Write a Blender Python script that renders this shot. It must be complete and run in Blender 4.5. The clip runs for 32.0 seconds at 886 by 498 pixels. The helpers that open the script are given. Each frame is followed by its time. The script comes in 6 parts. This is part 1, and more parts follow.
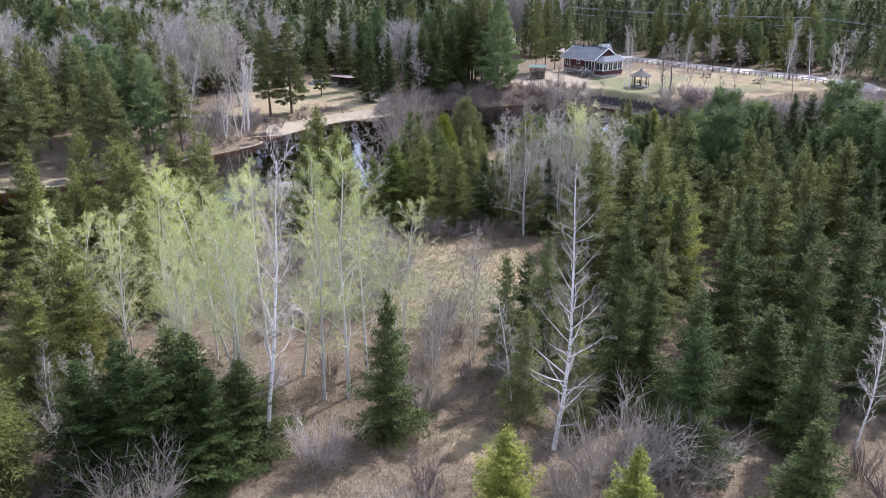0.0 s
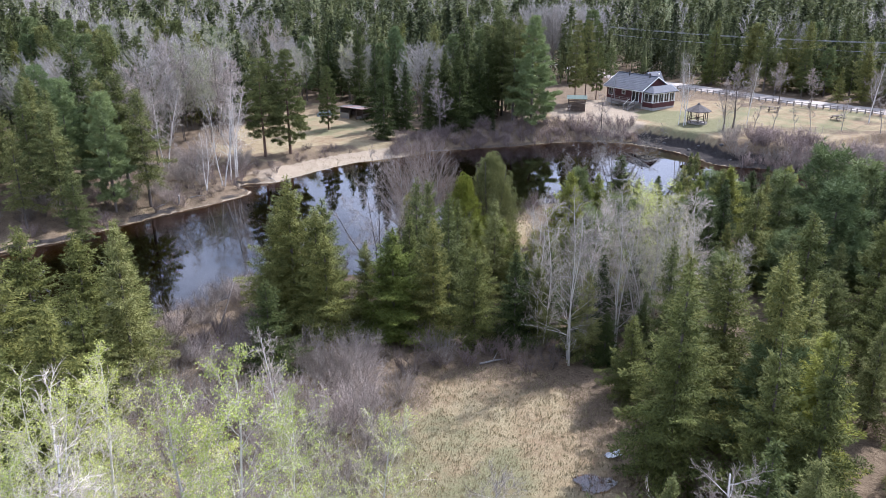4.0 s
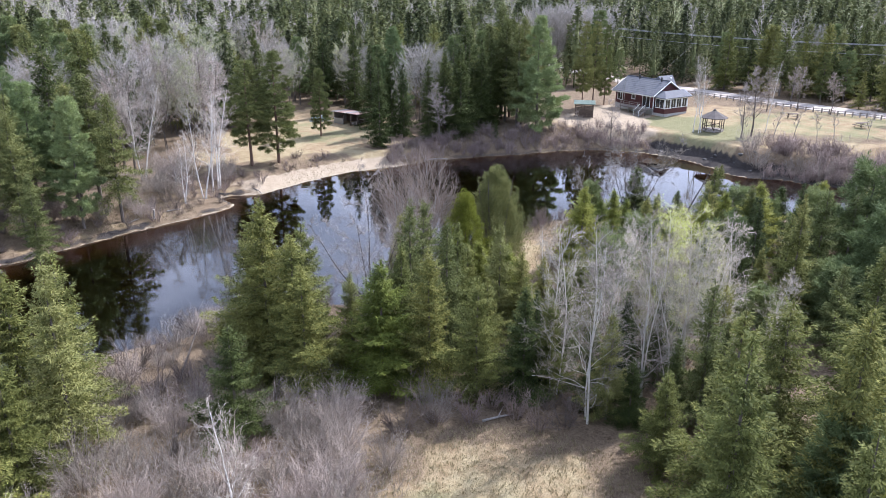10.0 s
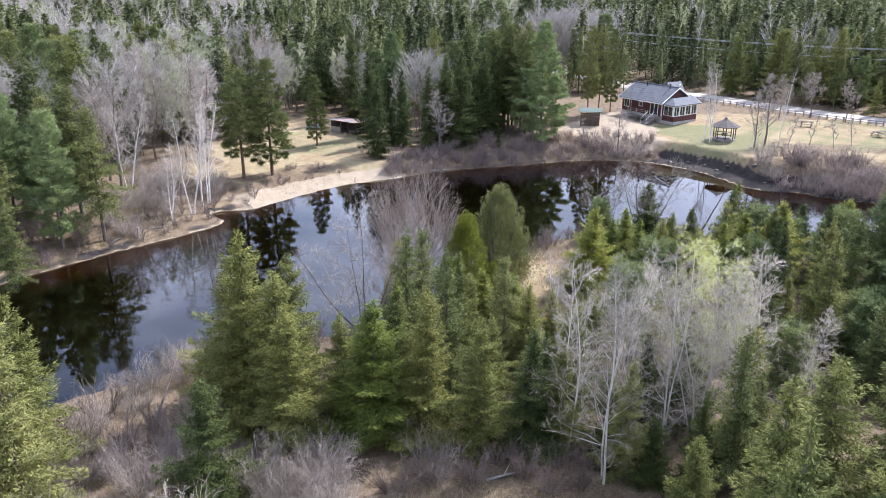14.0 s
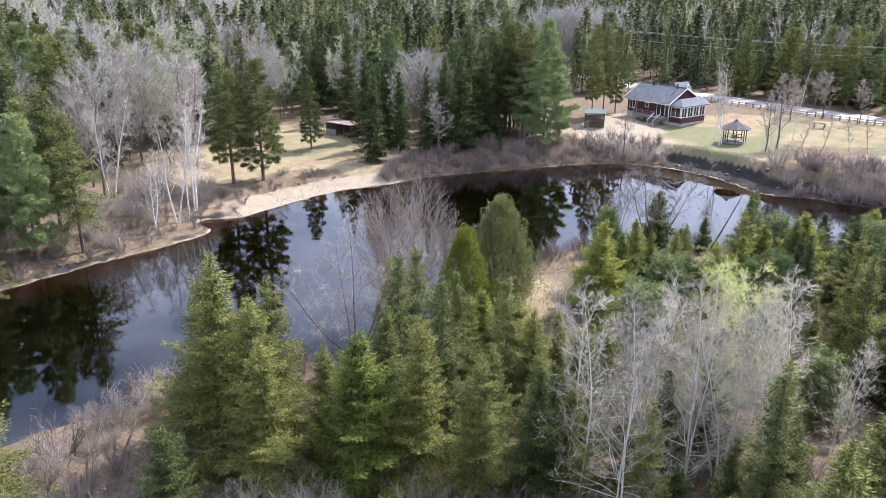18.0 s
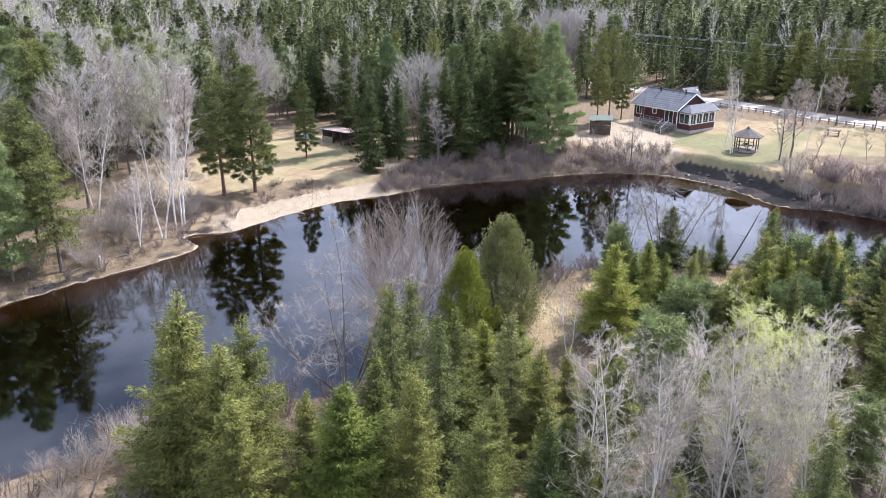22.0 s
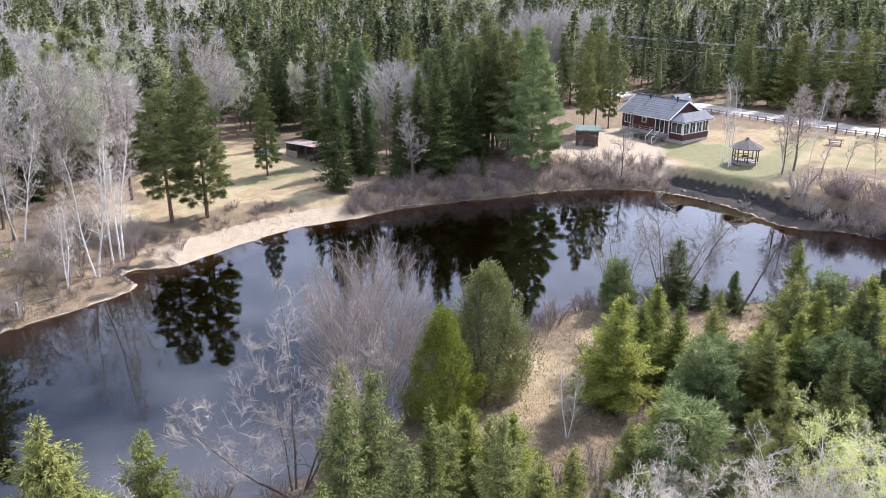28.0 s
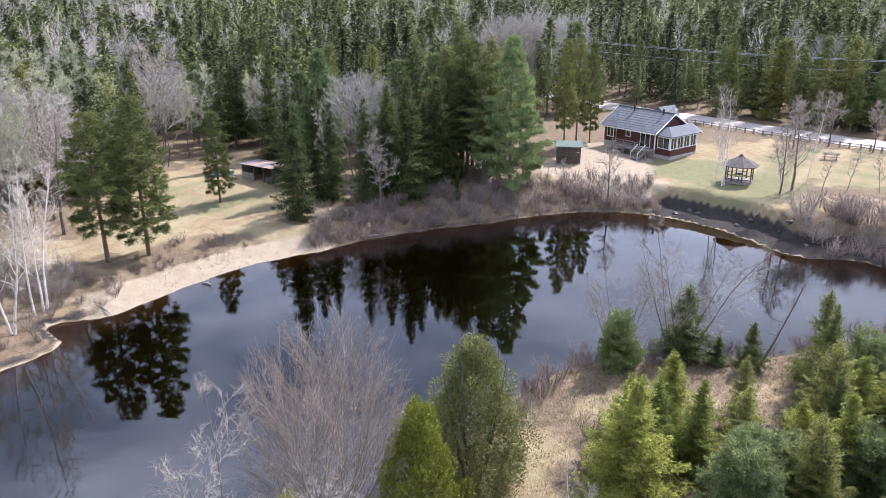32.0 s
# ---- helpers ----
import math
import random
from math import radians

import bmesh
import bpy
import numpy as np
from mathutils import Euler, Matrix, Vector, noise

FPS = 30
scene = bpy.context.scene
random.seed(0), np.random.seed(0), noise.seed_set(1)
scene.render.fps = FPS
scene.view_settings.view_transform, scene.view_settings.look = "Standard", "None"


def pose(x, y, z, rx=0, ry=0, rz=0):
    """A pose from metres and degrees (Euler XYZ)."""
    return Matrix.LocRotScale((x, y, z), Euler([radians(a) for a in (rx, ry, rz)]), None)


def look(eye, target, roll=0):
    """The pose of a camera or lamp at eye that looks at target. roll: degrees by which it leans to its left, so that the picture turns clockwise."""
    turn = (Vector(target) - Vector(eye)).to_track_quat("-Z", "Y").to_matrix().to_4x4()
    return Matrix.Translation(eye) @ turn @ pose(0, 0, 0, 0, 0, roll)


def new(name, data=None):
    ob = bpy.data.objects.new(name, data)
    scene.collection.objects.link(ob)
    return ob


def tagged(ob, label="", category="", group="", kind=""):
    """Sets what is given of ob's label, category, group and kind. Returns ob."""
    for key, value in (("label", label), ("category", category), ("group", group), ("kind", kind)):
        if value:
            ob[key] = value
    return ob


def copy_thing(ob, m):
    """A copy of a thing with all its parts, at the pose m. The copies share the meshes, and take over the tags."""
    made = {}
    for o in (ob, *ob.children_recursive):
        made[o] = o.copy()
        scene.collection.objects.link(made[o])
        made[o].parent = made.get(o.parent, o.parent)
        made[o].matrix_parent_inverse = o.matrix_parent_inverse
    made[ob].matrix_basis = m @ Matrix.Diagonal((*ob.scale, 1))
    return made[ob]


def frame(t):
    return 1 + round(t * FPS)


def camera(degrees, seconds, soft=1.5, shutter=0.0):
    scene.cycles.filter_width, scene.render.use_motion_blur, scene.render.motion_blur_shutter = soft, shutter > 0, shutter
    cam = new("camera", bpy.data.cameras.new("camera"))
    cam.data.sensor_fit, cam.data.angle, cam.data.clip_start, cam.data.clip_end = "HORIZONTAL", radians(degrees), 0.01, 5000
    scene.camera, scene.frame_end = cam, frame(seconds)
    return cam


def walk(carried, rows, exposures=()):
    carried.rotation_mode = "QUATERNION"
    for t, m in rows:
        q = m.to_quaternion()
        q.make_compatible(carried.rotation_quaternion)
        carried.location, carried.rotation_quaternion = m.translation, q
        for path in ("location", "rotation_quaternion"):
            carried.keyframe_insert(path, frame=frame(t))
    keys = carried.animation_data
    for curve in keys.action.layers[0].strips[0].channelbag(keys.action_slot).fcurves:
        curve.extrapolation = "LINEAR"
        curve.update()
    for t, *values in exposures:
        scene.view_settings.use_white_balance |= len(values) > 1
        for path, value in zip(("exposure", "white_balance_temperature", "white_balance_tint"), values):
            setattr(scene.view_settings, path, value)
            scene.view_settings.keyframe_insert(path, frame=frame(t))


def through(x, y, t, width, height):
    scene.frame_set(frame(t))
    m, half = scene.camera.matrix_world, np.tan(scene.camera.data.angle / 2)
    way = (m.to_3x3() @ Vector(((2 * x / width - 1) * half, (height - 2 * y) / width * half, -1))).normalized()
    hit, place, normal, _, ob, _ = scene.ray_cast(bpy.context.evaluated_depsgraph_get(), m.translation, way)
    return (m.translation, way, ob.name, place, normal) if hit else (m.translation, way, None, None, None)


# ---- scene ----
cam = camera(60.3, 32.0, soft=0.7, shutter=0.5)
PATH = [
    (0, (0.724, -2.653, 23.263), (0.751, -0.782, 22.557), -0.1),
    (0.5, (0.690, -2.850, 23.245), (0.718, -0.970, 22.564), -0.1),
    (1, (0.681, -2.906, 23.241), (0.709, -1.026, 22.561), -0.1),
    (1.5, (0.700, -1.900, 23.240), (0.720, -0.020, 22.555), 0.0),
    (2, (0.778, -0.814, 23.24), (0.755, 1.065, 22.556), 0.2),
    (2.5, (1.055, 0.213, 23.136), (1.015, 2.094, 22.458), 0.1),
    (2.7, (1.126, 3.150, 23.850), (1.086, 5.028, 23.162), 0.0),
    (3, (1.257, 8.309, 24.223), (1.216, 10.186, 23.532), 0.1),
    (3.1, (1.400, 10.367, 24.150), (1.357, 12.247, 23.465), 0.1),
    (3.5, (1.737, 14.726, 23.969), (1.691, 16.606, 23.288), 0.1),
    (5.5, (1.85, 17.843, 23.67), (1.802, 19.725, 22.993), 0.0),
    (6, (1.878, 18.573, 23.572), (1.83, 20.454, 22.895), 0.1),
    (7, (1.906, 19.915, 23.375), (1.857, 21.796, 22.699), 0.0),
    (9, (1.899, 22.304, 23.189), (1.85, 24.185, 22.511), 0.2),
    (11, (1.701, 24.589, 23.392), (1.654, 26.472, 22.718), 0.3),
    (13, (1.737, 26.835, 23.556), (1.687, 28.717, 22.882), 0.2),
    (14.5, (1.794, 28.372, 23.494), (1.742, 30.254, 22.822), 0.2),
    (16.5, (1.892, 30.414, 23.335), (1.838, 32.296, 22.661), 0.1),
    (17, (1.918, 30.935, 23.3), (1.863, 32.817, 22.626), -0.0),
    (18, (1.932, 31.921, 23.272), (1.877, 33.803, 22.596), 0.1),
    (19, (1.932, 32.885, 23.28), (1.875, 34.767, 22.604), 0.0),
    (21, (1.995, 34.89, 23.356), (1.936, 36.772, 22.681), 0.0),
    (23, (2.054, 37.127, 23.413), (1.992, 39.01, 22.741), -0.0),
    (24, (2.08, 38.45, 23.402), (2.017, 40.333, 22.731), -0.1),
    (25, (2.138, 39.918, 23.333), (2.075, 41.801, 22.662), -0.1),
    (25.5, (2.161, 40.686, 23.305), (2.105, 42.569, 22.633), -0.1),
    (27.5, (2.168, 43.858, 23.331), (2.161, 45.741, 22.657), -0.1),
    (28, (2.145, 44.656, 23.349), (2.14, 46.539, 22.675), -0.1),
    (29, (2.087, 46.423, 23.401), (2.083, 48.306, 22.727), -0.1),
    (30, (2.041, 48.396, 23.468), (2.046, 50.279, 22.795), -0.1),
    (31, (2.023, 50.563, 23.55), (2.062, 52.446, 22.878), -0.1),
    (32, (2.02, 52.843, 23.643), (2.091, 54.726, 22.974), -0.2),
]
walk(cam, [(t, look(eye, target, roll)) for t, eye, target, roll in PATH],
     exposures=[(0, 0.58, 5700, 19), (3, 0.54, 5750, 19.5), (9, 0.76, 5850, 19), (19, 0.90, 6000, 18.5), (25, 0.94, 6050, 18.5), (32, 0.83, 6050, 19.5)])

# ---- light ----
SUN_DIR = Vector((0.73, 0.68, 1.02)).normalized()
world = bpy.data.worlds.new("sky")
scene.world = world
world.use_nodes = True
wn, wl = world.node_tree.nodes, world.node_tree.links
wn.clear()
sky = wn.new("ShaderNodeTexSky")
sky.sky_type = "NISHITA"
sky.sun_disc = False
sky.sun_elevation = math.asin(SUN_DIR.z)
sky.sun_rotation = math.atan2(SUN_DIR.x, SUN_DIR.y)
sky.air_density, sky.dust_density, sky.ozone_density = 1.0, 1.5, 1.0
wtc = wn.new("ShaderNodeTexCoord")
wmap = wn.new("ShaderNodeMapping")
wmap.inputs["Scale"].default_value = (1.0, 1.0, 3.2)
wl.new(wtc.outputs["Generated"], wmap.inputs["Vector"])
cloud = wn.new("ShaderNodeTexNoise")
cloud.inputs["Scale"].default_value = 2.3
cloud.inputs["Detail"].default_value = 7.0
cloud.inputs["Roughness"].default_value = 0.55
wl.new(wmap.outputs["Vector"], cloud.inputs["Vector"])
cramp = wn.new("ShaderNodeValToRGB")
cramp.color_ramp.elements[0].position, cramp.color_ramp.elements[1].position = 0.36, 0.66
wl.new(cloud.outputs["Fac"], cramp.inputs["Fac"])
cmix = wn.new("ShaderNodeMix")
cmix.data_type = "RGBA"
cmix.inputs["B"].default_value = (12.8, 14.1, 16.8, 1)
wl.new(cramp.outputs["Color"], cmix.inputs["Factor"])
wl.new(sky.outputs["Color"], cmix.inputs["A"])
wbg = wn.new("ShaderNodeBackground")
wbg.inputs["Strength"].default_value = 0.09
wl.new(cmix.outputs["Result"], wbg.inputs["Color"])
wl.new(wbg.outputs["Background"], wn.new("ShaderNodeOutputWorld").inputs["Surface"])

sun = new("sun", bpy.data.lights.new("sun", "SUN"))
sun.data.energy, sun.data.angle, sun.data.color = 4.8, radians(0.6), (1.0, 0.965, 0.91)
sun.matrix_world = look(SUN_DIR * 200, (0, 0, 0))

# ---- materials ----


def nodes_of(name):
    m = bpy.data.materials.new(name)
    m.use_nodes = True
    return m, m.node_tree.nodes, m.node_tree.links, m.node_tree.nodes["Principled BSDF"]


def rgb(c):
    return (c[0], c[1], c[2], 1.0)


def surface(name, c0, c1, rough=0.85, scale=6.0, fine=60.0, bump=0.3, metal=0.0, spread=0.15, stretch=(1, 1, 1)):
    """Two colours mixed by broad and fine noise, with relief and a small difference from piece to piece."""
    m, n, l, b = nodes_of(name)
    tc = n.new("ShaderNodeTexCoord")
    mp = n.new("ShaderNodeMapping")
    mp.inputs["Scale"].default_value = stretch
    l.new(tc.outputs["Object"], mp.inputs["Vector"])
    broad, small = n.new("ShaderNodeTexNoise"), n.new("ShaderNodeTexNoise")
    broad.inputs["Scale"].default_value, small.inputs["Scale"].default_value = scale, fine
    broad.inputs["Detail"].default_value, small.inputs["Detail"].default_value = 5, 3
    for t in (broad, small):
        l.new(mp.outputs["Vector"], t.inputs["Vector"])
    add = n.new("ShaderNodeMath")
    add.operation = "ADD"
    l.new(broad.outputs["Fac"], add.inputs[0])
    l.new(small.outputs["Fac"], add.inputs[1])
    half = n.new("ShaderNodeMath")
    half.operation = "MULTIPLY_ADD"
    half.inputs[1].default_value, half.inputs[2].default_value = 1.6, -1.1
    l.new(add.outputs["Value"], half.inputs[0])
    mix = n.new("ShaderNodeMix")
    mix.data_type, mix.clamp_factor = "RGBA", True
    mix.inputs["A"].default_value, mix.inputs["B"].default_value = rgb(c0), rgb(c1)
    l.new(half.outputs["Value"], mix.inputs["Factor"])
    info = n.new("ShaderNodeObjectInfo")
    hsv = n.new("ShaderNodeHueSaturation")
    rng = n.new("ShaderNodeMapRange")
    rng.inputs["To Min"].default_value, rng.inputs["To Max"].default_value = 1 - spread, 1 + spread
    l.new(info.outputs["Random"], rng.inputs["Value"])
    l.new(rng.outputs["Result"], hsv.inputs["Value"])
    l.new(mix.outputs["Result"], hsv.inputs["Color"])
    l.new(hsv.outputs["Color"], b.inputs["Base Color"])
    b.inputs["Roughness"].default_value, b.inputs["Metallic"].default_value = rough, metal
    bp = n.new("ShaderNodeBump")
    bp.inputs["Strength"].default_value, bp.inputs["Distance"].default_value = bump, 0.02
    l.new(small.outputs["Fac"], bp.inputs["Height"])
    l.new(bp.outputs["Normal"], b.inputs["Normal"])
    return m


def leafy(name, c0, c1, through=0.3, tone=False, spread=0.25, rough=0.7):
    """Needles, leaves and twigs: colour differs from spray to spray and from tree to tree, and light passes through."""
    m, n, l, b = nodes_of(name)
    geo, info = n.new("ShaderNodeNewGeometry"), n.new("ShaderNodeObjectInfo")
    mix = n.new("ShaderNodeMix")
    mix.data_type = "RGBA"
    mix.inputs["A"].default_value, mix.inputs["B"].default_value = rgb(c0), rgb(c1)
    tc, patch = n.new("ShaderNodeTexCoord"), n.new("ShaderNodeTexNoise")
    patch.inputs["Scale"].default_value, patch.inputs["Detail"].default_value = 0.9, 3
    l.new(tc.outputs["Object"], patch.inputs["Vector"])
    both = n.new("ShaderNodeMath")
    both.operation = "MULTIPLY_ADD"
    both.inputs[1].default_value = 0.55
    wide = n.new("ShaderNodeMapRange")
    wide.inputs["From Min"].default_value, wide.inputs["From Max"].default_value = 0.32, 0.68
    wide.inputs["To Max"].default_value = 0.45
    l.new(patch.outputs["Fac"], wide.inputs["Value"])
    l.new(geo.outputs["Random Per Island"], both.inputs[0])
    l.new(wide.outputs["Result"], both.inputs[2])
    l.new(both.outputs["Value"], mix.inputs["Factor"])
    hsv = n.new("ShaderNodeHueSaturation")
    rng = n.new("ShaderNodeMapRange")
    rng.inputs["To Min"].default_value, rng.inputs["To Max"].default_value = 1 - spread, 1 + spread
    hue = n.new("ShaderNodeMapRange")
    hue.inputs["To Min"].default_value, hue.inputs["To Max"].default_value = 0.515, 0.485
    if tone:
        at = n.new("ShaderNodeAttribute")
        at.attribute_name = "tone"
        src = at.outputs["Fac"]
    else:
        src = info.outputs["Random"]
    l.new(src, rng.inputs["Value"])
    l.new(src, hue.inputs["Value"])
    l.new(rng.outputs["Result"], hsv.inputs["Value"])
    l.new(hue.outputs["Result"], hsv.inputs["Hue"])
    l.new(mix.outputs["Result"], hsv.inputs["Color"])
    l.new(hsv.outputs["Color"], b.inputs["Base Color"])
    b.inputs["Roughness"].default_value = rough
    b.inputs["Specular IOR Level"].default_value = 0.12
    if through > 0:
        tr = n.new("ShaderNodeBsdfTranslucent")
        l.new(hsv.outputs["Color"], tr.inputs["Color"])
        ms = n.new("ShaderNodeMixShader")
        ms.inputs["Fac"].default_value = through
        l.new(b.outputs["BSDF"], ms.inputs[1])
        l.new(tr.outputs["BSDF"], ms.inputs[2])
        l.new(ms.outputs["Shader"], n["Material Output"].inputs["Surface"])
    return m


def birch_bark():
    m, n, l, b = nodes_of("birch_bark")
    tc = n.new("ShaderNodeTexCoord")
    mp = n.new("ShaderNodeMapping")
    mp.inputs["Scale"].default_value = (4, 4, 14)
    l.new(tc.outputs["Object"], mp.inputs["Vector"])
    t = n.new("ShaderNodeTexNoise")
    t.inputs["Scale"].default_value, t.inputs["Detail"].default_value = 1.0, 5
    l.new(mp.outputs["Vector"], t.inputs["Vector"])
    r = n.new("ShaderNodeValToRGB")
    e = r.color_ramp.elements
    e[0].position, e[0].color = 0.34, (0.06, 0.05, 0.045, 1)
    e[1].position, e[1].color = 0.44, (0.74, 0.71, 0.66, 1)
    l.new(t.outputs["Fac"], r.inputs["Fac"])
    l.new(r.outputs["Color"], b.inputs["Base Color"])
    b.inputs["Roughness"].default_value = 0.75
    return m


M_SPRUCE = leafy("spruce_needles", (0.044, 0.060, 0.018), (0.275, 0.285, 0.082), 0.20)
# Dark green needles, deepened for the shade of the near right-hand woods.
M_FIR_SHADE = leafy("fir_needles", (0.018, 0.030, 0.011), (0.124, 0.154, 0.045), 0.14)
M_BRIGHT = leafy("bright_needles", (0.075, 0.098, 0.020), (0.330, 0.360, 0.078), 0.25)
M_PINE = leafy("pine_needles", (0.066, 0.096, 0.038), (0.270, 0.325, 0.135), 0.20)
M_PLUME = leafy("white_pine_needles", (0.085, 0.125, 0.052), (0.345, 0.425, 0.185), 0.22)
M_REDPINE = leafy("red_pine_needles", (0.062, 0.076, 0.026), (0.290, 0.310, 0.110), 0.20)
M_CEDAR = leafy("cedar_sprays", (0.060, 0.084, 0.014), (0.265, 0.305, 0.052), 0.26)
M_OLIVE = leafy("open_cedar_sprays", (0.125, 0.132, 0.052), (0.400, 0.395, 0.150), 0.32)
M_FARCON = leafy("far_needles", (0.038, 0.052, 0.023), (0.195, 0.218, 0.088), 0.10, tone=True, spread=0.5)
M_FARHARD = leafy("far_twigs", (0.23, 0.212, 0.195), (0.42, 0.395, 0.365), through=0.0, tone=True, spread=0.3)
M_FARTWIG = leafy("pale_far_twigs", (0.30, 0.275, 0.25), (0.53, 0.50, 0.455), through=0.0)
M_FARBUD2 = leafy("far_opening_buds", (0.34, 0.37, 0.17), (0.56, 0.58, 0.33), through=0.3)
M_FARBUD = leafy("far_buds", (0.30, 0.34, 0.16), (0.46, 0.48, 0.30), tone=True, spread=0.25)
M_BUD = leafy("aspen_buds", (0.40, 0.47, 0.10), (0.70, 0.75, 0.26), through=0.42)
M_TWIG = leafy("grey_twigs", (0.24, 0.202, 0.172), (0.47, 0.415, 0.357), through=0.0)
M_PALETWIG = leafy("pale_twigs", (0.37, 0.325, 0.265), (0.67, 0.61, 0.52), through=0.0)
M_REDTWIG = leafy("reddish_twigs", (0.22, 0.170, 0.138), (0.43, 0.350, 0.292), through=0.0)
M_BRUSH = leafy("brush_stems", (0.13, 0.098, 0.082), (0.29, 0.24, 0.21), through=0.0)
M_GRASS = leafy("dry_grass", (0.25, 0.20, 0.11), (0.46, 0.39, 0.25), through=0.25)
M_BARK = surface("grey_brown_bark", (0.09, 0.075, 0.062), (0.19, 0.16, 0.135), 0.95, 3, 25, 0.6, stretch=(3, 3, 0.6))
M_REDBARK = surface("red_pine_bark", (0.10, 0.062, 0.045), (0.21, 0.135, 0.10), 0.95, 3, 25, 0.6, stretch=(3, 3, 0.6))
M_PALEBARK = surface("pale_grey_bark", (0.20, 0.185, 0.165), (0.42, 0.40, 0.37), 0.9, 3, 25, 0.4, stretch=(3, 3, 0.8))
M_BIRCH = birch_bark()
M_ASPEN = surface("pale_aspen_bark", (0.44, 0.42, 0.37), (0.70, 0.67, 0.60), 0.85, 3, 20, 0.3, stretch=(3, 3, 0.8))
M_SIDING = surface("dark_red_siding", (0.070, 0.020, 0.021), (0.115, 0.034, 0.034), 0.6, 2, 30, 0.1)
M_WHITE = surface("white_paint", (0.72, 0.72, 0.71), (0.84, 0.84, 0.82), 0.5, 3, 40, 0.05, spread=0.04)
M_SHINGLE = surface("slate_blue_shingles", (0.078, 0.086, 0.100), (0.150, 0.160, 0.180), 0.85, 1.2, 9, 0.6, spread=0.03)
M_CONCRETE = surface("concrete", (0.34, 0.33, 0.31), (0.48, 0.47, 0.44), 0.9, 2, 40, 0.3)
M_GREYWOOD = surface("weathered_wood", (0.17, 0.15, 0.13), (0.32, 0.29, 0.26), 0.85, 4, 30, 0.4)
M_BROWNWOOD = surface("dark_brown_wood", (0.075, 0.055, 0.042), (0.15, 0.115, 0.09), 0.85, 4, 30, 0.4)
M_DARKROOF = surface("brown_grey_shingles", (0.07, 0.062, 0.058), (0.14, 0.125, 0.118), 0.9, 2, 20, 0.5)
M_RUSTROOF = surface("rusty_metal_roof", (0.17, 0.085, 0.070), (0.40, 0.31, 0.275), 0.6, 0.9, 9, 0.3, metal=0.0)
M_GREENROOF = surface("green_metal_roof", (0.065, 0.105, 0.088), (0.125, 0.175, 0.150), 0.55, 1.5, 20, 0.2, metal=0.1)
M_METAL = surface("grey_metal", (0.30, 0.31, 0.32), (0.45, 0.46, 0.47), 0.4, 3, 30, 0.1, metal=0.7)
M_BLACK = surface("black_metal", (0.02, 0.02, 0.02), (0.05, 0.05, 0.05), 0.5, 3, 30, 0.1)
M_DARKSTONE = surface("dark_wet_stone", (0.035, 0.033, 0.032), (0.10, 0.095, 0.09), 0.6, 1.5, 14, 0.8)
M_ROAD = surface("pale_gravel_road", (0.34, 0.30, 0.26), (0.49, 0.44, 0.385), 0.95, 0.25, 6, 0.4, spread=0.0)
M_TARP = surface("white_plastic", (0.70, 0.72, 0.74), (0.85, 0.86, 0.88), 0.4, 2, 20, 0.1)
M_BLUEPAINT = surface("faded_blue_paint", (0.13, 0.17, 0.16), (0.22, 0.27, 0.25), 0.6, 2, 20, 0.1)
M_GLASS, gn, gl, gb = nodes_of("window_glass")
gb.inputs["Base Color"].default_value = (0.02, 0.025, 0.03, 1)
gb.inputs["Roughness"].default_value = 0.06
gb.inputs["Specular IOR Level"].default_value = 0.8


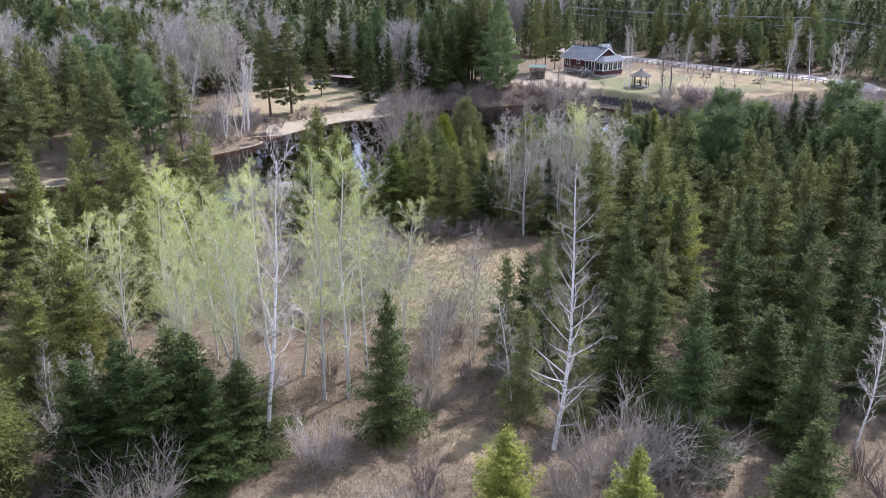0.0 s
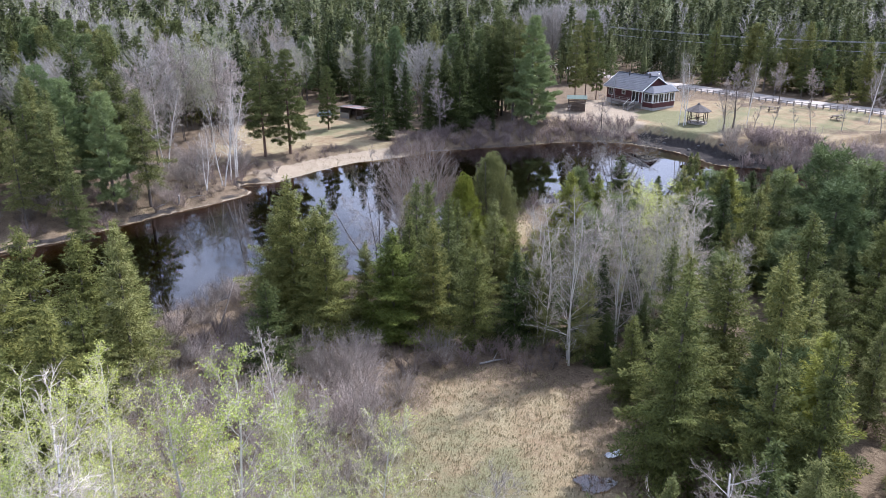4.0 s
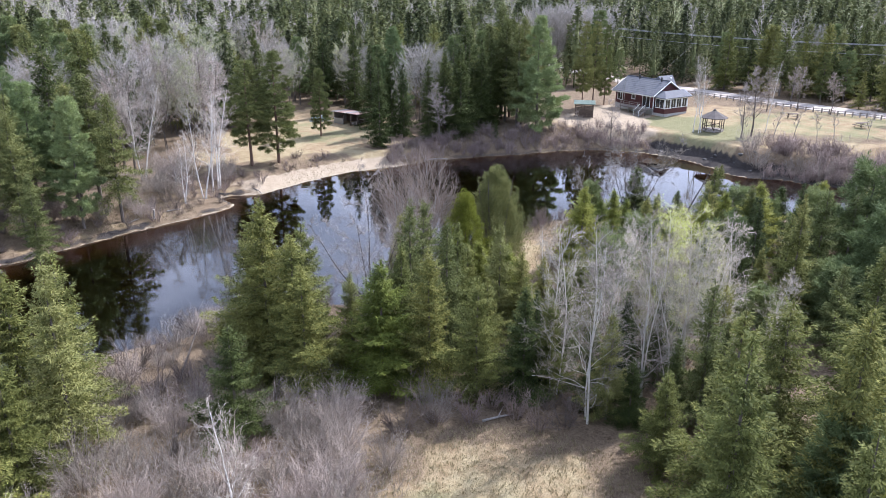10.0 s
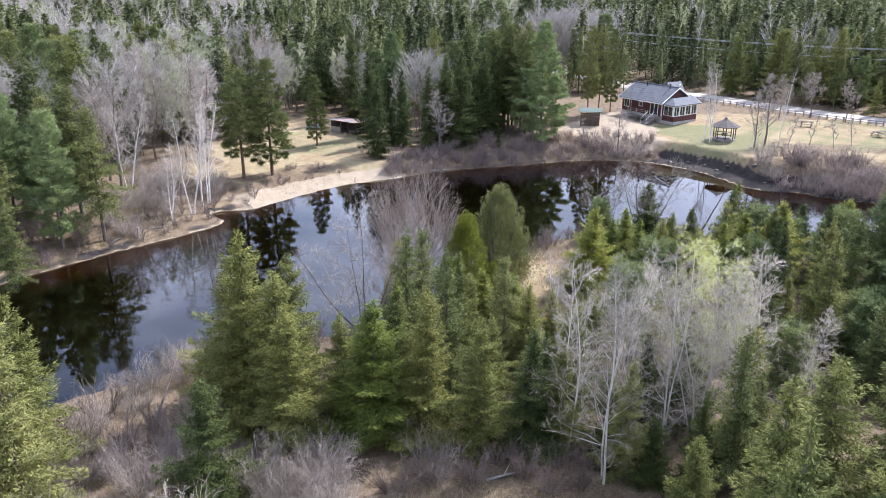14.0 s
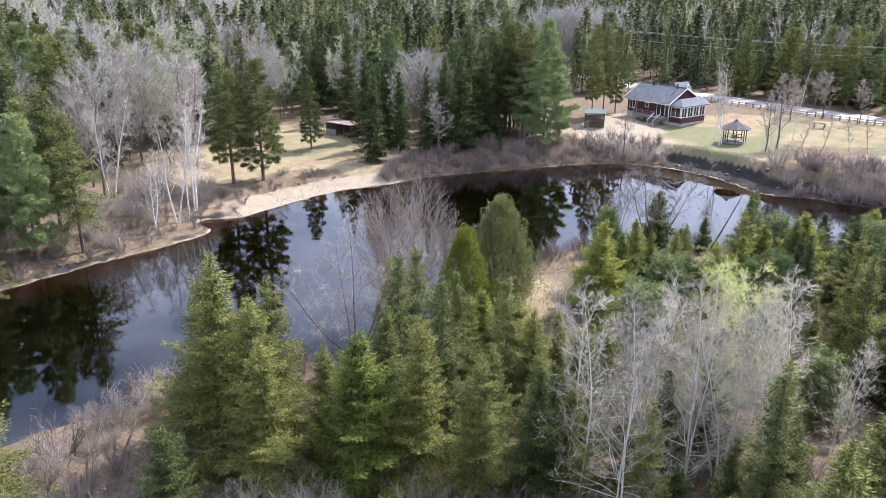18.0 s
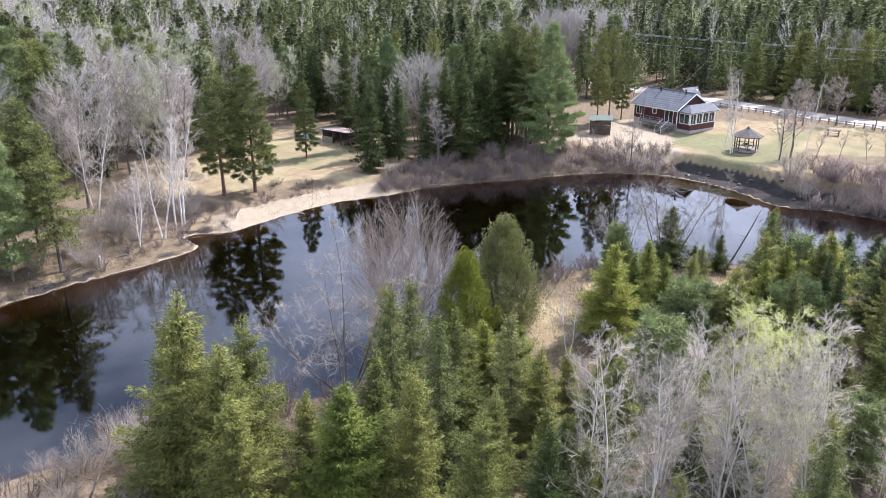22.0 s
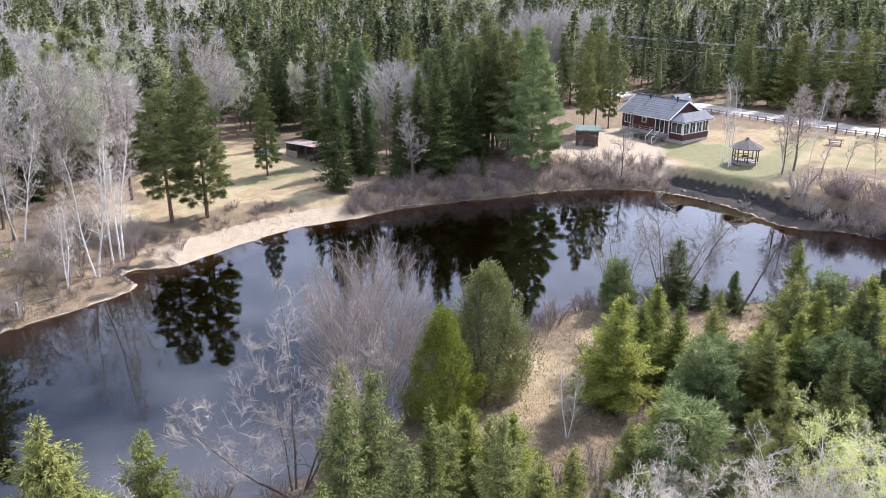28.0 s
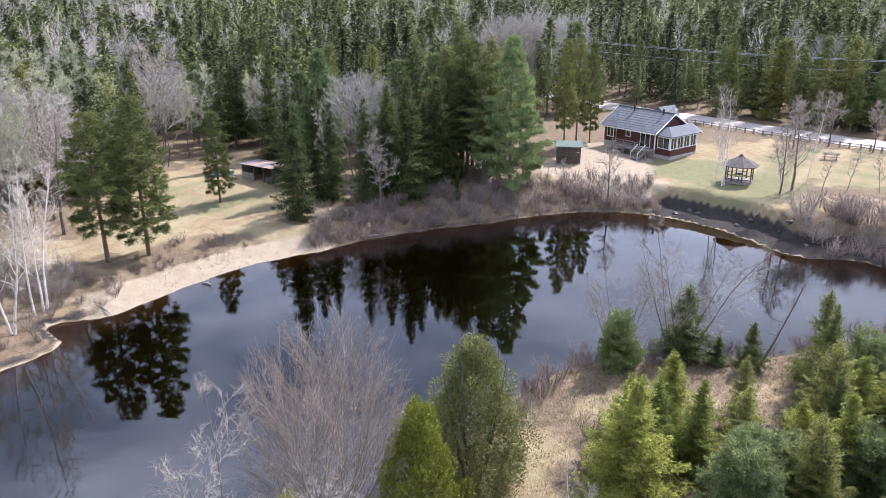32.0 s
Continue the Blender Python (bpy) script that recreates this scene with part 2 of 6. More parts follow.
def ground_material():
    """Dry grass, leaf litter, green lawn, sand and muddy, partly shade-darkened banks, by what covers each spot."""
    m, n, l, b = nodes_of("ground_cover")
    tc = n.new("ShaderNodeTexCoord")
    geo = n.new("ShaderNodeNewGeometry")
    cov = n.new("ShaderNodeAttribute")
    cov.attribute_name = "cover"
    sep = n.new("ShaderNodeSeparateColor")
    l.new(cov.outputs["Color"], sep.inputs["Color"])

    def tex(s, d, r=0.6):
        t = n.new("ShaderNodeTexNoise")
        t.inputs["Scale"].default_value, t.inputs["Detail"].default_value, t.inputs["Roughness"].default_value = s, d, r
        l.new(tc.outputs["Object"], t.inputs["Vector"])
        return t.outputs["Fac"]

    n1, n2, n3, n4 = tex(0.16, 5), tex(1.1, 6, 0.7), tex(7.0, 5, 0.75), tex(34.0, 3, 0.7)

    def ramp(src, a, ca, c, cc):
        r = n.new("ShaderNodeValToRGB")
        r.color_ramp.elements[0].position, r.color_ramp.elements[0].color = a, rgb(ca)
        r.color_ramp.elements[1].position, r.color_ramp.elements[1].color = c, rgb(cc)
        l.new(src, r.inputs["Fac"])
        return r.outputs["Color"]

    def mix(f, a, c, mode="MIX"):
        x = n.new("ShaderNodeMix")
        x.data_type, x.blend_type = "RGBA", mode
        if isinstance(f, float):
            x.inputs["Factor"].default_value = f
        else:
            l.new(f, x.inputs["Factor"])
        l.new(a, x.inputs["A"])
        l.new(c, x.inputs["B"])
        return x.outputs["Result"]

    def edge(mask, noise_out, amount=0.5):
        """A cover's mask with a ragged edge."""
        a = n.new("ShaderNodeMath")
        a.operation = "MULTIPLY_ADD"
        a.inputs[1].default_value, a.inputs[2].default_value = amount, -amount / 2
        l.new(noise_out, a.inputs[0])
        s = n.new("ShaderNodeMath")
        s.operation = "ADD"
        l.new(a.outputs["Value"], s.inputs[0])
        l.new(mask, s.inputs[1])
        r = n.new("ShaderNodeMapRange")
        r.interpolation_type = "SMOOTHSTEP"
        r.inputs["From Min"].default_value, r.inputs["From Max"].default_value = 0.35, 0.65
        l.new(s.outputs["Value"], r.inputs["Value"])
        return r.outputs["Result"]

    dry = mix(0.5, ramp(n2, 0.35, (0.245, 0.192, 0.108), 0.65, (0.360, 0.298, 0.185)), ramp(n3, 0.35, (0.215, 0.168, 0.098), 0.7, (0.400, 0.335, 0.215)))
    dry = mix(0.55, dry, mix(0.5, ramp(n1, 0.40, (0.255, 0.165, 0.098), 0.60, (0.36, 0.32, 0.175)), ramp(n2, 0.40, (0.22, 0.145, 0.09), 0.60, (0.40, 0.345, 0.215))))
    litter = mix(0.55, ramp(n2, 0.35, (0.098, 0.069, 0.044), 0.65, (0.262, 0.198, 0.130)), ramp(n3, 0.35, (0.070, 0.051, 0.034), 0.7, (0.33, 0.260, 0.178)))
    lawn = mix(0.5, ramp(n2, 0.3, (0.140, 0.150, 0.068), 0.7, (0.255, 0.237, 0.135)), ramp(n3, 0.3, (0.115, 0.124, 0.057), 0.7, (0.285, 0.258, 0.155)))
    sand = mix(0.4, ramp(n2, 0.3, (0.28, 0.225, 0.155), 0.7, (0.42, 0.35, 0.26)), ramp(n3, 0.3, (0.23, 0.18, 0.125), 0.7, (0.48, 0.41, 0.31)))
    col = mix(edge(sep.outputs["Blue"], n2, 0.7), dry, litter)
    col = mix(edge(sep.outputs["Green"], n2, 0.6), col, lawn)
    col = mix(edge(sep.outputs["Red"], n2, 0.5), col, sand)
    mud_shade = mix(0.5, ramp(n2, 0.3, (0.030, 0.026, 0.024), 0.7, (0.085, 0.074, 0.066)), ramp(n3, 0.3, (0.018, 0.016, 0.015), 0.7, (0.085, 0.078, 0.072)))
    col = mix(edge(cov.outputs["Alpha"], n2, 0.6), col, mud_shade)
    col = mix(0.22, col, ramp(n4, 0.25, (0.20, 0.20, 0.20), 0.75, (0.90, 0.90, 0.90)), "OVERLAY")
    # River bed: sand to dark silt with depth, blackened to stand for light absorbed.
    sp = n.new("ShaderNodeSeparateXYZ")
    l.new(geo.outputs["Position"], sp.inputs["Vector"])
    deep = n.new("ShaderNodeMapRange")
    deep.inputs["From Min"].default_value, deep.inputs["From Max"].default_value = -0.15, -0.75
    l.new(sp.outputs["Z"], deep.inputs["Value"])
    dim_silt = ramp(n2, 0.3, (0.012, 0.009, 0.006), 0.7, (0.030, 0.022, 0.014))
    col = mix(deep.outputs["Result"], col, dim_silt)
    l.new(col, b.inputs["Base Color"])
    b.inputs["Roughness"].default_value = 0.95
    b.inputs["Specular IOR Level"].default_value = 0.1
    bp = n.new("ShaderNodeBump")
    bp.inputs["Strength"].default_value, bp.inputs["Distance"].default_value = 0.9, 0.12
    l.new(n3, bp.inputs["Height"])
    l.new(bp.outputs["Normal"], b.inputs["Normal"])
    return m


def water_material():
    """Clear brown river water: a mirror at low angles, amber over the shallows."""
    m, n, l, b = nodes_of("river_water")
    n.remove(b)
    tc = n.new("ShaderNodeTexCoord")
    mp = n.new("ShaderNodeMapping")
    mp.inputs["Scale"].default_value = (0.5, 1.0, 1.0)
    l.new(tc.outputs["Object"], mp.inputs["Vector"])
    t, big = n.new("ShaderNodeTexNoise"), n.new("ShaderNodeTexNoise")
    t.inputs["Scale"].default_value, t.inputs["Detail"].default_value = 1.1, 3
    big.inputs["Scale"].default_value, big.inputs["Detail"].default_value = 0.09, 2
    l.new(mp.outputs["Vector"], t.inputs["Vector"])
    l.new(tc.outputs["Object"], big.inputs["Vector"])
    calm = n.new("ShaderNodeMapRange")
    calm.inputs["From Min"].default_value, calm.inputs["From Max"].default_value = 0.40, 0.68
    calm.inputs["To Min"].default_value, calm.inputs["To Max"].default_value = 0.02, 0.09
    l.new(big.outputs["Fac"], calm.inputs["Value"])
    bp = n.new("ShaderNodeBump")
    bp.inputs["Distance"].default_value = 0.05
    l.new(calm.outputs["Result"], bp.inputs["Strength"])
    l.new(t.outputs["Fac"], bp.inputs["Height"])
    fr = n.new("ShaderNodeFresnel")
    fr.inputs["IOR"].default_value = 1.7
    gloss, clear = n.new("ShaderNodeBsdfGlossy"), n.new("ShaderNodeBsdfTransparent")
    gloss.inputs["Roughness"].default_value = 0.02
    gloss.inputs["Color"].default_value = (1, 1, 1, 1)
    clear.inputs["Color"].default_value = (0.56, 0.34, 0.13, 1)
    l.new(bp.outputs["Normal"], gloss.inputs["Normal"])
    ms = n.new("ShaderNodeMixShader")
    l.new(fr.outputs["Fac"], ms.inputs["Fac"])
    l.new(clear.outputs["BSDF"], ms.inputs[1])
    l.new(gloss.outputs["BSDF"], ms.inputs[2])
    l.new(ms.outputs["Shader"], n["Material Output"].inputs["Surface"])
    return m


M_GROUND, M_WATER = ground_material(), water_material()

# ---- shared tools ----
RNG = np.random.default_rng(7)


class Geo:
    """Collects points and faces and becomes one mesh."""

    def __init__(self):
        self.v, self.f, self.n = [], [], 0

    def add(self, verts, faces):
        verts = np.asarray(verts, float).reshape(-1, 3)
        self.f.extend(tuple(int(i) + self.n for i in face) for face in faces)
        self.v.append(verts)
        self.n += len(verts)
        return self

    def tube(self, pts, radii, sides=5, cap=True):
        pts = np.asarray(pts, float)
        rings = []
        for i, p in enumerate(pts):
            d = pts[min(i + 1, len(pts) - 1)] - pts[max(i - 1, 0)]
            d = d / (np.linalg.norm(d) + 1e-9)
            a = np.cross(d, (0, 0, 1.0)) if abs(d[2]) < 0.95 else np.cross(d, (1.0, 0, 0))
            a /= np.linalg.norm(a) + 1e-9
            c = np.cross(d, a)
            ang = np.arange(sides) * 2 * np.pi / sides
            rings.append(p + radii[i] * (np.cos(ang)[:, None] * a + np.sin(ang)[:, None] * c))
        faces = []
        for i in range(len(pts) - 1):
            for k in range(sides):
                faces.append((i * sides + k, i * sides + (k + 1) % sides, (i + 1) * sides + (k + 1) % sides, (i + 1) * sides + k))
        if cap:
            faces.append(tuple(range((len(pts) - 1) * sides, len(pts) * sides)))
            faces.append(tuple(reversed(range(sides))))
        return self.add(np.concatenate(rings), faces)

    def spike(self, p, q, r):
        """A thin three-sided twig that runs to a point."""
        p, q = np.asarray(p, float), np.asarray(q, float)
        d = q - p
        a = np.cross(d, (0.3, 0.2, 1.0))
        a *= r / (np.linalg.norm(a) + 1e-9)
        c = np.cross(d, a)
        c *= r / (np.linalg.norm(c) + 1e-9)
        return self.add([p + a, p - 0.5 * a + 0.87 * c, p - 0.5 * a - 0.87 * c, q], [(0, 1, 3), (1, 2, 3), (2, 0, 3)])

    def blade(self, p, d, length, width, up):
        """A spray: a bent four-cornered leaf from p along d."""
        side = np.cross(d, up)
        side *= width / (np.linalg.norm(side) + 1e-9)
        mid = p + d * length * 0.55 + up * length * 0.06
        return self.add([p, mid - side, p + d * length, mid + side], [(0, 1, 2), (0, 2, 3)])

    def blades(self, P, D, L, W, U):
        """Many sprays at once."""
        D = D / (np.linalg.norm(D, axis=1, keepdims=True) + 1e-9)
        S = np.cross(D, U)
        S *= (W / (np.linalg.norm(S, axis=1) + 1e-9))[:, None]
        mid = P + D * (L * 0.5)[:, None]
        V = np.stack([P, mid - S, P + D * L[:, None], mid + S], 1).reshape(-1, 3)
        b = np.arange(len(P)) * 4 + self.n
        self.f.extend(np.stack([b, b + 1, b + 2, b + 3], 1).tolist())
        self.v.append(V)
        self.n += len(V)
        return self

    def box(self, x0, y0, z0, x1, y1, z1):
        v = [(x, y, z) for z in (z0, z1) for x, y in ((x0, y0), (x1, y0), (x1, y1), (x0, y1))]
        return self.add(v, [(3, 2, 1, 0), (4, 5, 6, 7), (0, 1, 5, 4), (1, 2, 6, 5), (2, 3, 7, 6), (3, 0, 4, 7)])

    def mesh(self, name, smooth=False):
        me = bpy.data.meshes.new(name)
        me.from_pydata(np.concatenate(self.v).tolist(), [], self.f)
        if smooth:
            me.shade_smooth()
        me.update()
        return me


def part(name, geo, material, parent, label=""):
    me = geo.mesh(name) if isinstance(geo, Geo) else geo
    if not me.materials:
        me.materials.append(material)
    ob = new(name, me)
    ob.parent = parent
    if label:
        ob["label"] = label
    return ob


def bevelled(geo, width=0.01):
    bm = bmesh.new()
    bm.from_mesh(geo.mesh("tmp"))
    bmesh.ops.bevel(bm, geom=bm.edges[:], offset=width, segments=1, affect="EDGES")
    me = bpy.data.meshes.new("bevelled")
    bm.to_mesh(me)
    bm.free()
    return me


def place(x, y, z, turn=0.0, sx=1.0, sz=None, lean=(0, 0)):
    m = Matrix.Translation((x, y, z)) @ Euler((lean[1], lean[0], turn)).to_matrix().to_4x4()
    return m @ Matrix.Diagonal((sx, sx, sx if sz is None else sz, 1))


# ---- the lie of the land ----
FAR_SHORE = [(-160, 20), (-90, 55), (-60, 70), (-45, 77.5), (-37.5, 82), (-33.5, 87), (-30, 91.5), (-25.3, 96.7), (-23, 99.8), (-22.6, 101.2), (-24.5, 103.3), (-24, 104.8), (-21, 105.4), (-18.9, 107.9), (-16, 112), (-11.7, 116.4), (-6.8, 119.3), (-2.3, 122.5), (3, 125), (9.3, 127), (16, 129.7), (22, 130.4), (26.5, 129.3), (30, 126.8), (33, 122.8), (36, 116.2), (41, 114.5), (43.5, 112.3)]
FAR_SHORE += [(54, 108.4), (63.5, 110.5), (72, 115.7), (90, 122), (200, 140)]
NEAR_SHORE = [(200, 112), (100, 95), (70, 90), (55, 89), (41, 93), (35, 97), (30.5, 98), (24.2, 96.6), (17, 96.4), (11.5, 95.8), (8, 93), (4.5, 88.5), (1.4, 84.3), (-0.6, 81.3), (-3.5, 78), (-6, 75), (-9, 74.2), (-13, 72.5), (-16, 70.3), (-17.5, 68.1), (-20.8, 66.3), (-26, 61), (-40, 52), (-70, 35), (-160, -10)]
ROAD_LINE = [(10, 238), (20, 214), (28, 198), (35.5, 184), (46, 170), (54, 159), (62, 149.5), (70, 141.5), (79.5, 129.5), (100, 104), (140, 60)]


def smooth_line(pts, n=4):
    """Rounds the corners of a line through the given points."""
    p = np.array(pts, float)
    p = np.concatenate([[2 * p[0] - p[1]], p, [2 * p[-1] - p[-2]]])
    out = []
    for i in range(1, len(p) - 2):
        for k in range(n):
            t = k / n
            a, b, c, d = p[i - 1 : i + 3]
            out.append(0.5 * (2 * b + (c - a) * t + (2 * a - 5 * b + 4 * c - d) * t * t + (3 * b - a - 3 * c + d) * t**3))
    out.append(p[-2])
    return np.array(out)


RIVER = np.concatenate([smooth_line(FAR_SHORE), smooth_line(NEAR_SHORE)])
ROAD = smooth_line(ROAD_LINE, 5)


def line_distance(px, py, line, closed=False):
    if px.size == 1:
        a = np.asarray(line)
        b = np.roll(a, -1, 0)
        if not closed:
            a, b = a[:-1], b[:-1]
        p = np.array([px.item(), py.item()])
        d = b - a
        t = np.clip(((p - a) * d).sum(1) / ((d * d).sum(1) + 1e-12), 0, 1)
        best = np.full(px.shape, np.hypot(*(p - a - t[:, None] * d).T).min())
        if not closed:
            return best
        cross = ((a[:, 1] > p[1]) != (b[:, 1] > p[1])) & (p[0] < d[:, 0] * (p[1] - a[:, 1]) / np.where(d[:, 1] == 0, 1e-9, d[:, 1]) + a[:, 0])
        return best, np.full(px.shape, bool(cross.sum() % 2))
    best = np.full(px.shape, 1e9)
    inside = np.zeros(px.shape, bool)
    n = len(line)
    for i in range(n if closed else n - 1):
        ax, ay = line[i]
        bx, by = line[(i + 1) % n]
        dx, dy = bx - ax, by - ay
        t = np.clip(((px - ax) * dx + (py - ay) * dy) / (dx * dx + dy * dy + 1e-12), 0, 1)
        best = np.minimum(best, np.hypot(px - ax - t * dx, py - ay - t * dy))
        if closed:
            inside ^= ((ay > py) != (by > py)) & (px < dx * (py - ay) / (dy if dy else 1e-9) + ax)
    return (best, inside) if closed else best


def sstep(a, b, x):
    t = np.clip((x - a) / (b - a), 0, 1)
    return t * t * (3 - 2 * t)


def ripple(x, y, s, k=0.0):
    return (np.sin(x * s + 1.3 + k) * np.cos(y * s * 0.83 + 0.7 * k) + 0.6 * np.sin(x * s * 1.9 - y * s * 1.4 + 2 + k) + 0.4 * np.cos(x * s * 3.1 + y * s * 2.7 + k)) / 2


def blob(x, y, cx, cy, rx, ry):
    return 1 - sstep(0.6, 1.4, np.hypot((x - cx) / rx, (y - cy) / ry))


def cut_bank(x, y):
    """Where the river has cut a low dark shelf below the lawn."""
    return sstep(26.5, 29.5, x) * (1 - sstep(43, 49, x)) * (y > 104)


def left_bank(x, y):
    """The low bank upstream, with a turf lip over the water."""
    return (1 - sstep(-23.5, -21.5, x)) * (y > 66 + 0.55 * (x + 45))


def land(x, y):
    """Height of the ground, and how far each place is from the river (negative in it)."""
    x, y = np.asarray(x, float), np.asarray(y, float)
    d, ins = line_distance(x, y, RIVER, True)
    sd = np.where(ins, -d, d) + 0.22 * ripple(x, y, 1.3) + 0.14 * ripple(x, y, 3.1, 2.0)
    ins, d = sd < 0, np.abs(sd)
    far = (y > 66 + 0.55 * (x + 45)) & (y > 98)
    steep = sstep(-6, 6, x) * far
    beach = blob(x, y, -13, 114, 11, 9) * far
    high = 1.2 + 1.1 * steep
    run = 2.2 + 2.4 * steep + 4.5 * beach
    rough = (0.07 * ripple(x, y, 0.9) + 0.035 * ripple(x, y, 2.7, 1.0)) * sstep(0, 2, d)
    back = 0.5 * sstep(3, 25, d)
    up = 0.12 * np.minimum(d, 1.0) + high * sstep(0.0, 1.0, d / run) + back + rough
    lip = left_bank(x, y)
    up = up * (1 - lip) + lip * (0.10 + (0.38 + 0.16 * ripple(x, y, 0.5)) * sstep(0.1, 0.6, d) + 0.75 * sstep(0.6, 5.0, d) + back + rough)
    cut = cut_bank(x, y)
    edge = d + 0.5 * ripple(x, y, 0.6, 1.0)
    up = up * (1 - cut) + cut * (0.06 + 0.09 * np.minimum(d, 3.2) + 2.0 * sstep(2.7, 3.9, edge) + back + rough)
    up = up + 0.035 * np.maximum(0, y - 200) + 0.02 * np.maximum(0, -x - 60)
    down = -0.14 * np.minimum(d, 1.0) - 1.7 * sstep(0.0, 4.5, d)
    up = up - 0.20 * blob(x, y, 8.1, 46.1, 1.2, 0.9)
    shelf = np.maximum(blob(x, y, 29, 128.5, 6, 3.5), blob(x, y, 34.5, 120.0, 4.0, 6.5))
    down = down * (1 - 0.78 * shelf)
    down = down * (1 - lip) + lip * (-0.05 - 0.10 * np.minimum(d, 2.0) - 1.7 * sstep(1.4, 5.5, d))
    return np.where(ins, down, up), np.where(ins, -d, d)


def ground_at(x, y):
    return float(land(np.array([x]), np.array([y]))[0][0])


def spaced(lo, hi, fine_lo, fine_hi, fine, coarse):
    a = list(np.arange(fine_lo, fine_hi + 1e-6, fine))
    step, p = fine, fine_lo
    left = []
    while p > lo:
        step = min(step * 1.25, coarse)
        p -= step
        left.append(p)
    step, p = fine, fine_hi
    right = []
    while p < hi:
        step = min(step * 1.25, coarse)
        p += step
        right.append(p)
    return np.array(left[::-1] + a + right)


def build_ground():
    xs, ys = spaced(-700, 700, -46, 74, 0.5, 40), spaced(-120, 1300, 8, 162, 0.5, 40)
    X, Y = np.meshgrid(xs, ys)
    Z, D = land(X, Y)
    nx, ny = len(xs), len(ys)
    me = bpy.data.meshes.new("ground")
    me.vertices.add(nx * ny)
    me.vertices.foreach_set("co", np.stack([X, Y, Z], -1).ravel())
    i = (np.arange(ny - 1)[:, None] * nx + np.arange(nx - 1)[None]).ravel()
    quads = np.stack([i, i + 1, i + nx + 1, i + nx], -1).astype(np.int32)
    me.loops.add(quads.size)
    me.loops.foreach_set("vertex_index", quads.ravel())
    me.polygons.add(len(quads))
    me.polygons.foreach_set("loop_start", np.arange(0, quads.size, 4, dtype=np.int32))
    me.update()
    me.shade_smooth()
    wob = 0.18 * ripple(X, Y, 0.35) + 0.12 * ripple(X, Y, 1.1, 2)
    land_side = D > 0
    far = Y > 98
    sand = np.maximum.reduce([
        (1 - sstep(2.2, 4.2, D)) * blob(X, Y, -14, 113, 12, 10) * far,
        blob(X, Y, 23, 140, 7, 6), blob(X, Y, 27, 147, 5, 6), 0.9 * blob(X, Y, 25, 133.5, 5, 3),
        0.3 * blob(X, Y, 9, 84, 3.5, 9),
    ])
    lip = left_bank(X, Y)
    sand = np.where(land_side, sand, 0.8 * (X < -12) * far + 0.8 * blob(X, Y, 29, 128.5, 7, 4) + 0.7 * blob(X, Y, 34.5, 120, 4.5, 7) + 0.9 * lip)
    lawn = np.maximum.reduce([0.80 * blob(X, Y, 34, 139, 6, 5), 0.62 * blob(X, Y, 38, 132, 8, 7), 0.46 * blob(X, Y, 55, 136, 18, 13), 0.54 * blob(X, Y, 0.5, 46, 5.5, 7), 0.45 * blob(X, Y, -18, 133, 10, 9)])
    openings = np.maximum.reduce([blob(X, Y, 2.2, 48.5, 7, 9), 0.75 * blob(X, Y, 1, 34, 6, 9), 0.55 * blob(X, Y, 0, 22, 7, 5), blob(X, Y, -20, 128, 15, 24), 0.9 * blob(X, Y, 45, 136, 30, 16), 0.8 * blob(X, Y, 8, 84, 6, 11), 0.7 * blob(X, Y, 20, 89, 9, 6), 0.6 * blob(X, Y, 60, 128, 25, 14), lip * (1 - sstep(1.5, 5.0, D))])
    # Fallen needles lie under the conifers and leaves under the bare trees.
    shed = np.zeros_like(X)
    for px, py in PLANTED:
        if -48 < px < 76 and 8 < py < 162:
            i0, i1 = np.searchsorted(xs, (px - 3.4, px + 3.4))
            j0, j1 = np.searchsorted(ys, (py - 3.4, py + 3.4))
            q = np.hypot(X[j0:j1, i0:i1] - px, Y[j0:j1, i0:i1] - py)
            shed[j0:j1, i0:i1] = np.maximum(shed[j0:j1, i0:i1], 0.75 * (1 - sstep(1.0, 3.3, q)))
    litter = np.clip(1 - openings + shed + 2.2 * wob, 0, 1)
    mud_shade = cut_bank(X, Y) * (1 - sstep(2.9, 3.6, D + 0.5 * ripple(X, Y, 0.6, 1.0))) * land_side + 0.5 * (1 - sstep(0.5, 1.6, D)) * land_side * far * (X > 0)
    # Bare soil below the turf lip, darkened for the shade of an undercut.
    mud_shade = np.maximum(mud_shade, lip * land_side * (1 - sstep(0.35, 0.95, D)) * (0.75 + 0.6 * ripple(X, Y, 0.45, 3.0)))
    sand = sand * (1 - mud_shade)
    cover = np.stack([np.clip(sand + 0.4 * wob * (sand > 0.05), 0, 1), np.clip(lawn + wob * (lawn > 0.05), 0, 1), litter, np.clip(mud_shade, 0, 1)], -1)
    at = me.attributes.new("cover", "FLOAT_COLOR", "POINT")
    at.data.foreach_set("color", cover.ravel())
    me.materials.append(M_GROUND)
    tagged(new("ground", me), "dry grass, leaf litter and sand on gently sloping river land", "ground", kind="structure")


def build_water():
    xs, ys = np.linspace(-170, 210, 60), np.linspace(-20, 150, 40)
    g = Geo()
    X, Y = np.meshgrid(xs, ys)
    nx = len(xs)
    g.add(np.stack([X.ravel(), Y.ravel(), np.zeros(X.size)], -1), [(j * nx + i, j * nx + i + 1, (j + 1) * nx + i + 1, (j + 1) * nx + i) for j in range(len(ys) - 1) for i in range(nx - 1)])
    me = g.mesh("water")
    me.materials.append(M_WATER)
    tagged(new("water", me), "calm dark river that mirrors trees and cloudy sky", "river", kind="structure")


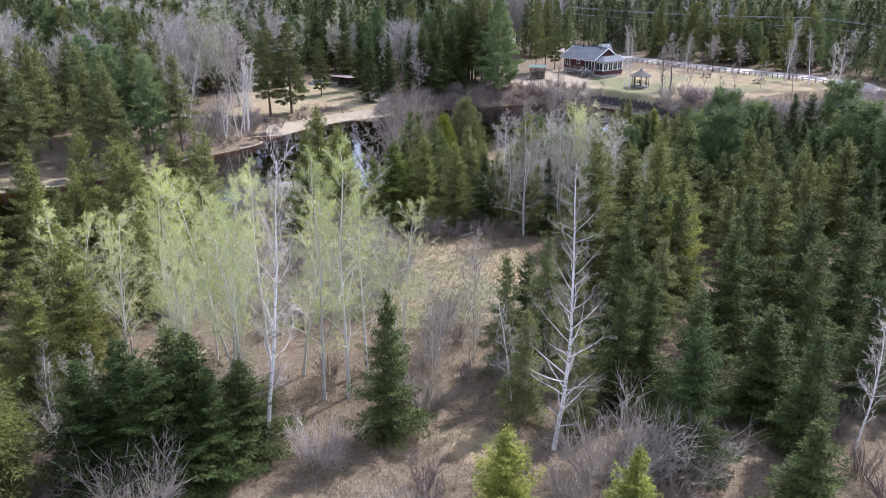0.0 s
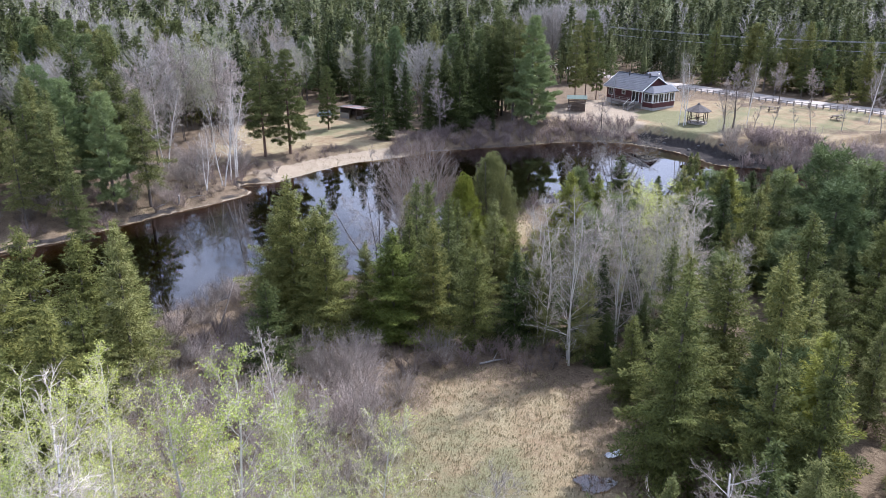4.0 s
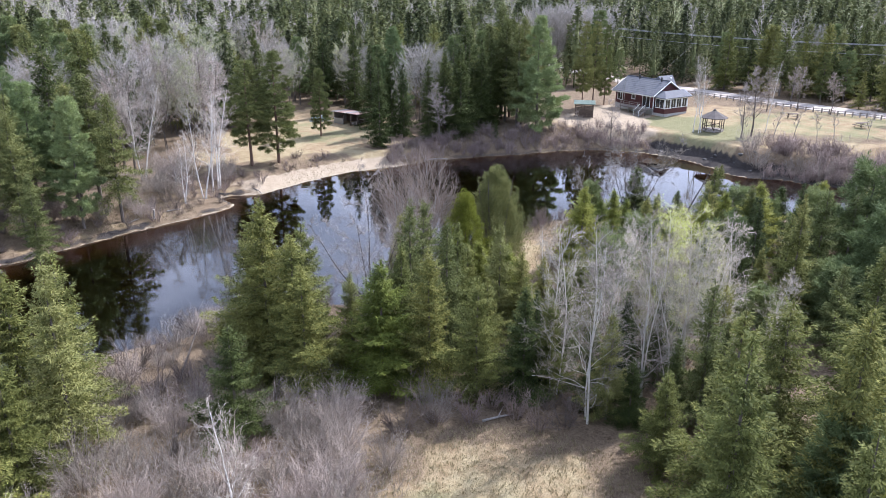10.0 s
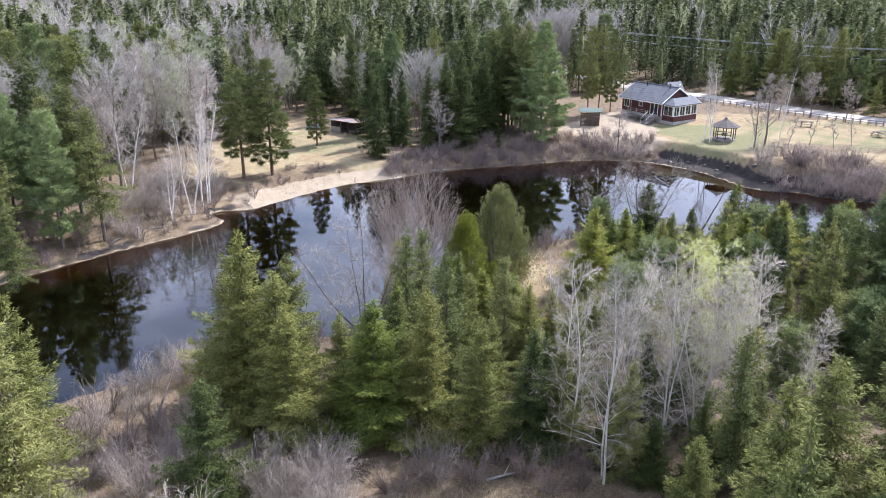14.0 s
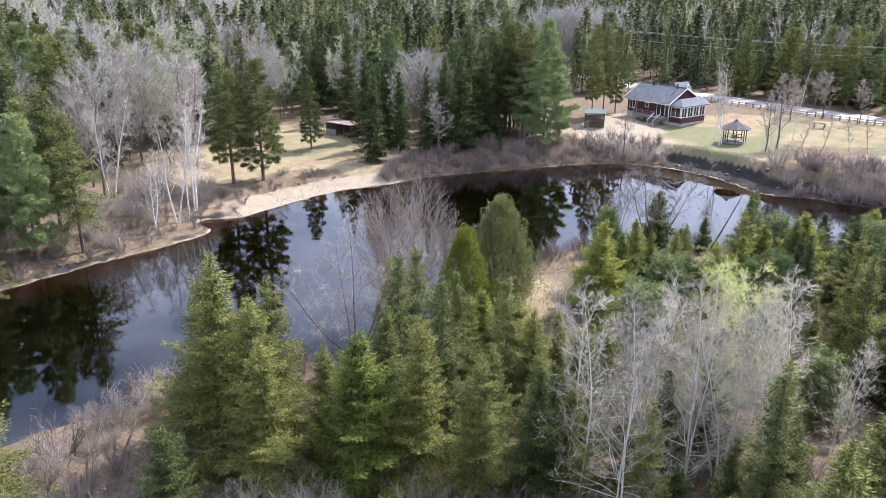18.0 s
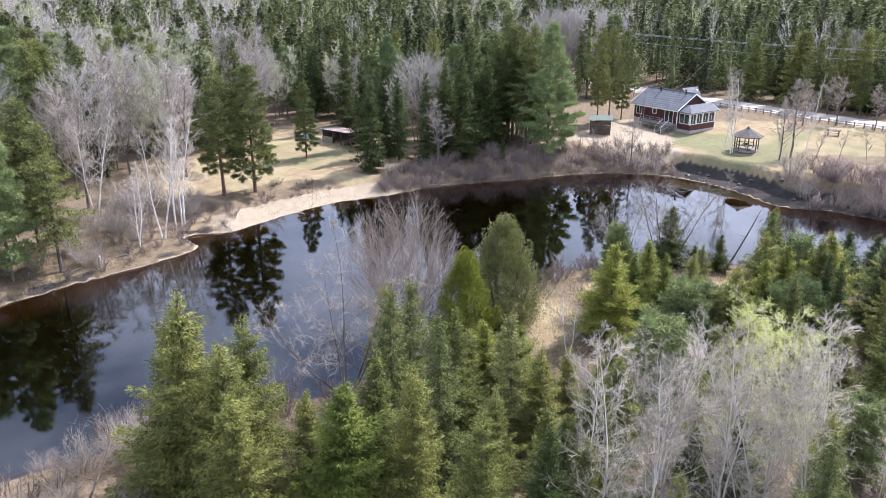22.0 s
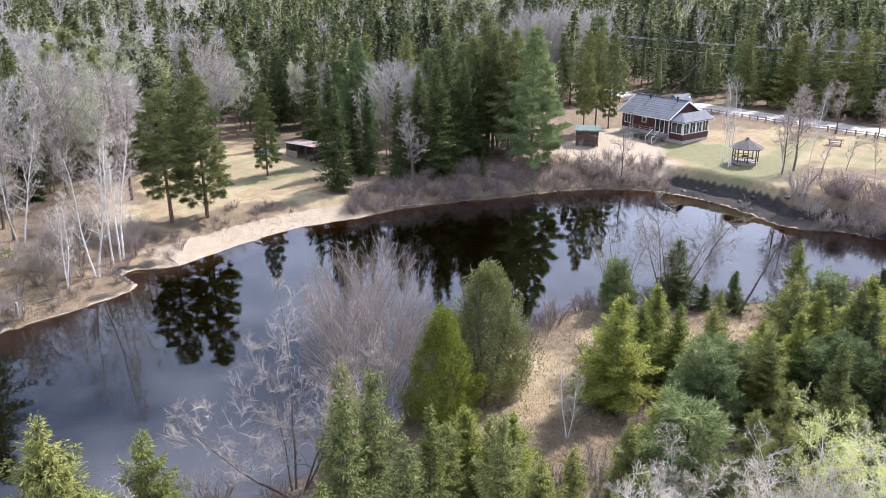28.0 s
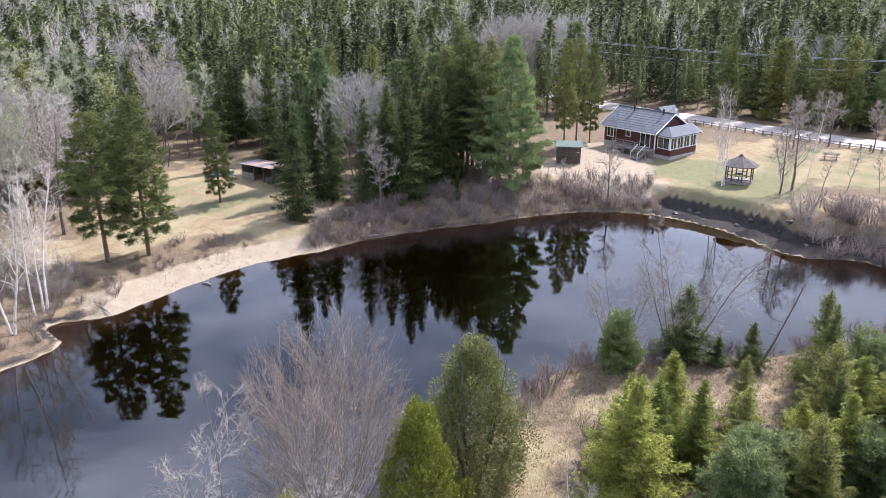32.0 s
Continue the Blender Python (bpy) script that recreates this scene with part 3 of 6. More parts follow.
def build_road():
    g = Geo()
    rows = []
    for i, p in enumerate(ROAD):
        d = ROAD[min(i + 1, len(ROAD) - 1)] - ROAD[max(i - 1, 0)]
        nrm = np.array([-d[1], d[0]]) / np.hypot(*d)
        for s in (-3.3, -3.0, -1.5, 0, 1.5, 3.0, 3.3):
            q = p + nrm * s
            rows.append((q[0], q[1], ground_at(*q) + (0.13 - 0.012 * s * s if abs(s) < 3.2 else -0.15)))
    g.add(rows, [(i * 7 + k, i * 7 + k + 1, (i + 1) * 7 + k + 1, (i + 1) * 7 + k) for i in range(len(ROAD) - 1) for k in range(6)])
    me = g.mesh("road", True)
    me.materials.append(M_ROAD)
    tagged(new("road", me), "pale grey gravel road curving past the house", "road", kind="structure")


# ---- trees ----
UP = np.array([0, 0, 1.0])


def unit(v):
    return v / (np.linalg.norm(v) + 1e-9)


def trunk_line(r, h, bend=0.15, n=7):
    z = np.linspace(0, h, n)
    a = r.uniform(0, 6.28)
    off = bend * np.sin(z / h * r.uniform(2, 4)) * (z / h)
    return np.stack([off * np.cos(a), off * np.sin(a), z], -1)


def at_height(line, z):
    return np.array([np.interp(z, line[:, 2], line[:, k]) for k in range(3)])


def spruce_meshes(seed, h=10.0, r=2.0, low=0.06, gap=0.50, per=6, power=0.85, droop=0.35, size=1.0):
    """Trunk and crown of a spruce: tiers of drooping boughs, each an uneven pad of short needle shoots."""
    g = np.random.default_rng(seed)
    line = trunk_line(g, h, 0.10)
    t = Geo().tube(np.vstack([line[0] - (0, 0, 0.4), line]), np.r_[0.018 * h, np.linspace(0.0145 * h, 0.012, len(line))], 7)
    c = Geo()
    z = low * h
    lop = g.uniform(0.66, 1.18, (9, 7))
    while z < h * 0.985:
        f = max(0.0, (z / h - low) / (1 - low))
        rad = r * (1 - f) ** power * (0.72 + 0.28 * min(1, f * 5 + 0.2))
        n = max(4, int(round(per * (0.75 + 0.5 * (1 - f)))))
        a0 = g.uniform(0, 6.28)
        for k in range(n):
            if g.uniform() < 0.10:
                continue
            base = at_height(line, min(h, max(0.1, z + g.normal(0, 0.30 * gap))))
            a = a0 + k * 6.283 / n + g.normal(0, 0.25)
            length = rad * g.uniform(0.60, 1.15) * lop[int(f * 8.99), int(a * 7 / 6.283) % 7] + 0.12
            tilt = 0.8 * f**1.6 - 0.12 * (1 - f) + g.normal(0, 0.10)
            out = np.array([math.cos(a), math.sin(a), 0])
            side = np.array([-out[1], out[0], 0])
            lift = g.uniform(0.14, 0.34)
            N = int(8 + (40 * length + 40 * length * length) / size**2)
            s_ = 1 - g.uniform(0, 1, N) ** 1.25 * 0.90
            half = 0.10 + 0.40 * length * (1.03 - s_) ** 0.7 * np.minimum(1, s_ * 2.2)
            w_ = g.uniform(-1, 1, N)
            y = half * w_
            curve = lambda q: length * (tilt * q - droop * q**2 * (1 - f) + lift * q**4)
            zz = curve(s_) - 0.30 * np.abs(y) + g.normal(0, 0.05 * size, N)
            P = base + out * (length * s_ - 0.10)[:, None] + side * y[:, None] + UP * zz[:, None]
            D = out * g.uniform(0.25, 1.0, N)[:, None] + side * (w_ * 0.9)[:, None] + g.normal(0, 0.38, (N, 3)) - UP * 0.05
            c.blades(P, D, size * g.uniform(0.11, 0.25, N), size * g.uniform(0.012, 0.029, N), UP + g.normal(0, 0.55, (N, 3)))
            # Older shoots hang below the bough and close it towards the trunk.
            M = max(4, N // 3)
            q = g.uniform(0.05, 0.75, M)
            Q = base + out * (length * q)[:, None] + side * (g.normal(0, 0.16, M) * length * (1.1 - q))[:, None] + UP * (curve(q) - g.uniform(0.02, 0.14, M))[:, None]
            c.blades(Q, out * g.uniform(-0.2, 0.9, M)[:, None] + g.normal(0, 0.5, (M, 3)) - UP * 0.25, size * g.uniform(0.18, 0.34, M), size * g.uniform(0.024, 0.046, M), UP + g.normal(0, 0.5, (M, 3)))
            c.spike(base, base + out * length * 0.9 + UP * curve(0.9), 0.02)
        z += gap * (0.55 + 0.6 * (1 - f)) * g.uniform(0.75, 1.25)
    for k in range(12):
        c.blade(line[-1] - UP * 0.08 * k, unit(UP + g.normal(0, 0.45, 3)), 0.28, 0.03, unit(g.normal(0, 1, 3)))
    return t, c


def pine_meshes(seed, h=13.0, r=2.6, low=0.35, gap=0.75, tuft=0.30, power=0.6, up=0.25, dense=1.0, tufted=11):
    """Trunk and crown of a pine: whorls of limbs with side shoots that end in brushes of long needles."""
    g = np.random.default_rng(seed)
    line = trunk_line(g, h, 0.30)
    t = Geo().tube(np.vstack([line[0] - (0, 0, 0.4), line]), np.r_[0.014 * h, np.linspace(0.0125 * h, 0.02, len(line))], 7)
    c = Geo()
    z = low * h
    while z < h:
        f = max(0.0, (z / h - low) / (1 - low))
        rad = r * (1.03 - f) ** power * (0.5 + 0.5 * min(1, f * 3 + 0.25))
        base = at_height(line, min(z, h))
        n = int(g.integers(5, 8))
        a0 = g.uniform(0, 6.28)
        for k in range(n):
            a = a0 + k * 6.283 / n + g.normal(0, 0.3)
            length = rad * g.uniform(0.55, 1.15) + 0.15
            out = np.array([math.cos(a), math.sin(a), 0])
            side = np.array([-out[1], out[0], 0])
            tilt = up * (0.3 + f) + g.normal(0, 0.10)
            tip = base + out * length + UP * length * tilt
            c.tube([base, base + out * length * 0.5 + UP * length * tilt * 0.35, tip], [0.035, 0.022, 0.01], 3, False)
            plumes = max(2, int(dense * length * (1.2 + length * 1.1) / 1.0))
            m = plumes * 5
            s = np.repeat(g.uniform(0.30, 1.0, plumes) ** 0.75, 5)
            lat = np.repeat(g.uniform(-1, 1, plumes), 5) * length * 0.42 * (1.12 - s)
            s, lat = s + g.normal(0, 0.11, m) / max(length, 0.6), lat + g.normal(0, 0.13, m)
            Q = base + out * (length * s)[:, None] + side * lat[:, None] + UP * (length * tilt * s**1.4 + g.normal(0.0, 0.08, m))[:, None]
            n_tuft = tufted + 3
            N = m * n_tuft
            P = np.repeat(Q, n_tuft, 0) + g.normal(0, 0.05, (N, 3))
            D = out * 0.5 + UP * g.uniform(-0.1, 0.9, N)[:, None] + g.normal(0, 0.6, (N, 3))
            DQ = out * 0.8 + UP * g.uniform(-0.1, 0.5, m)[:, None] + g.normal(0, 0.35, (m, 3))
            c.blades(Q - DQ * 0.1, DQ, tuft * g.uniform(0.9, 1.5, m), tuft * g.uniform(0.07, 0.14, m), UP + g.normal(0, 0.3, (m, 3)))
            c.blades(P, D, tuft * g.uniform(0.6, 1.25, N), tuft * g.uniform(0.05, 0.085, N), g.normal(0, 1, (N, 3)))
        z += gap * g.uniform(0.7, 1.2) * (1.1 - 0.4 * f)
    return t, c


def cedar_meshes(seed, h=7.0, r=1.7, plumes=90, each=190, stems=1):
    """Stems and crown of a white cedar: many upright plumes of small flat sprays round the stems."""
    g = np.random.default_rng(seed)
    t, c = Geo(), Geo()
    feet = []
    for k in range(stems):
        line = trunk_line(g, h * g.uniform(0.85, 0.97), 0.25)
        a = k * 6.283 / stems + g.uniform(-0.4, 0.4)
        line[:, :2] += np.array([math.cos(a), math.sin(a)]) * (stems > 1) * (0.15 + 0.55 * r * (line[:, 2:3] / h) ** 0.8)
        t.tube(np.vstack([line[0] - (0, 0, 0.4), line]), np.r_[0.12, np.linspace(0.11, 0.015, len(line))], 6)
        feet.append(line)
    for k in range(plumes):
        f = 0.03 + 0.93 * ((k + g.uniform(0, 1)) / plumes) ** 1.15
        a = k * 2.399 + g.normal(0, 0.35)
        prof = min(1.0, 0.66 + 2.0 * f) * (1 - f**1.4) ** 0.8
        rr = r * prof * g.uniform(0.62, 1.04) * (1 + 0.10 * math.sin(3 * a + seed))
        tip = np.array([rr * math.cos(a), rr * math.sin(a), 0.15 + f * (h - 0.3)])
        ln = h * g.uniform(0.11, 0.19) * (1.1 - 0.4 * f)
        axis = unit(np.array([math.cos(a), math.sin(a), 0]) * 0.35 * prof + UP + g.normal(0, 0.12, 3))
        stem = feet[k % stems]
        root = at_height(stem, min(stem[-1, 2], max(0.3, tip[2] - 0.25 * h)))
        c.tube([root, (root + tip) / 2 + UP * 0.1, tip - axis * ln * 0.4], [0.03, 0.02, 0.008], 3, False)
        n = int(each * g.uniform(0.75, 1.25))
        u = g.uniform(-0.6, 1.0, n)
        wide = ln * 0.40 * np.sqrt(np.clip(1 - u * u * 0.95, 0.02, 1)) * g.uniform(0.3, 1, n) ** 0.5
        b = g.uniform(0, 6.283, n)
        o = np.stack([np.cos(b), np.sin(b), 0 * b], -1)
        P = tip + axis * (u * ln * 0.8)[:, None] + o * wide[:, None]
        D = o * g.uniform(0.2, 0.9, n)[:, None] + UP * g.uniform(0.1, 1.1, n)[:, None] + g.normal(0, 0.3, (n, 3))
        c.blades(P, D, g.uniform(0.09, 0.20, n), g.uniform(0.018, 0.038, n), o + g.normal(0, 0.6, (n, 3)))
    return t, c


def stray(g, p, d, ln, n, wob, lift):
    """A crooked line of n steps from p that starts along d."""
    pts = [np.asarray(p, float)]
    for i in range(n):
        d = unit(d + g.normal(0, wob, 3) + UP * lift)
        pts.append(pts[-1] + d * ln / n)
    return np.array(pts)


def along(pts, s):
    """The place and the direction at the share s of a line of even steps."""
    u = min(max(s, 0.0), 0.999) * (len(pts) - 1)
    i = int(u)
    return pts[i] + (pts[i + 1] - pts[i]) * (u - i), unit(pts[i + 1] - pts[i])


def crooked_meshes(seed, h=10.0, stems=3, fork=0.12, first=0.2, limbs=22, reach=2.4, steep=0.7, subs=5, twigs=5, thick=1.0, fine=1.0, wob=0.20, lift=0.07, bud=0, leaf=1.0, lean=0.03):
    """Stems and limbs, twigs and opening buds of a leafless tree with crooked branches."""
    g = np.random.default_rng(seed)
    t, c, b = Geo(), Geo(), Geo()
    LP = []
    for st in range(stems):
        a = st * 6.283 / stems + g.uniform(-0.4, 0.4)
        tilt = (fork if stems > 1 else lean) * g.uniform(0.5, 1.3)
        d0 = unit(np.array([math.cos(a) * tilt, math.sin(a) * tilt, 1.0]))
        foot = np.array([math.cos(a), math.sin(a), 0]) * 0.16 * (stems > 1) - UP * 0.4
        hh = h * (g.uniform(0.78, 1.0) if st else 1.0) + 0.4
        line = stray(g, foot, d0, hh / max(0.75, d0[2]), 9, 0.05, 0.03)
        r0 = thick * 0.0105 * hh * (0.8 if stems > 2 else 1.0)
        t.tube(line, np.r_[r0 * 1.3, r0 * np.linspace(1, 0.14, len(line) - 1)], 6)
        for i in range(limbs):
            f = first + (0.99 - first) * ((i + g.uniform(0, 1)) / limbs) ** 0.9
            p, dl = along(line, f)
            az = i * 2.4 + g.uniform(-0.6, 0.6)
            ln = reach * (0.28 + 0.80 * (1 - f) ** 0.7 * min(1, (f - first) * 4 + 0.5)) * g.uniform(0.6, 1.25)
            d = unit(np.array([math.cos(az), math.sin(az), steep * g.uniform(0.4, 1.5)]) + 0.3 * dl)
            L = stray(g, p, d, ln, 4, wob, lift)
            rl = max(0.010, r0 * 0.36 * (1.12 - f))
            t.tube(L, rl * np.array([1, 0.8, 0.62, 0.42, 0.2]), 4, False)
            for j in range(subs):
                q, dq = along(L, g.uniform(0.2, 1.0))
                d2 = unit(dq + g.normal(0, 0.55, 3) + UP * lift)
                l2 = ln * g.uniform(0.22, 0.52) + 0.12
                S = stray(g, q, d2, l2, 3, wob * 1.2, lift)
                rs = max(0.006 * fine, rl * 0.22)
                c.tube(S, rs * np.array([1, 0.85, 0.65, 0.35]), 3, False)
                for m in range(twigs):
                    q3, d3 = along(S, g.uniform(0.15, 1.0))
                    d4 = unit(d3 + g.normal(0, 0.55, 3) + UP * lift)
                    l3 = l2 * g.uniform(0.25, 0.6) + 0.08
                    e = q3 + d4 * l3
                    c.spike(q3, e, 0.0075 * fine)
                    m3 = q3 + d4 * l3 * 0.45
                    c.spike(m3, m3 + unit(d4 + g.normal(0, 0.6, 3)) * l3 * 0.55, 0.0065 * fine)
                    if bud:
                        LP.append(q3 + np.outer(g.uniform(0.2, 1.05, bud), d4 * l3) + g.normal(0, 0.05, (bud, 3)))
    if LP:
        P = np.concatenate(LP)
        n = len(P)
        b.blades(P, g.normal(0, 1, (n, 3)), leaf * g.uniform(0.05, 0.095, n), leaf * g.uniform(0.018, 0.034, n), g.normal(0, 1, (n, 3)))
    return t, c, b


def dome_meshes(seed, h=10.0, r=3.6, stems=9, spread=0.7, low=0.10, n1=9, n2=9, n3=4, fine=1.0, thick=1.0, wide=0.6):
    """Stems and twigs of a leafless tree whose branching fills a rounded crown."""
    g = np.random.default_rng(seed)
    t, c = Geo(), Geo()
    mid, ax = np.array([0, 0, h * (0.5 + low / 2)]), np.array([r, r, h * (0.5 - low / 2)])
    lump = g.uniform(0.86, 1.06, (5, 7))

    def reach(q, d):
        p, e = (q - mid) / ax, d / ax
        a, b, k = e @ e, p @ e, p @ p - 1
        root = b * b - a * k
        if root <= 0:
            return 0.25
        far = (-b + math.sqrt(root)) / a
        tip = q + d * far
        return max(0.2, far) * lump[min(4, int(tip[2] / h * 5)), int((math.atan2(tip[1], tip[0]) + 3.15) / 6.3 * 7)]

    for k in range(stems):
        az = k * 6.283 / stems + g.uniform(-0.25, 0.25)
        lean = spread * (0.25 + 0.75 * ((k * 0.618) % 1.0)) if stems > 1 else 0.03
        d0 = np.array([math.sin(lean) * math.cos(az), math.sin(lean) * math.sin(az), math.cos(lean)])
        p = np.array([0.14 * math.cos(az), 0.14 * math.sin(az), -0.4]) * (stems > 1) + np.array([0, 0, -0.3])
        ln = reach(p + d0 * 0.6, d0) * 0.86
        bend = unit(np.cross(d0, g.normal(0, 1, 3))) * ln * 0.035
        pts = [p, p + d0 * ln * 0.3 - bend, p + d0 * ln * 0.65 + bend + UP * ln * 0.02, p + d0 * ln + UP * ln * 0.04]
        r0 = thick * 0.010 * h * g.uniform(0.75, 1.1)
        t.tube(pts, [r0, r0 * 0.72, r0 * 0.42, r0 * 0.15], 6, False)
        P = np.array(pts)
        for i in range(n1):
            s = 0.30 + 0.67 * (i + g.uniform(0, 1)) / n1
            u = np.interp(s, [0, 0.3, 0.65, 1], [0, 1, 2, 3])
            q = P[int(min(u, 2))] * (1 - (u - int(min(u, 2)))) + P[int(min(u, 2)) + 1] * (u - int(min(u, 2)))
            o = np.array([math.cos(az + i * 2.4), math.sin(az + i * 2.4), 0])
            d1 = unit(d0 + o * wide * g.uniform(0.65, 1.35) + UP * 0.15)
            l1 = min(reach(q, d1) * g.uniform(0.78, 1.0), 0.42 * h)
            k1 = q + d1 * l1 * 0.5 + g.normal(0, 0.04 * l1, 3)
            e1 = q + d1 * l1 + UP * l1 * 0.06
            r1 = max(0.012, r0 * 0.40 * (1.1 - s))
            t.tube([q, k1, e1], [r1, r1 * 0.7, r1 * 0.3], 4, False)
            for j in range(n2):
                s2 = 0.15 + 0.85 * (j + g.uniform(0, 1)) / n2
                q2 = q + (k1 - q) * min(1, 2 * s2) + (e1 - k1) * max(0, 2 * s2 - 1)
                d2 = unit(d1 + g.normal(0, 0.38, 3) + UP * 0.12)
                l2 = min(reach(q2, d2) * g.uniform(0.7, 1.03), 0.15 * h)
                c.spike(q2, q2 + d2 * l2, 0.015 * fine)
                for m in range(n3):
                    s3 = g.uniform(0.15, 0.95)
                    q3 = q2 + d2 * l2 * s3
                    c.spike(q3, q3 + unit(d2 + g.normal(0, 0.42, 3) + UP * 0.1) * l2 * g.uniform(0.3, 0.6), 0.010 * fine)
    return t, c


def shrub_meshes(seed, h=1.8, r=1.2, stems=16, sub=4, fine=1.0):
    g = np.random.default_rng(seed)
    c = Geo()
    for k in range(stems):
        a, rr = g.uniform(0, 6.283), g.uniform(0, 0.35) * r
        p = np.array([rr * math.cos(a), rr * math.sin(a), -0.15])
        d = unit(np.array([math.cos(a) * g.uniform(0.1, 0.9) * r / h, math.sin(a) * g.uniform(0.1, 0.9) * r / h, 1.0]))
        ln = h * g.uniform(0.55, 1.1)
        mid = p + d * ln * 0.5
        tip = p + d * ln + g.normal(0, 0.12, 3)
        c.tube([p, mid, tip], [0.026 * fine, 0.019 * fine, 0.008 * fine], 3, False)
        for j in range(sub):
            s = g.uniform(0.2, 0.95)
            q = p + (tip - p) * s
            d2 = unit(d + g.normal(0, 0.45, 3))
            q2 = q + d2 * ln * g.uniform(0.2, 0.45)
            c.spike(q, q2, 0.015 * fine)
            for m in range(2):
                e = q + (q2 - q) * g.uniform(0.3, 0.9)
                c.spike(e, e + unit(d2 + g.normal(0, 0.5, 3)) * ln * 0.30, 0.012 * fine)
    return c


def make_tree(name, label, category, group, pieces):
    """A tree as a thing: its parts as (name, geometry, material, label)."""
    root = tagged(new(name), label, category, group)
    for pname, geo, mat, plabel in pieces:
        if geo is not None and geo.n:
            ob = part(pname, geo, mat, root, plabel)
            if pname == "foliage":
                ob["kind"] = "stuff"
    return root


PROTO = {}


def proto(kind, root, h, r):
    PROTO.setdefault(kind, []).append((root, h, r))
    root.location = (0, 0, -400)


PLANTED = []
USED = set()


WIDE = {"rpine": 1.2, "fir": 1.08, "far_spruce": 1.05, "spruce": 1.1, "bright": 1.2, "young": 1.2, "spine": 1.2}


def plant(kind, x, y, h, lean=0.0, width=1.0, sink=0.06, pick=None):
    """Sets a copy of one of the kind's trees on the ground, h metres high."""
    options = PROTO[kind]
    k = (len(PLANTED) * 7 + int(abs(x * 13 + y * 5))) % len(options) if pick is None else pick % len(options)
    root, h0, r0 = options[k]
    s = h / h0
    sx = s * width * WIDE.get(kind, 1.0) * (1 + 0.10 * math.sin(x * 3.1 + y))
    m = place(x, y, ground_at(x, y) - sink, (x * 2.37 + y * 1.71) % 6.283, sx, s, (lean, 0.0))
    if root.name in USED:
        ob = copy_thing(root, m @ Matrix.Diagonal((1 / root.scale.x, 1 / root.scale.y, 1 / root.scale.z, 1)))
    else:
        root.matrix_basis = m
        USED.add(root.name)
        ob = root
    PLANTED.append((x, y))
    return ob


def conifer_kind(kind, name, label, category, group, mat, rows, h, low, gap, per, droop, size):
    for i, (seed, r, power) in enumerate(rows):
        r, power = 1.36 * r, power + 0.14
        t, c = spruce_meshes(seed, h, r, low + 0.02 * i, gap * (1 + 0.06 * i), per, power, droop, size)
        proto(kind, make_tree(name, label, category, group, [("trunk", t, M_BARK, ""), ("crown", c, mat, "")]), h, r)


conifer_kind("spruce", "spruce_tree", "olive-green spruce with drooping layered boughs", "spruce tree", "spruces of the river woods", M_SPRUCE, [(10, 2.5, 0.80), (11, 2.2, 0.88), (12, 2.7, 0.78), (13, 2.1, 0.85)], 10, 0.05, 0.60, 8, 0.42, 1.0)
conifer_kind("fill", "spruce_tree", "olive-green spruce in the dense river woods", "spruce tree", "spruces of the river woods", M_SPRUCE, [(20, 2.5, 0.82), (21, 2.2, 0.9), (22, 2.7, 0.78)], 10, 0.06, 0.66, 8, 0.40, 1.2)
conifer_kind("fir", "fir_tree", "dense dark green fir with layered boughs, darkened for shaded woods", "fir tree", "dark firs", M_FIR_SHADE, [(25, 2.4, 0.85), (26, 2.1, 0.90), (27, 2.6, 0.8)], 10, 0.05, 0.60, 8, 0.38, 1.1)
conifer_kind("bright", "spruce_tree", "sunlit yellow-green spruce, full to the ground", "spruce tree", "spruces of the river woods", M_BRIGHT, [(30, 2.3, 0.78), (31, 2.1, 0.82)], 8, 0.03, 0.50, 9, 0.32, 0.95)
conifer_kind("young", "spruce_tree", "small young spruce with a slender trunk", "spruce tree", "young spruces", M_FIR_SHADE, [(40, 1.5, 0.85), (41, 1.3, 0.85)], 5, 0.10, 0.34, 7, 0.2, 0.8)
conifer_kind("thin", "fir_tree", "grey-green fir with a thin open crown", "fir tree", "firs of the river woods", M_REDPINE, [(50, 2.5, 0.7), (51, 2.2, 0.75)], 11, 0.14, 0.62, 7, 0.48, 1.1)
conifer_kind("open", "spruce_tree", "grey-green spruce with a bare lower trunk and short drooping boughs", "spruce tree", "spruces of the far bank", M_REDPINE, [(54, 2.0, 0.55), (55, 1.8, 0.6), (56, 2.2, 0.6)], 12, 0.26, 0.62, 7, 0.50, 1.25)
conifer_kind("bank_fir", "fir_tree", "slender dark green fir of the far bank", "fir tree", "firs of the far bank", M_FIR_SHADE, [(58, 2.15, 0.75), (59, 1.9, 0.8)], 12, 0.05, 0.58, 8, 0.40, 1.3)
conifer_kind("far_spruce", "spruce_tree", "tall green spruce of the woods beyond the river", "spruce tree", "conifers beyond the river", M_SPRUCE, [(180, 2.3, 0.75), (181, 2.0, 0.85)], 11, 0.12, 0.70, 7, 0.40, 1.6)
conifer_kind("far_spruce", "spruce_tree", "tall dark spruce of the woods beyond the river", "spruce tree", "conifers beyond the river", M_FIR_SHADE, [(182, 2.1, 0.8), (183, 2.4, 0.72)], 11, 0.16, 0.70, 7, 0.40, 1.6)
conifer_kind("far_spruce", "spruce_tree", "tall grey-green spruce of the woods beyond the river", "spruce tree", "conifers beyond the river", M_REDPINE, [(184, 2.1, 0.6)], 11, 0.30, 0.70, 7, 0.45, 1.6)
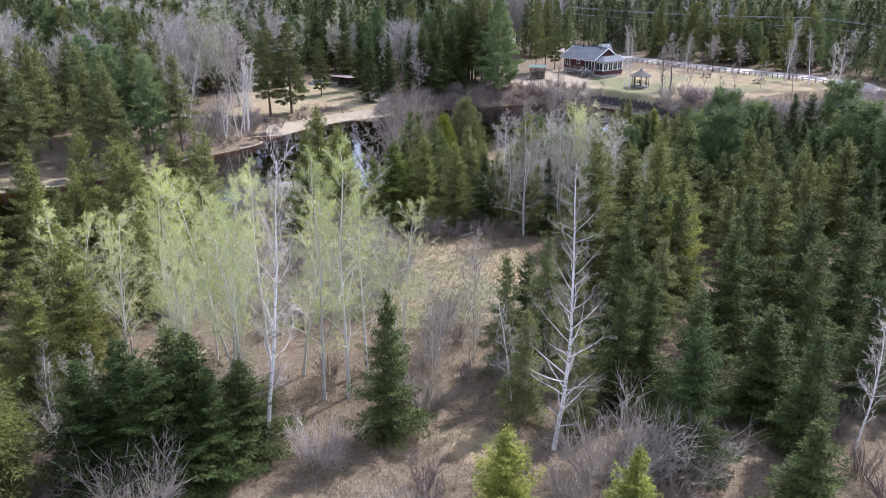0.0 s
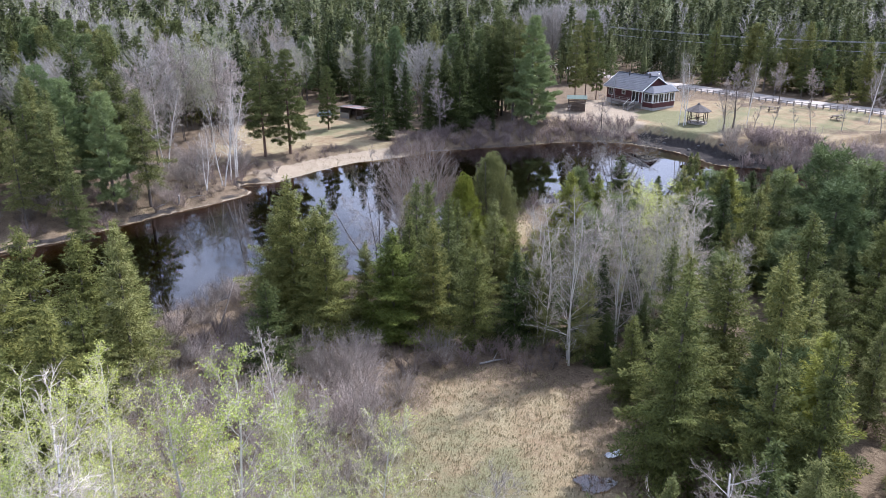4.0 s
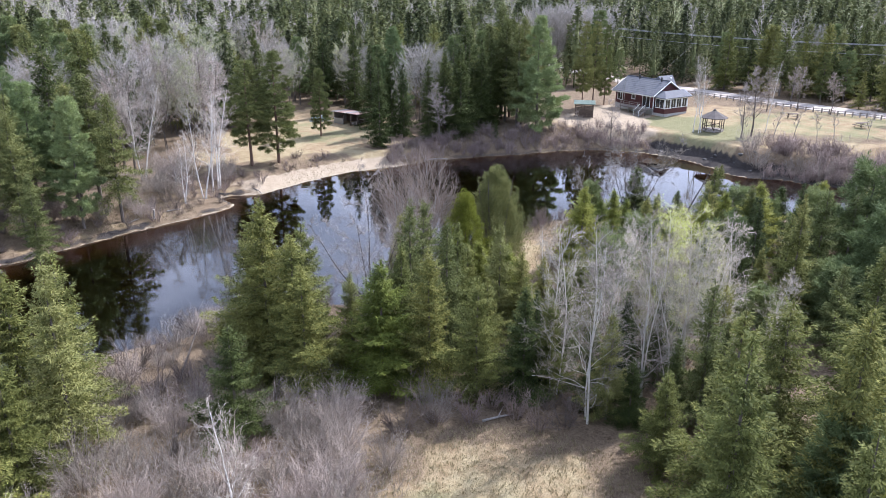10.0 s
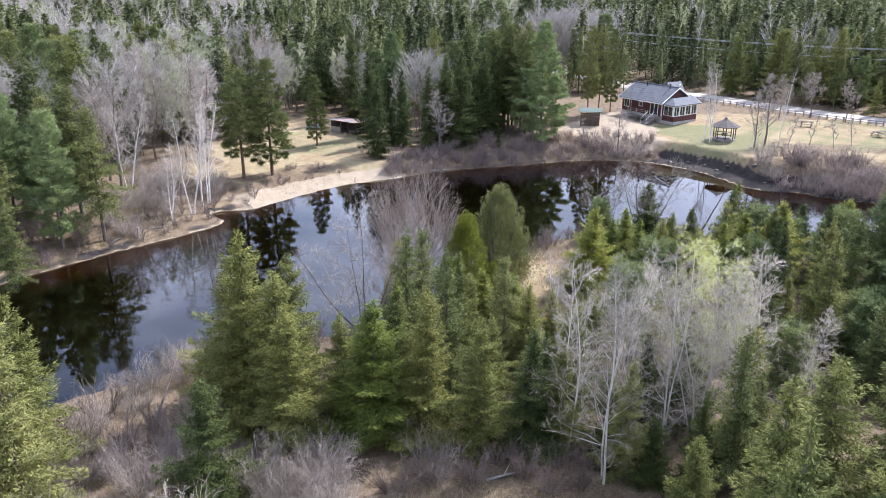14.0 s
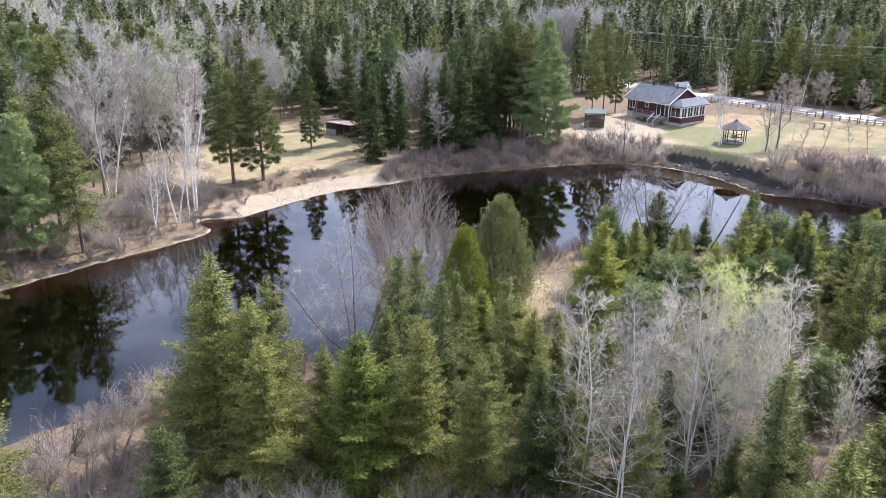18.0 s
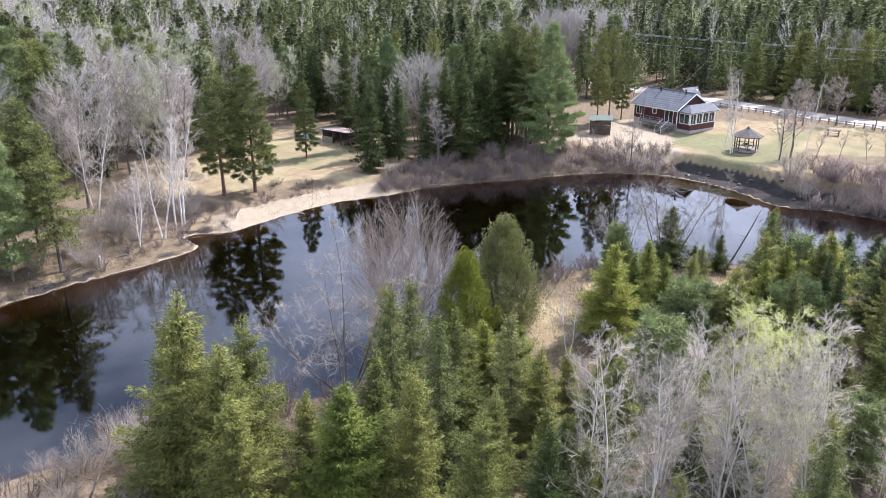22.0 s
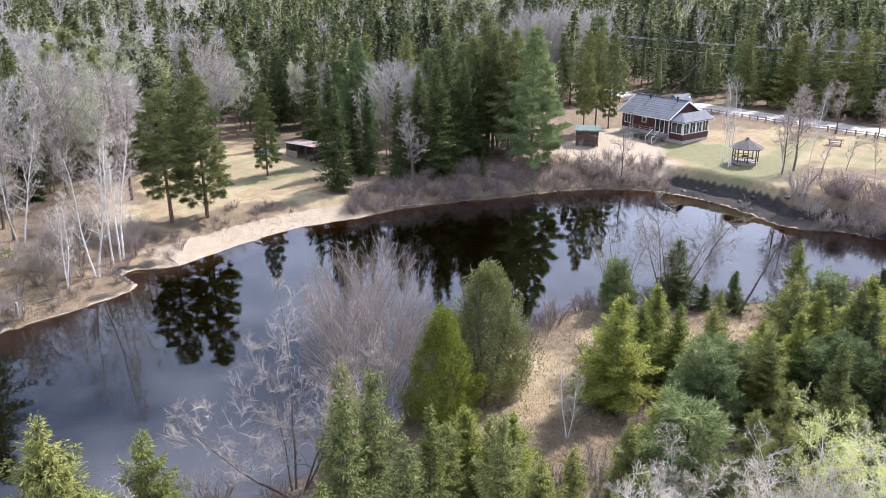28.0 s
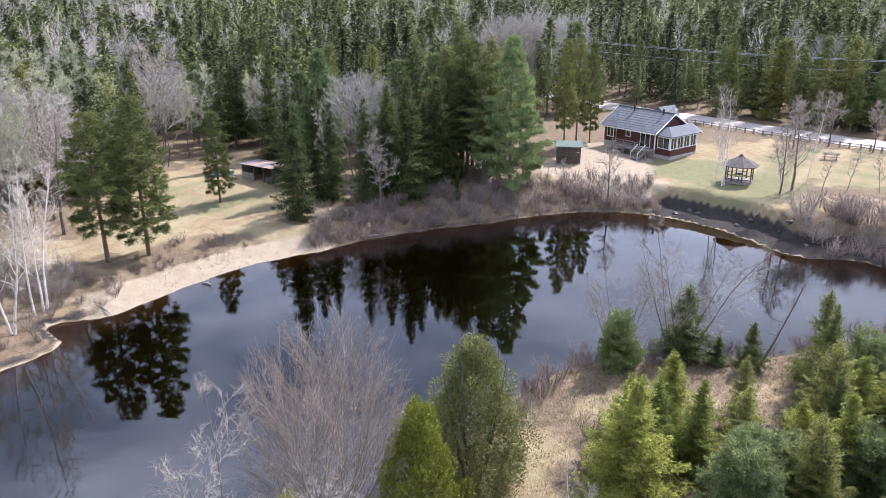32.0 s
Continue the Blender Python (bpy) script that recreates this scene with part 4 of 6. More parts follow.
for i, (h, r, low) in enumerate([(13, 3.2, 0.14), (12, 3.7, 0.06)]):
    t, c = pine_meshes(60 + i, h, r, low, 0.66, 0.32, 0.62 + 0.22 * i, 0.22, 1.15, 10)
    proto("wpine", make_tree("pine_tree", "blue-green white pine with soft plumed limbs", "pine tree", "white pines", [("trunk", t, M_BARK, ""), ("crown", c, M_PLUME, "")]), h, r)
for i, (h, r, low) in enumerate([(13, 2.7, 0.24), (13, 2.4, 0.14)]):
    t, c = pine_meshes(70 + i, h, r, low, 0.62, 0.30, 0.62, 0.10, 1.0, 9)
    proto("rpine", make_tree("pine_tree", "tall red pine with a bare lower trunk", "pine tree", "red pines", [("trunk", t, M_REDBARK, ""), ("crown", c, M_REDPINE, "")]), h, r)
t, c = pine_meshes(80, 5, 1.9, 0.05, 0.42, 0.24, 0.55, 0.45, 1.3)
proto("spine", make_tree("pine_tree", "young blue-green pine, bushy to the ground", "pine tree", "young pines", [("trunk", t, M_BARK, ""), ("crown", c, M_PINE, "")]), 5, 1.9)
t, c = cedar_meshes(90, 7, 2.35, 140, 190)
proto("cedar", make_tree("cedar_tree", "dense yellow-green white cedar on the shore", "cedar tree", "cedars", [("trunk", t, M_BARK, ""), ("crown", c, M_CEDAR, "")]), 7, 1.75)
t, c = cedar_meshes(91, 8, 2.6, 200, 165, 5)
proto("cedar_open", make_tree("cedar_tree", "many-stemmed cedar with an open olive-green crown", "cedar tree", "cedars", [("trunk", t, M_BARK, ""), ("crown", c, M_OLIVE, "")]), 8, 2.1)
for i in range(2):
    t, c, b = crooked_meshes(100 + i, 12, 1 + i, 0.10, 0.25, 26, 2.7, 1.0, 6, 6, 0.75, 1.0)
    proto("birch", make_tree("birch_tree", "leafless white-barked birch with fine pale twigs", "birch tree", "white birches", [("trunk", t, M_BIRCH, "white trunk and limbs"), ("crown", c, M_PALETWIG, "fine pale twigs")]), 12, 2.6)
for i in range(3):
    t, c, b = crooked_meshes(110 + i, 12, 1 + (i == 1), 0.12, 0.22, 32 - 8 * (i == 1), 3.2, 0.85, 6, 6, 0.70, 0.9, bud=8, leaf=0.72)
    proto("aspen", make_tree("aspen_tree", "slender aspen with opening yellow-green buds", "aspen tree", "budding aspens", [("trunk", t, M_ASPEN, "pale trunk and limbs"), ("crown", c, M_PALETWIG, ""), ("foliage", b, M_BUD, "opening yellow-green leaf buds")]), 12, 2.5)
for i in range(3):
    t, c, b = crooked_meshes(120 + i, 11, 2 + i % 2, 0.12, 0.12, 30, 2.7, 0.6, 6, 7, 0.44, 0.9, wob=0.19)
    proto("poplar", make_tree("poplar_tree", "leafless pale grey poplar with crooked limbs", "poplar tree", "bare poplars", [("trunk", t, M_ASPEN, "pale trunks and limbs"), ("crown", c, (M_TWIG, M_PALETWIG, M_PALETWIG)[i], "fine pale twigs")]), 11, 2.6)
for i in range(2):
    t, c = dome_meshes(130 + i, 10, 3.9, 12, 0.60, 0.10, 12, 11, 6, 0.62, 0.95, 0.75)
    proto("maple", make_tree("maple_tree", "many-stemmed leafless maple with reddish twigs", "maple tree", "bare maples", [("trunk", t, M_PALEBARK, ""), ("crown", c, M_REDTWIG, "")]), 10, 4.0)
t, c, b = crooked_meshes(135, 8, 5, 0.62, 0.22, 13, 2.4, 0.8, 6, 8, 0.8, 1.0, wob=0.2)
proto("bank_maple", make_tree("maple_tree", "leafless bank tree leaning out with open crooked limbs", "maple tree", "bare maples", [("trunk", t, M_BARK, ""), ("crown", c, M_TWIG, "")]), 8, 3.4)
for i in range(2):
    t, c, b = crooked_meshes(140 + i, 9, 1, 0.1, 0.26, 24, 2.9, 0.9, 6, 7, 1.25, 1.9, wob=0.22)
    proto("bare", make_tree("lawn_tree", "leafless grey tree with an open round crown", "tree", "bare trees", [("trunk", t, M_BARK, ""), ("crown", c, M_TWIG, "")]), 9, 2.4)
t, c, b = crooked_meshes(150, 5, 1, 0.1, 0.25, 16, 1.5, 1.2, 4, 5, 1.1, 1.6)
proto("sapling", make_tree("sapling", "thin leafless sapling on the river bank", "sapling", "saplings", [("trunk", t, M_PALEBARK, ""), ("crown", c, M_TWIG, "")]), 5, 1.0)
t, c, b = crooked_meshes(160, 10, 1, 0.1, 0.10, 46, 1.1, -0.6, 5, 6, 0.9, 1.0, lift=-0.12)
proto("dead", make_tree("dead_larch", "dead grey conifer with drooping lichen-hung twigs", "dead tree", "", [("trunk", t, M_PALEBARK, ""), ("crown", c, M_PALETWIG, "")]), 10, 1.3)
t, c, b = crooked_meshes(170, 13.7, 1, 0.035, 0.10, 64, 2.1, 0.55, 6, 6, 0.70, 0.8, wob=0.13, lift=0.05)
proto("tall_birch", make_tree("birch_tree", "tall leafless white birch with long crooked side branches", "birch tree", "white birches", [("trunk", t, M_BIRCH, "white trunk and limbs"), ("crown", c, M_TWIG, "fine grey-brown twigs")]), 13.7, 3.1)
# Coarser trees of the woods beyond the river.
for i, r in enumerate([2.7, 3.1]):
    t, c = pine_meshes(185 + i, 12, r, 0.22, 0.85, 0.42, 0.6, 0.15, 0.75, 7)
    proto("far_pine", make_tree("pine_tree", "tall soft-plumed pine of the woods beyond the river", "pine tree", "conifers beyond the river", [("trunk", t, M_BARK, ""), ("crown", c, (M_PINE, M_REDPINE)[i], "")]), 12, r)
for i, mat in enumerate([M_TWIG, M_FARTWIG, M_FARTWIG]):
    t, c = dome_meshes(190 + i, 11, 2.7 + 0.4 * i, 2 + i, 0.26, 0.24, 12, 11, 6, 1.1, 0.55, 1.1)
    proto("far_hardwood", make_tree("hardwood_tree", "leafless pale grey hardwood with a rounded twig crown", "hardwood tree", "hardwoods beyond the river", [("trunk", t, M_BARK, ""), ("crown", c, mat, "")]), 11, 2.7)
t, c, b = crooked_meshes(194, 11, 3, 0.20, 0.32, 18, 2.9, 0.8, 6, 6, 0.5, 1.4, wob=0.2, lift=0.05, bud=2, leaf=1.5)
proto("far_budding", make_tree("hardwood_tree", "hardwood with pale yellow-green opening buds", "hardwood tree", "hardwoods beyond the river", [("trunk", t, M_BARK, ""), ("crown", c, M_FARTWIG, ""), ("foliage", b, M_FARBUD2, "pale yellow-green buds")]), 11, 2.7)

build_water()
build_road()

# Near woods on this side of the river: x, y, height.
START_SPRUCES = [(-1.3, 28.6, 7.6), (11.9, 25.8, 7.2), (14.3, 43.2, 9.0), (16.4, 43.1, 9.0), (19.5, 39.9, 9.2), (10.1, 31.0, 7.0), (11.8, 32.4, 7.0), (13.4, 30.2, 7.2), (12.6, 50.0, 9.6), (15.8, 53.3, 8.6), (17.8, 27.1, 7), (22.3, 30.7, 7.5), (6.0, 36.5, 6.5), (11.3, 46.0, 10.4), (16.4, 48.3, 10.4), (20.8, 34.0, 8.2), (20.5, 55.5, 10.2), (17.3, 36.5, 8.5), (23.0, 45.0, 9.0), (18.5, 50.0, 8.4)]
RIGHT_SPRUCES = [(23.0, 69.2, 8), (27.9, 61.3, 8.2), (29.8, 59.0, 8), (28.9, 53.1, 8.4), (24.6, 37.0, 8.2), (26.5, 47.5, 8.8), (31.0, 48.0, 8.6), (33.5, 56.0, 8.4), (35.0, 64.0, 8.0), (38.0, 52.0, 8.6), (41.0, 60.0, 8.2), (29.0, 41.0, 8.0), (34.0, 38.0, 8.0), (40.0, 44.0, 8.4), (27.0, 33.0, 7.6), (45.0, 68.0, 7.6), (38.0, 70.0, 7.4), (44.0, 78.0, 7.0), (37.5, 79.0, 7.2), (50.0, 58.0, 8.2), (52.0, 72.0, 7.6), (48.0, 48.0, 8.2), (58.0, 66.0, 8.0), (57.0, 80.0, 7.4), (65.0, 74.0, 8.0)]
LEFT_SPRUCES = [(-29.6, 53.0, 9.5), (-21.0, 37.9, 10), (-21.5, 41.0, 9), (-18.3, 34.1, 9), (-19.3, 45.8, 10), (-21.8, 50.9, 10), (-18.6, 30.5, 8), (-19.1, 27.0, 7), (-19.4, 55.5, 9), (-17.2, 50.6, 7.6), (-15.5, 45.0, 9), (-18.5, 58.3, 8.8), (-25.0, 45.0, 10), (-26.5, 37.0, 9.6), (-24.0, 31.0, 9), (-30.0, 44.0, 10), (-33.0, 36.0, 10), (-23.5, 57.0, 9), (-36.0, 49.0, 9.6), (-28.5, 26.0, 9), (-22.0, 22.0, 8), (-40.0, 40.0, 10)]
MID_SPRUCES = [(-9.2, 63.0, 10.2), (-7.5, 62.0, 8.6), (-4.4, 63.0, 6.0), (-10.4, 64.8, 8.4), (0.1, 61.3, 8), (2.7, 59.8, 7), (5.5, 63.4, 5.6), (3.4, 65.1, 5.0), (-6.6, 60.2, 7.4), (6.6, 60.5, 5.4), (9.5, 70.8, 5.2), (4.0, 71.8, 5), (2.2, 71.0, 5.2), (14.9, 71.8, 5), (12.6, 66.6, 5.5), (18.1, 78.0, 5), (20.4, 75.9, 6), (18.2, 70.1, 6), (23.1, 70.9, 7), (22.0, 84.5, 6.0), (25.2, 83.5, 6), (23.4, 87.5, 6.6), (25.1, 91.1, 6.0), (27.0, 78.0, 6.6), (16.0, 61.5, 6.0)]
# Firs go where the right-hand woods look shaded; the dark sits in their needles.
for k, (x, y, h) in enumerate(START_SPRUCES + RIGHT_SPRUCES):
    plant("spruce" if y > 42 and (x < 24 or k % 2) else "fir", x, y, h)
for x, y, h in LEFT_SPRUCES + MID_SPRUCES:
    plant("spruce", x, y, h)
for x, y, h in [(-2.5, 60.9, 7.5), (11.6, 82.6, 5.6), (3.3, 20.3, 6), (7.9, 19.6, 5.5), (15.2, 83.2, 4.8), (19.4, 82.2, 4.2), (23.6, 84.9, 5.0), (2.6, 18.2, 4.6), (17.2, 45.5, 8.0), (33.0, 88.0, 5.4)]:
    plant("bright", x, y, h)
for x, y, h in [(18.5, 94.8, 5.0), (22.1, 93.3, 3.0), (20.3, 93.8, 1.9), (28.6, 93.0, 2.4), (26.3, 92.6, 3.4), (30.6, 90.6, 4.2), (33.5, 92.0, 3.6), (37.0, 90.0, 4.0), (15.4, 21.9, 5), (17.1, 30.2, 6), (-39.9, 119.5, 2.8)]:
    plant("young", x, y, h)
for x, y, h in [(-16.3, 53.7, 10.2), (-1.2, 66.3, 9.4), (-0.6, 69.1, 8.6), (1.0, 64.0, 9.0), (4.2, 67.8, 7.4), (6.8, 34.4, 8.0), (4.6, 34.6, 7.2), (9.3, 57.6, 6.0), (13.8, 57.0, 8.0), (5.2, 30.3, 6.0), (7.6, 29.4, 5.4)]:
    plant("thin", x, y, h)
for x, y, h in [(31.3, 85.1, 5.2), (15.3, 77.5, 4), (14.2, 93.4, 3.6), (17.2, 80.0, 3.6), (21.5, 80.0, 3.8), (16.2, 48.2, 6), (28.0, 87.0, 3.8)]:
    plant("spine", x, y, h)
for x, y, h in [(11.2, 80.6, 6.4), (14.6, 85.8, 5.0), (13.2, 83.6, 4.6), (5.0, 72.6, 4.6), (3.0, 72.8, 4.8), (12.2, 75.4, 4.0), (20.6, 80.6, 5.4), (26.2, 84.4, 6.0)]:
    plant("bright", x, y, h)
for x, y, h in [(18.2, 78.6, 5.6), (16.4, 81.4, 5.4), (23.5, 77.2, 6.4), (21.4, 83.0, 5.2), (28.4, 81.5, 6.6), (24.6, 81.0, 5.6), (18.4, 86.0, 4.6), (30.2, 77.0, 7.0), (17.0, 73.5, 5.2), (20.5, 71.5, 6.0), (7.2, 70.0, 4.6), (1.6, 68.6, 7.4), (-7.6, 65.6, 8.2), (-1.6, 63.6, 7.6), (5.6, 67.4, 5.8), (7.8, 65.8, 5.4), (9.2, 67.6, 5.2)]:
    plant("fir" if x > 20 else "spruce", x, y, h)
for x, y, h in [(15.0, 78.2, 4.8), (16.2, 79.2, 4.2), (22.4, 79.0, 4.6), (25.5, 87.5, 4.6)]:
    plant("spine", x, y, h)
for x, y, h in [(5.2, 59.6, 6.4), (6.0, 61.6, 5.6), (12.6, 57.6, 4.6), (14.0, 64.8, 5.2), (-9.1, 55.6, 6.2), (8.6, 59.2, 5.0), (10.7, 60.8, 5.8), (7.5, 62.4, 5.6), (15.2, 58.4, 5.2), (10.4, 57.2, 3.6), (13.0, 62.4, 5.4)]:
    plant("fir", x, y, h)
plant("cedar", 2.0, 79.2, 6.6)
plant("cedar_open", 4.5, 82.4, 7.7)
plant("cedar", 14.2, 94.0, 3.2, width=1.2)

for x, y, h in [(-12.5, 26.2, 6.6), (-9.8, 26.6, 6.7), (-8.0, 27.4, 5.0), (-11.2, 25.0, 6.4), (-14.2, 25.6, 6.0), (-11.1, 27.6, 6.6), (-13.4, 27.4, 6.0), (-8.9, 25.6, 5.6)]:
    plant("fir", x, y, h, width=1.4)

# Leafless and budding trees of the near side.
for x, y, h, ln in [(-7.1, 27.8, 13.9, 0.0), (20.2, 26.9, 7.0, 0.0), (-17.5, 28.9, 4.8, 0.05), (-16.1, 29.4, 4.6, -0.05), (4.7, 31.0, 6.0, -0.14), (8.3, 77.7, 4.2, 0), (-6.4, 46.4, 6.8, 0)]:
    plant("birch", x, y, h, ln)
plant("tall_birch", 6.3, 27.4, 13.7, -0.02)
for x, y, h in [(-5.0, 32.0, 12.8), (-3.7, 32.2, 13.0), (-1.0, 37.0, 9.2), (-18.7, 35.4, 9.0), (-13.7, 35.3, 11.6), (-11.7, 36.3, 10.0), (-16.5, 36.4, 8.0), (-10.2, 34.8, 11.0), (-16.0, 34.0, 9.4), (14.7, 62.8, 10.0), (13.4, 64.2, 9.4), (-8.2, 34.6, 11.2), (-10.9, 37.5, 8.0), (-6.5, 34.5, 10.5), (-13.2, 34.5, 11.2), (-2.9, 34.5, 10.2), (-9.0, 30.5, 10.5), (-12.0, 31.0, 9.5)]:
    plant("aspen", x, y, h, 0.13 * math.sin(x * 5.3 + y * 2.9))
for x, y, h in [(15.2, 60.4, 9.0), (8.3, 57.3, 10.6), (6.9, 60.0, 9.6), (11.6, 59.8, 10.2), (13.4, 61.0, 9.4), (19.5, 63.1, 6.4), (9.9, 62.2, 9.2), (16.8, 64.4, 8.6), (2.9, 35.8, 8.0), (0.8, 33.9, 6.4), (11.0, 69.0, 5.5), (17.0, 66.5, 6.5), (33.5, 46.5, 8)]:
    plant("poplar", x, y, h)
plant("maple", -1.9, 80.2, 11.6, pick=0, width=0.95)
plant("bank_maple", -4.6, 73.6, 8.6, -0.10)
plant("cedar_open", -2.4, 74.2, 6.2, width=0.62)
plant("bank_maple", 18.4, 95.4, 8.4, 0.05)
plant("bank_maple", 15.0, 96.4, 6.6, -0.06)
plant("sapling", -9.5, 68.0, 4.2, -0.2)

for x, y, h in [(18, 184, 15.5), (20.5, 186, 16), (23, 183, 15.5), (25, 188, 16), (19, 190, 16), (22, 191, 16), (27.5, 184, 15), (16, 188, 15.5), (24, 194, 16), (29, 190, 15), (-4.9, 140.8, 13.5), (-3.6, 142.2, 12.5)]:
    plant("far_hardwood", x, y, h, width=1.1, pick=1 + int(x) % 2)
# Far bank.
for x, y, h, ln in [(34.5, 132.0, 9.8, -0.04), (35.1, 131.5, 9.9, 0.0), (35.6, 132.0, 10.2, 0.08), (44.6, 131.8, 9.2, 0.05)]:
    plant("birch", x, y, h, ln, width=0.75, pick=0)
for x, y, h in [(-23.9, 114.1, 12.7), (-20.9, 115.4, 13.4), (-18.3, 130.4, 9.4), (8.9, 141.6, 14.4), (10.4, 138.6, 13.2), (7.6, 138.8, 12.6), (12.2, 142.5, 13.6)]:
    plant("rpine", x, y, h)
for x, y, h in [(20.9, 147.4, 14), (25.4, 152.8, 13), (23.2, 151.0, 13.6)]:
    plant("rpine", x, y, h, width=0.6)
plant("wpine", 12.4, 133.4, 15.4, width=0.95, pick=1)
for x, y, h in [(-33.6, 90.6, 12.2), (-39.5, 94.0, 12.6), (-9.5, 148.5, 13.5), (-44, 99, 13)]:
    plant("wpine", x, y, h)
for x, y, h in [(-9.4, 125.2, 11.4), (1.4, 129.4, 12.6), (-3.0, 129.6, 11.0), (-0.8, 131.5, 11.8), (2.6, 132.4, 12.6), (4.4, 133.6, 11.6), (-6.6, 131.0, 10.4), (-8.4, 133.0, 11.6), (-11.8, 137.0, 12.2), (5.8, 136.4, 12.4), (6.4, 129.4, 3.0), (-16.0, 149.6, 15.0), (-39.2, 119.6, 3.4)]:
    plant("bank_fir", x, y, h)
for x, y, h in [(8.1, 138.2, 15.2), (10.4, 136.4, 15.4), (7.6, 142.2, 16.4), (5.6, 139.6, 14.0), (9.6, 134.6, 14.2), (-31.0, 93.1, 12.3), (-34.8, 97.0, 12.9), (-35.9, 95.4, 12.2), (-38.0, 98.6, 12.5), (-43.3, 95.4, 12.2), (-36.8, 86.6, 11.6), (-38.4, 89.4, 12.0), (-41.5, 90.5, 12.4), (-46.5, 91.0, 12.0), (-45.0, 83.5, 11.0), (-39.6, 84.6, 9.5)]:
    plant("open", x, y, h)
plant("thin", -33.9, 83.4, 8.0)
for x, y, h in [(-36.5, 120.1, 13.2), (-39.6, 116.5, 14.0), (-42.5, 130.0, 15.0), (-34.5, 128.0, 13.0), (-48.5, 112.5, 13.5), (-45.5, 138.0, 15.0), (-52.0, 120.0, 14.0)]:
    plant("far_hardwood", x, y, h)
for x, y, h in [(-46.0, 123.0, 13.0), (-38.6, 135.0, 14.0), (-32.6, 135.6, 13.6), (-42.0, 123.6, 12.5), (-49.0, 117.0, 12.5), (-50.0, 130.0, 14.5), (-29.6, 140.0, 14.0)]:
    plant("far_spruce", x, y, h)
for x, y, h in [(-36.0, 143.0, 14.5), (-33.6, 122.0, 13.0)]:
    plant("far_budding", x, y, h)
for x, y, h, ln in [(-25.8, 104.7, 11.8, 0.05), (-25.7, 101.3, 11.4, 0.05), (-25.4, 105.6, 10.5, 0.03), (-26.9, 98.9, 7.2, -0.28), (62.8, 132.1, 9.6, 0), (67.0, 132.0, 9.1, 0), (66.8, 123.0, 10.3, 0.02), (-34.0, 106.0, 10.5, 0.02)]:
    plant("birch", x, y, h, ln)
for x, y, h, ln in [(-30.3, 120.9, 11.0, -0.05), (-38.5, 111.2, 11.0, 0.03), (41.6, 129.1, 9.1, 0.0), (55.7, 148.6, 6.7, 0), (59.3, 144.7, 6.2, 0), (58.1, 157.0, 5.6, 0), (39.8, 127.9, 7.0, 0.02), (-1.6, 126.4, 7.8, 0.03), (22.9, 131.6, 6.0, 0.03), (-36.0, 108.5, 11, 0.03), (-33.0, 125.0, 12, 0), (50.5, 147.5, 6.4, 0), (66.0, 138.0, 6.6, 0)]:
    plant("bare", x, y, h, ln)
for x, y, h in [(44.4, 128.3, 4.1), (47.1, 128.2, 4.1), (40.1, 128.3, 4.6), (52.0, 127.0, 4.4), (56.0, 126.0, 4.6), (18.6, 133.0, 3.6), (61.0, 125.0, 5.0), (-28.9, 101.5, 4.5), (-29.5, 104.0, 4.0), (49.5, 126.5, 3.8)]:
    plant("sapling", x, y, h)
plant("dead", -7.1, 132.3, 10.2)

# ---- dense woods: more single trees where the woods stand close ----
WOOD_RNG = random.Random(5)


def free_spot(x, y, gap):
    return all((x - a) ** 2 + (y - b) ** 2 > gap * gap for a, b in PLANTED)


def in_open(x, y):
    """Open ground that stays free of trees on this side of the river."""
    spots = [(3, 48, 8.5, 10), (1, 33, 7, 9), (1, 20, 9, 8), (8, 84, 6, 12), (20, 91, 10, 5.5), (-9, 50, 8, 12), (-8, 68, 10, 6), (12, 61, 9, 7)]
    return any(((x - cx) / rx) ** 2 + ((y - cy) / ry) ** 2 < 1 for cx, cy, rx, ry in spots)


def fill_woods(x0, x1, y0, y1, n, gap, kinds, hlo, hhi):
    made = tries = 0
    while made < n and tries < 6000:
        tries += 1
        x, y = WOOD_RNG.uniform(x0, x1), WOOD_RNG.uniform(y0, y1)
        if in_open(x, y) or not free_spot(x, y, gap):
            continue
        z, d = land(np.array([x]), np.array([y]))
        if d[0] < 2.0 or math.hypot(x - 1.5, min(0, y - 10)) < 6:
            continue
        plant(WOOD_RNG.choice(kinds), x, y, WOOD_RNG.uniform(hlo, hhi))
        made += 1


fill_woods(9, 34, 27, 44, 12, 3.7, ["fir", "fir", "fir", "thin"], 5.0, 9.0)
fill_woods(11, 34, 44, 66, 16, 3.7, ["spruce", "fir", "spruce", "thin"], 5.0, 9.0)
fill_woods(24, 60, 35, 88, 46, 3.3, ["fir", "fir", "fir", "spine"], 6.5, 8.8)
fill_woods(12, 40, 66, 92, 26, 2.6, ["fill", "bright", "spine", "young"], 3.6, 5.8)
fill_woods(-48, -17, 14, 60, 40, 3.2, ["fill", "fill", "thin"], 7.5, 10.5)
fill_woods(-62, -46, 76, 108, 24, 3.2, ["open", "open", "thin", "fill"], 9.5, 13)

# ---- far woods ----


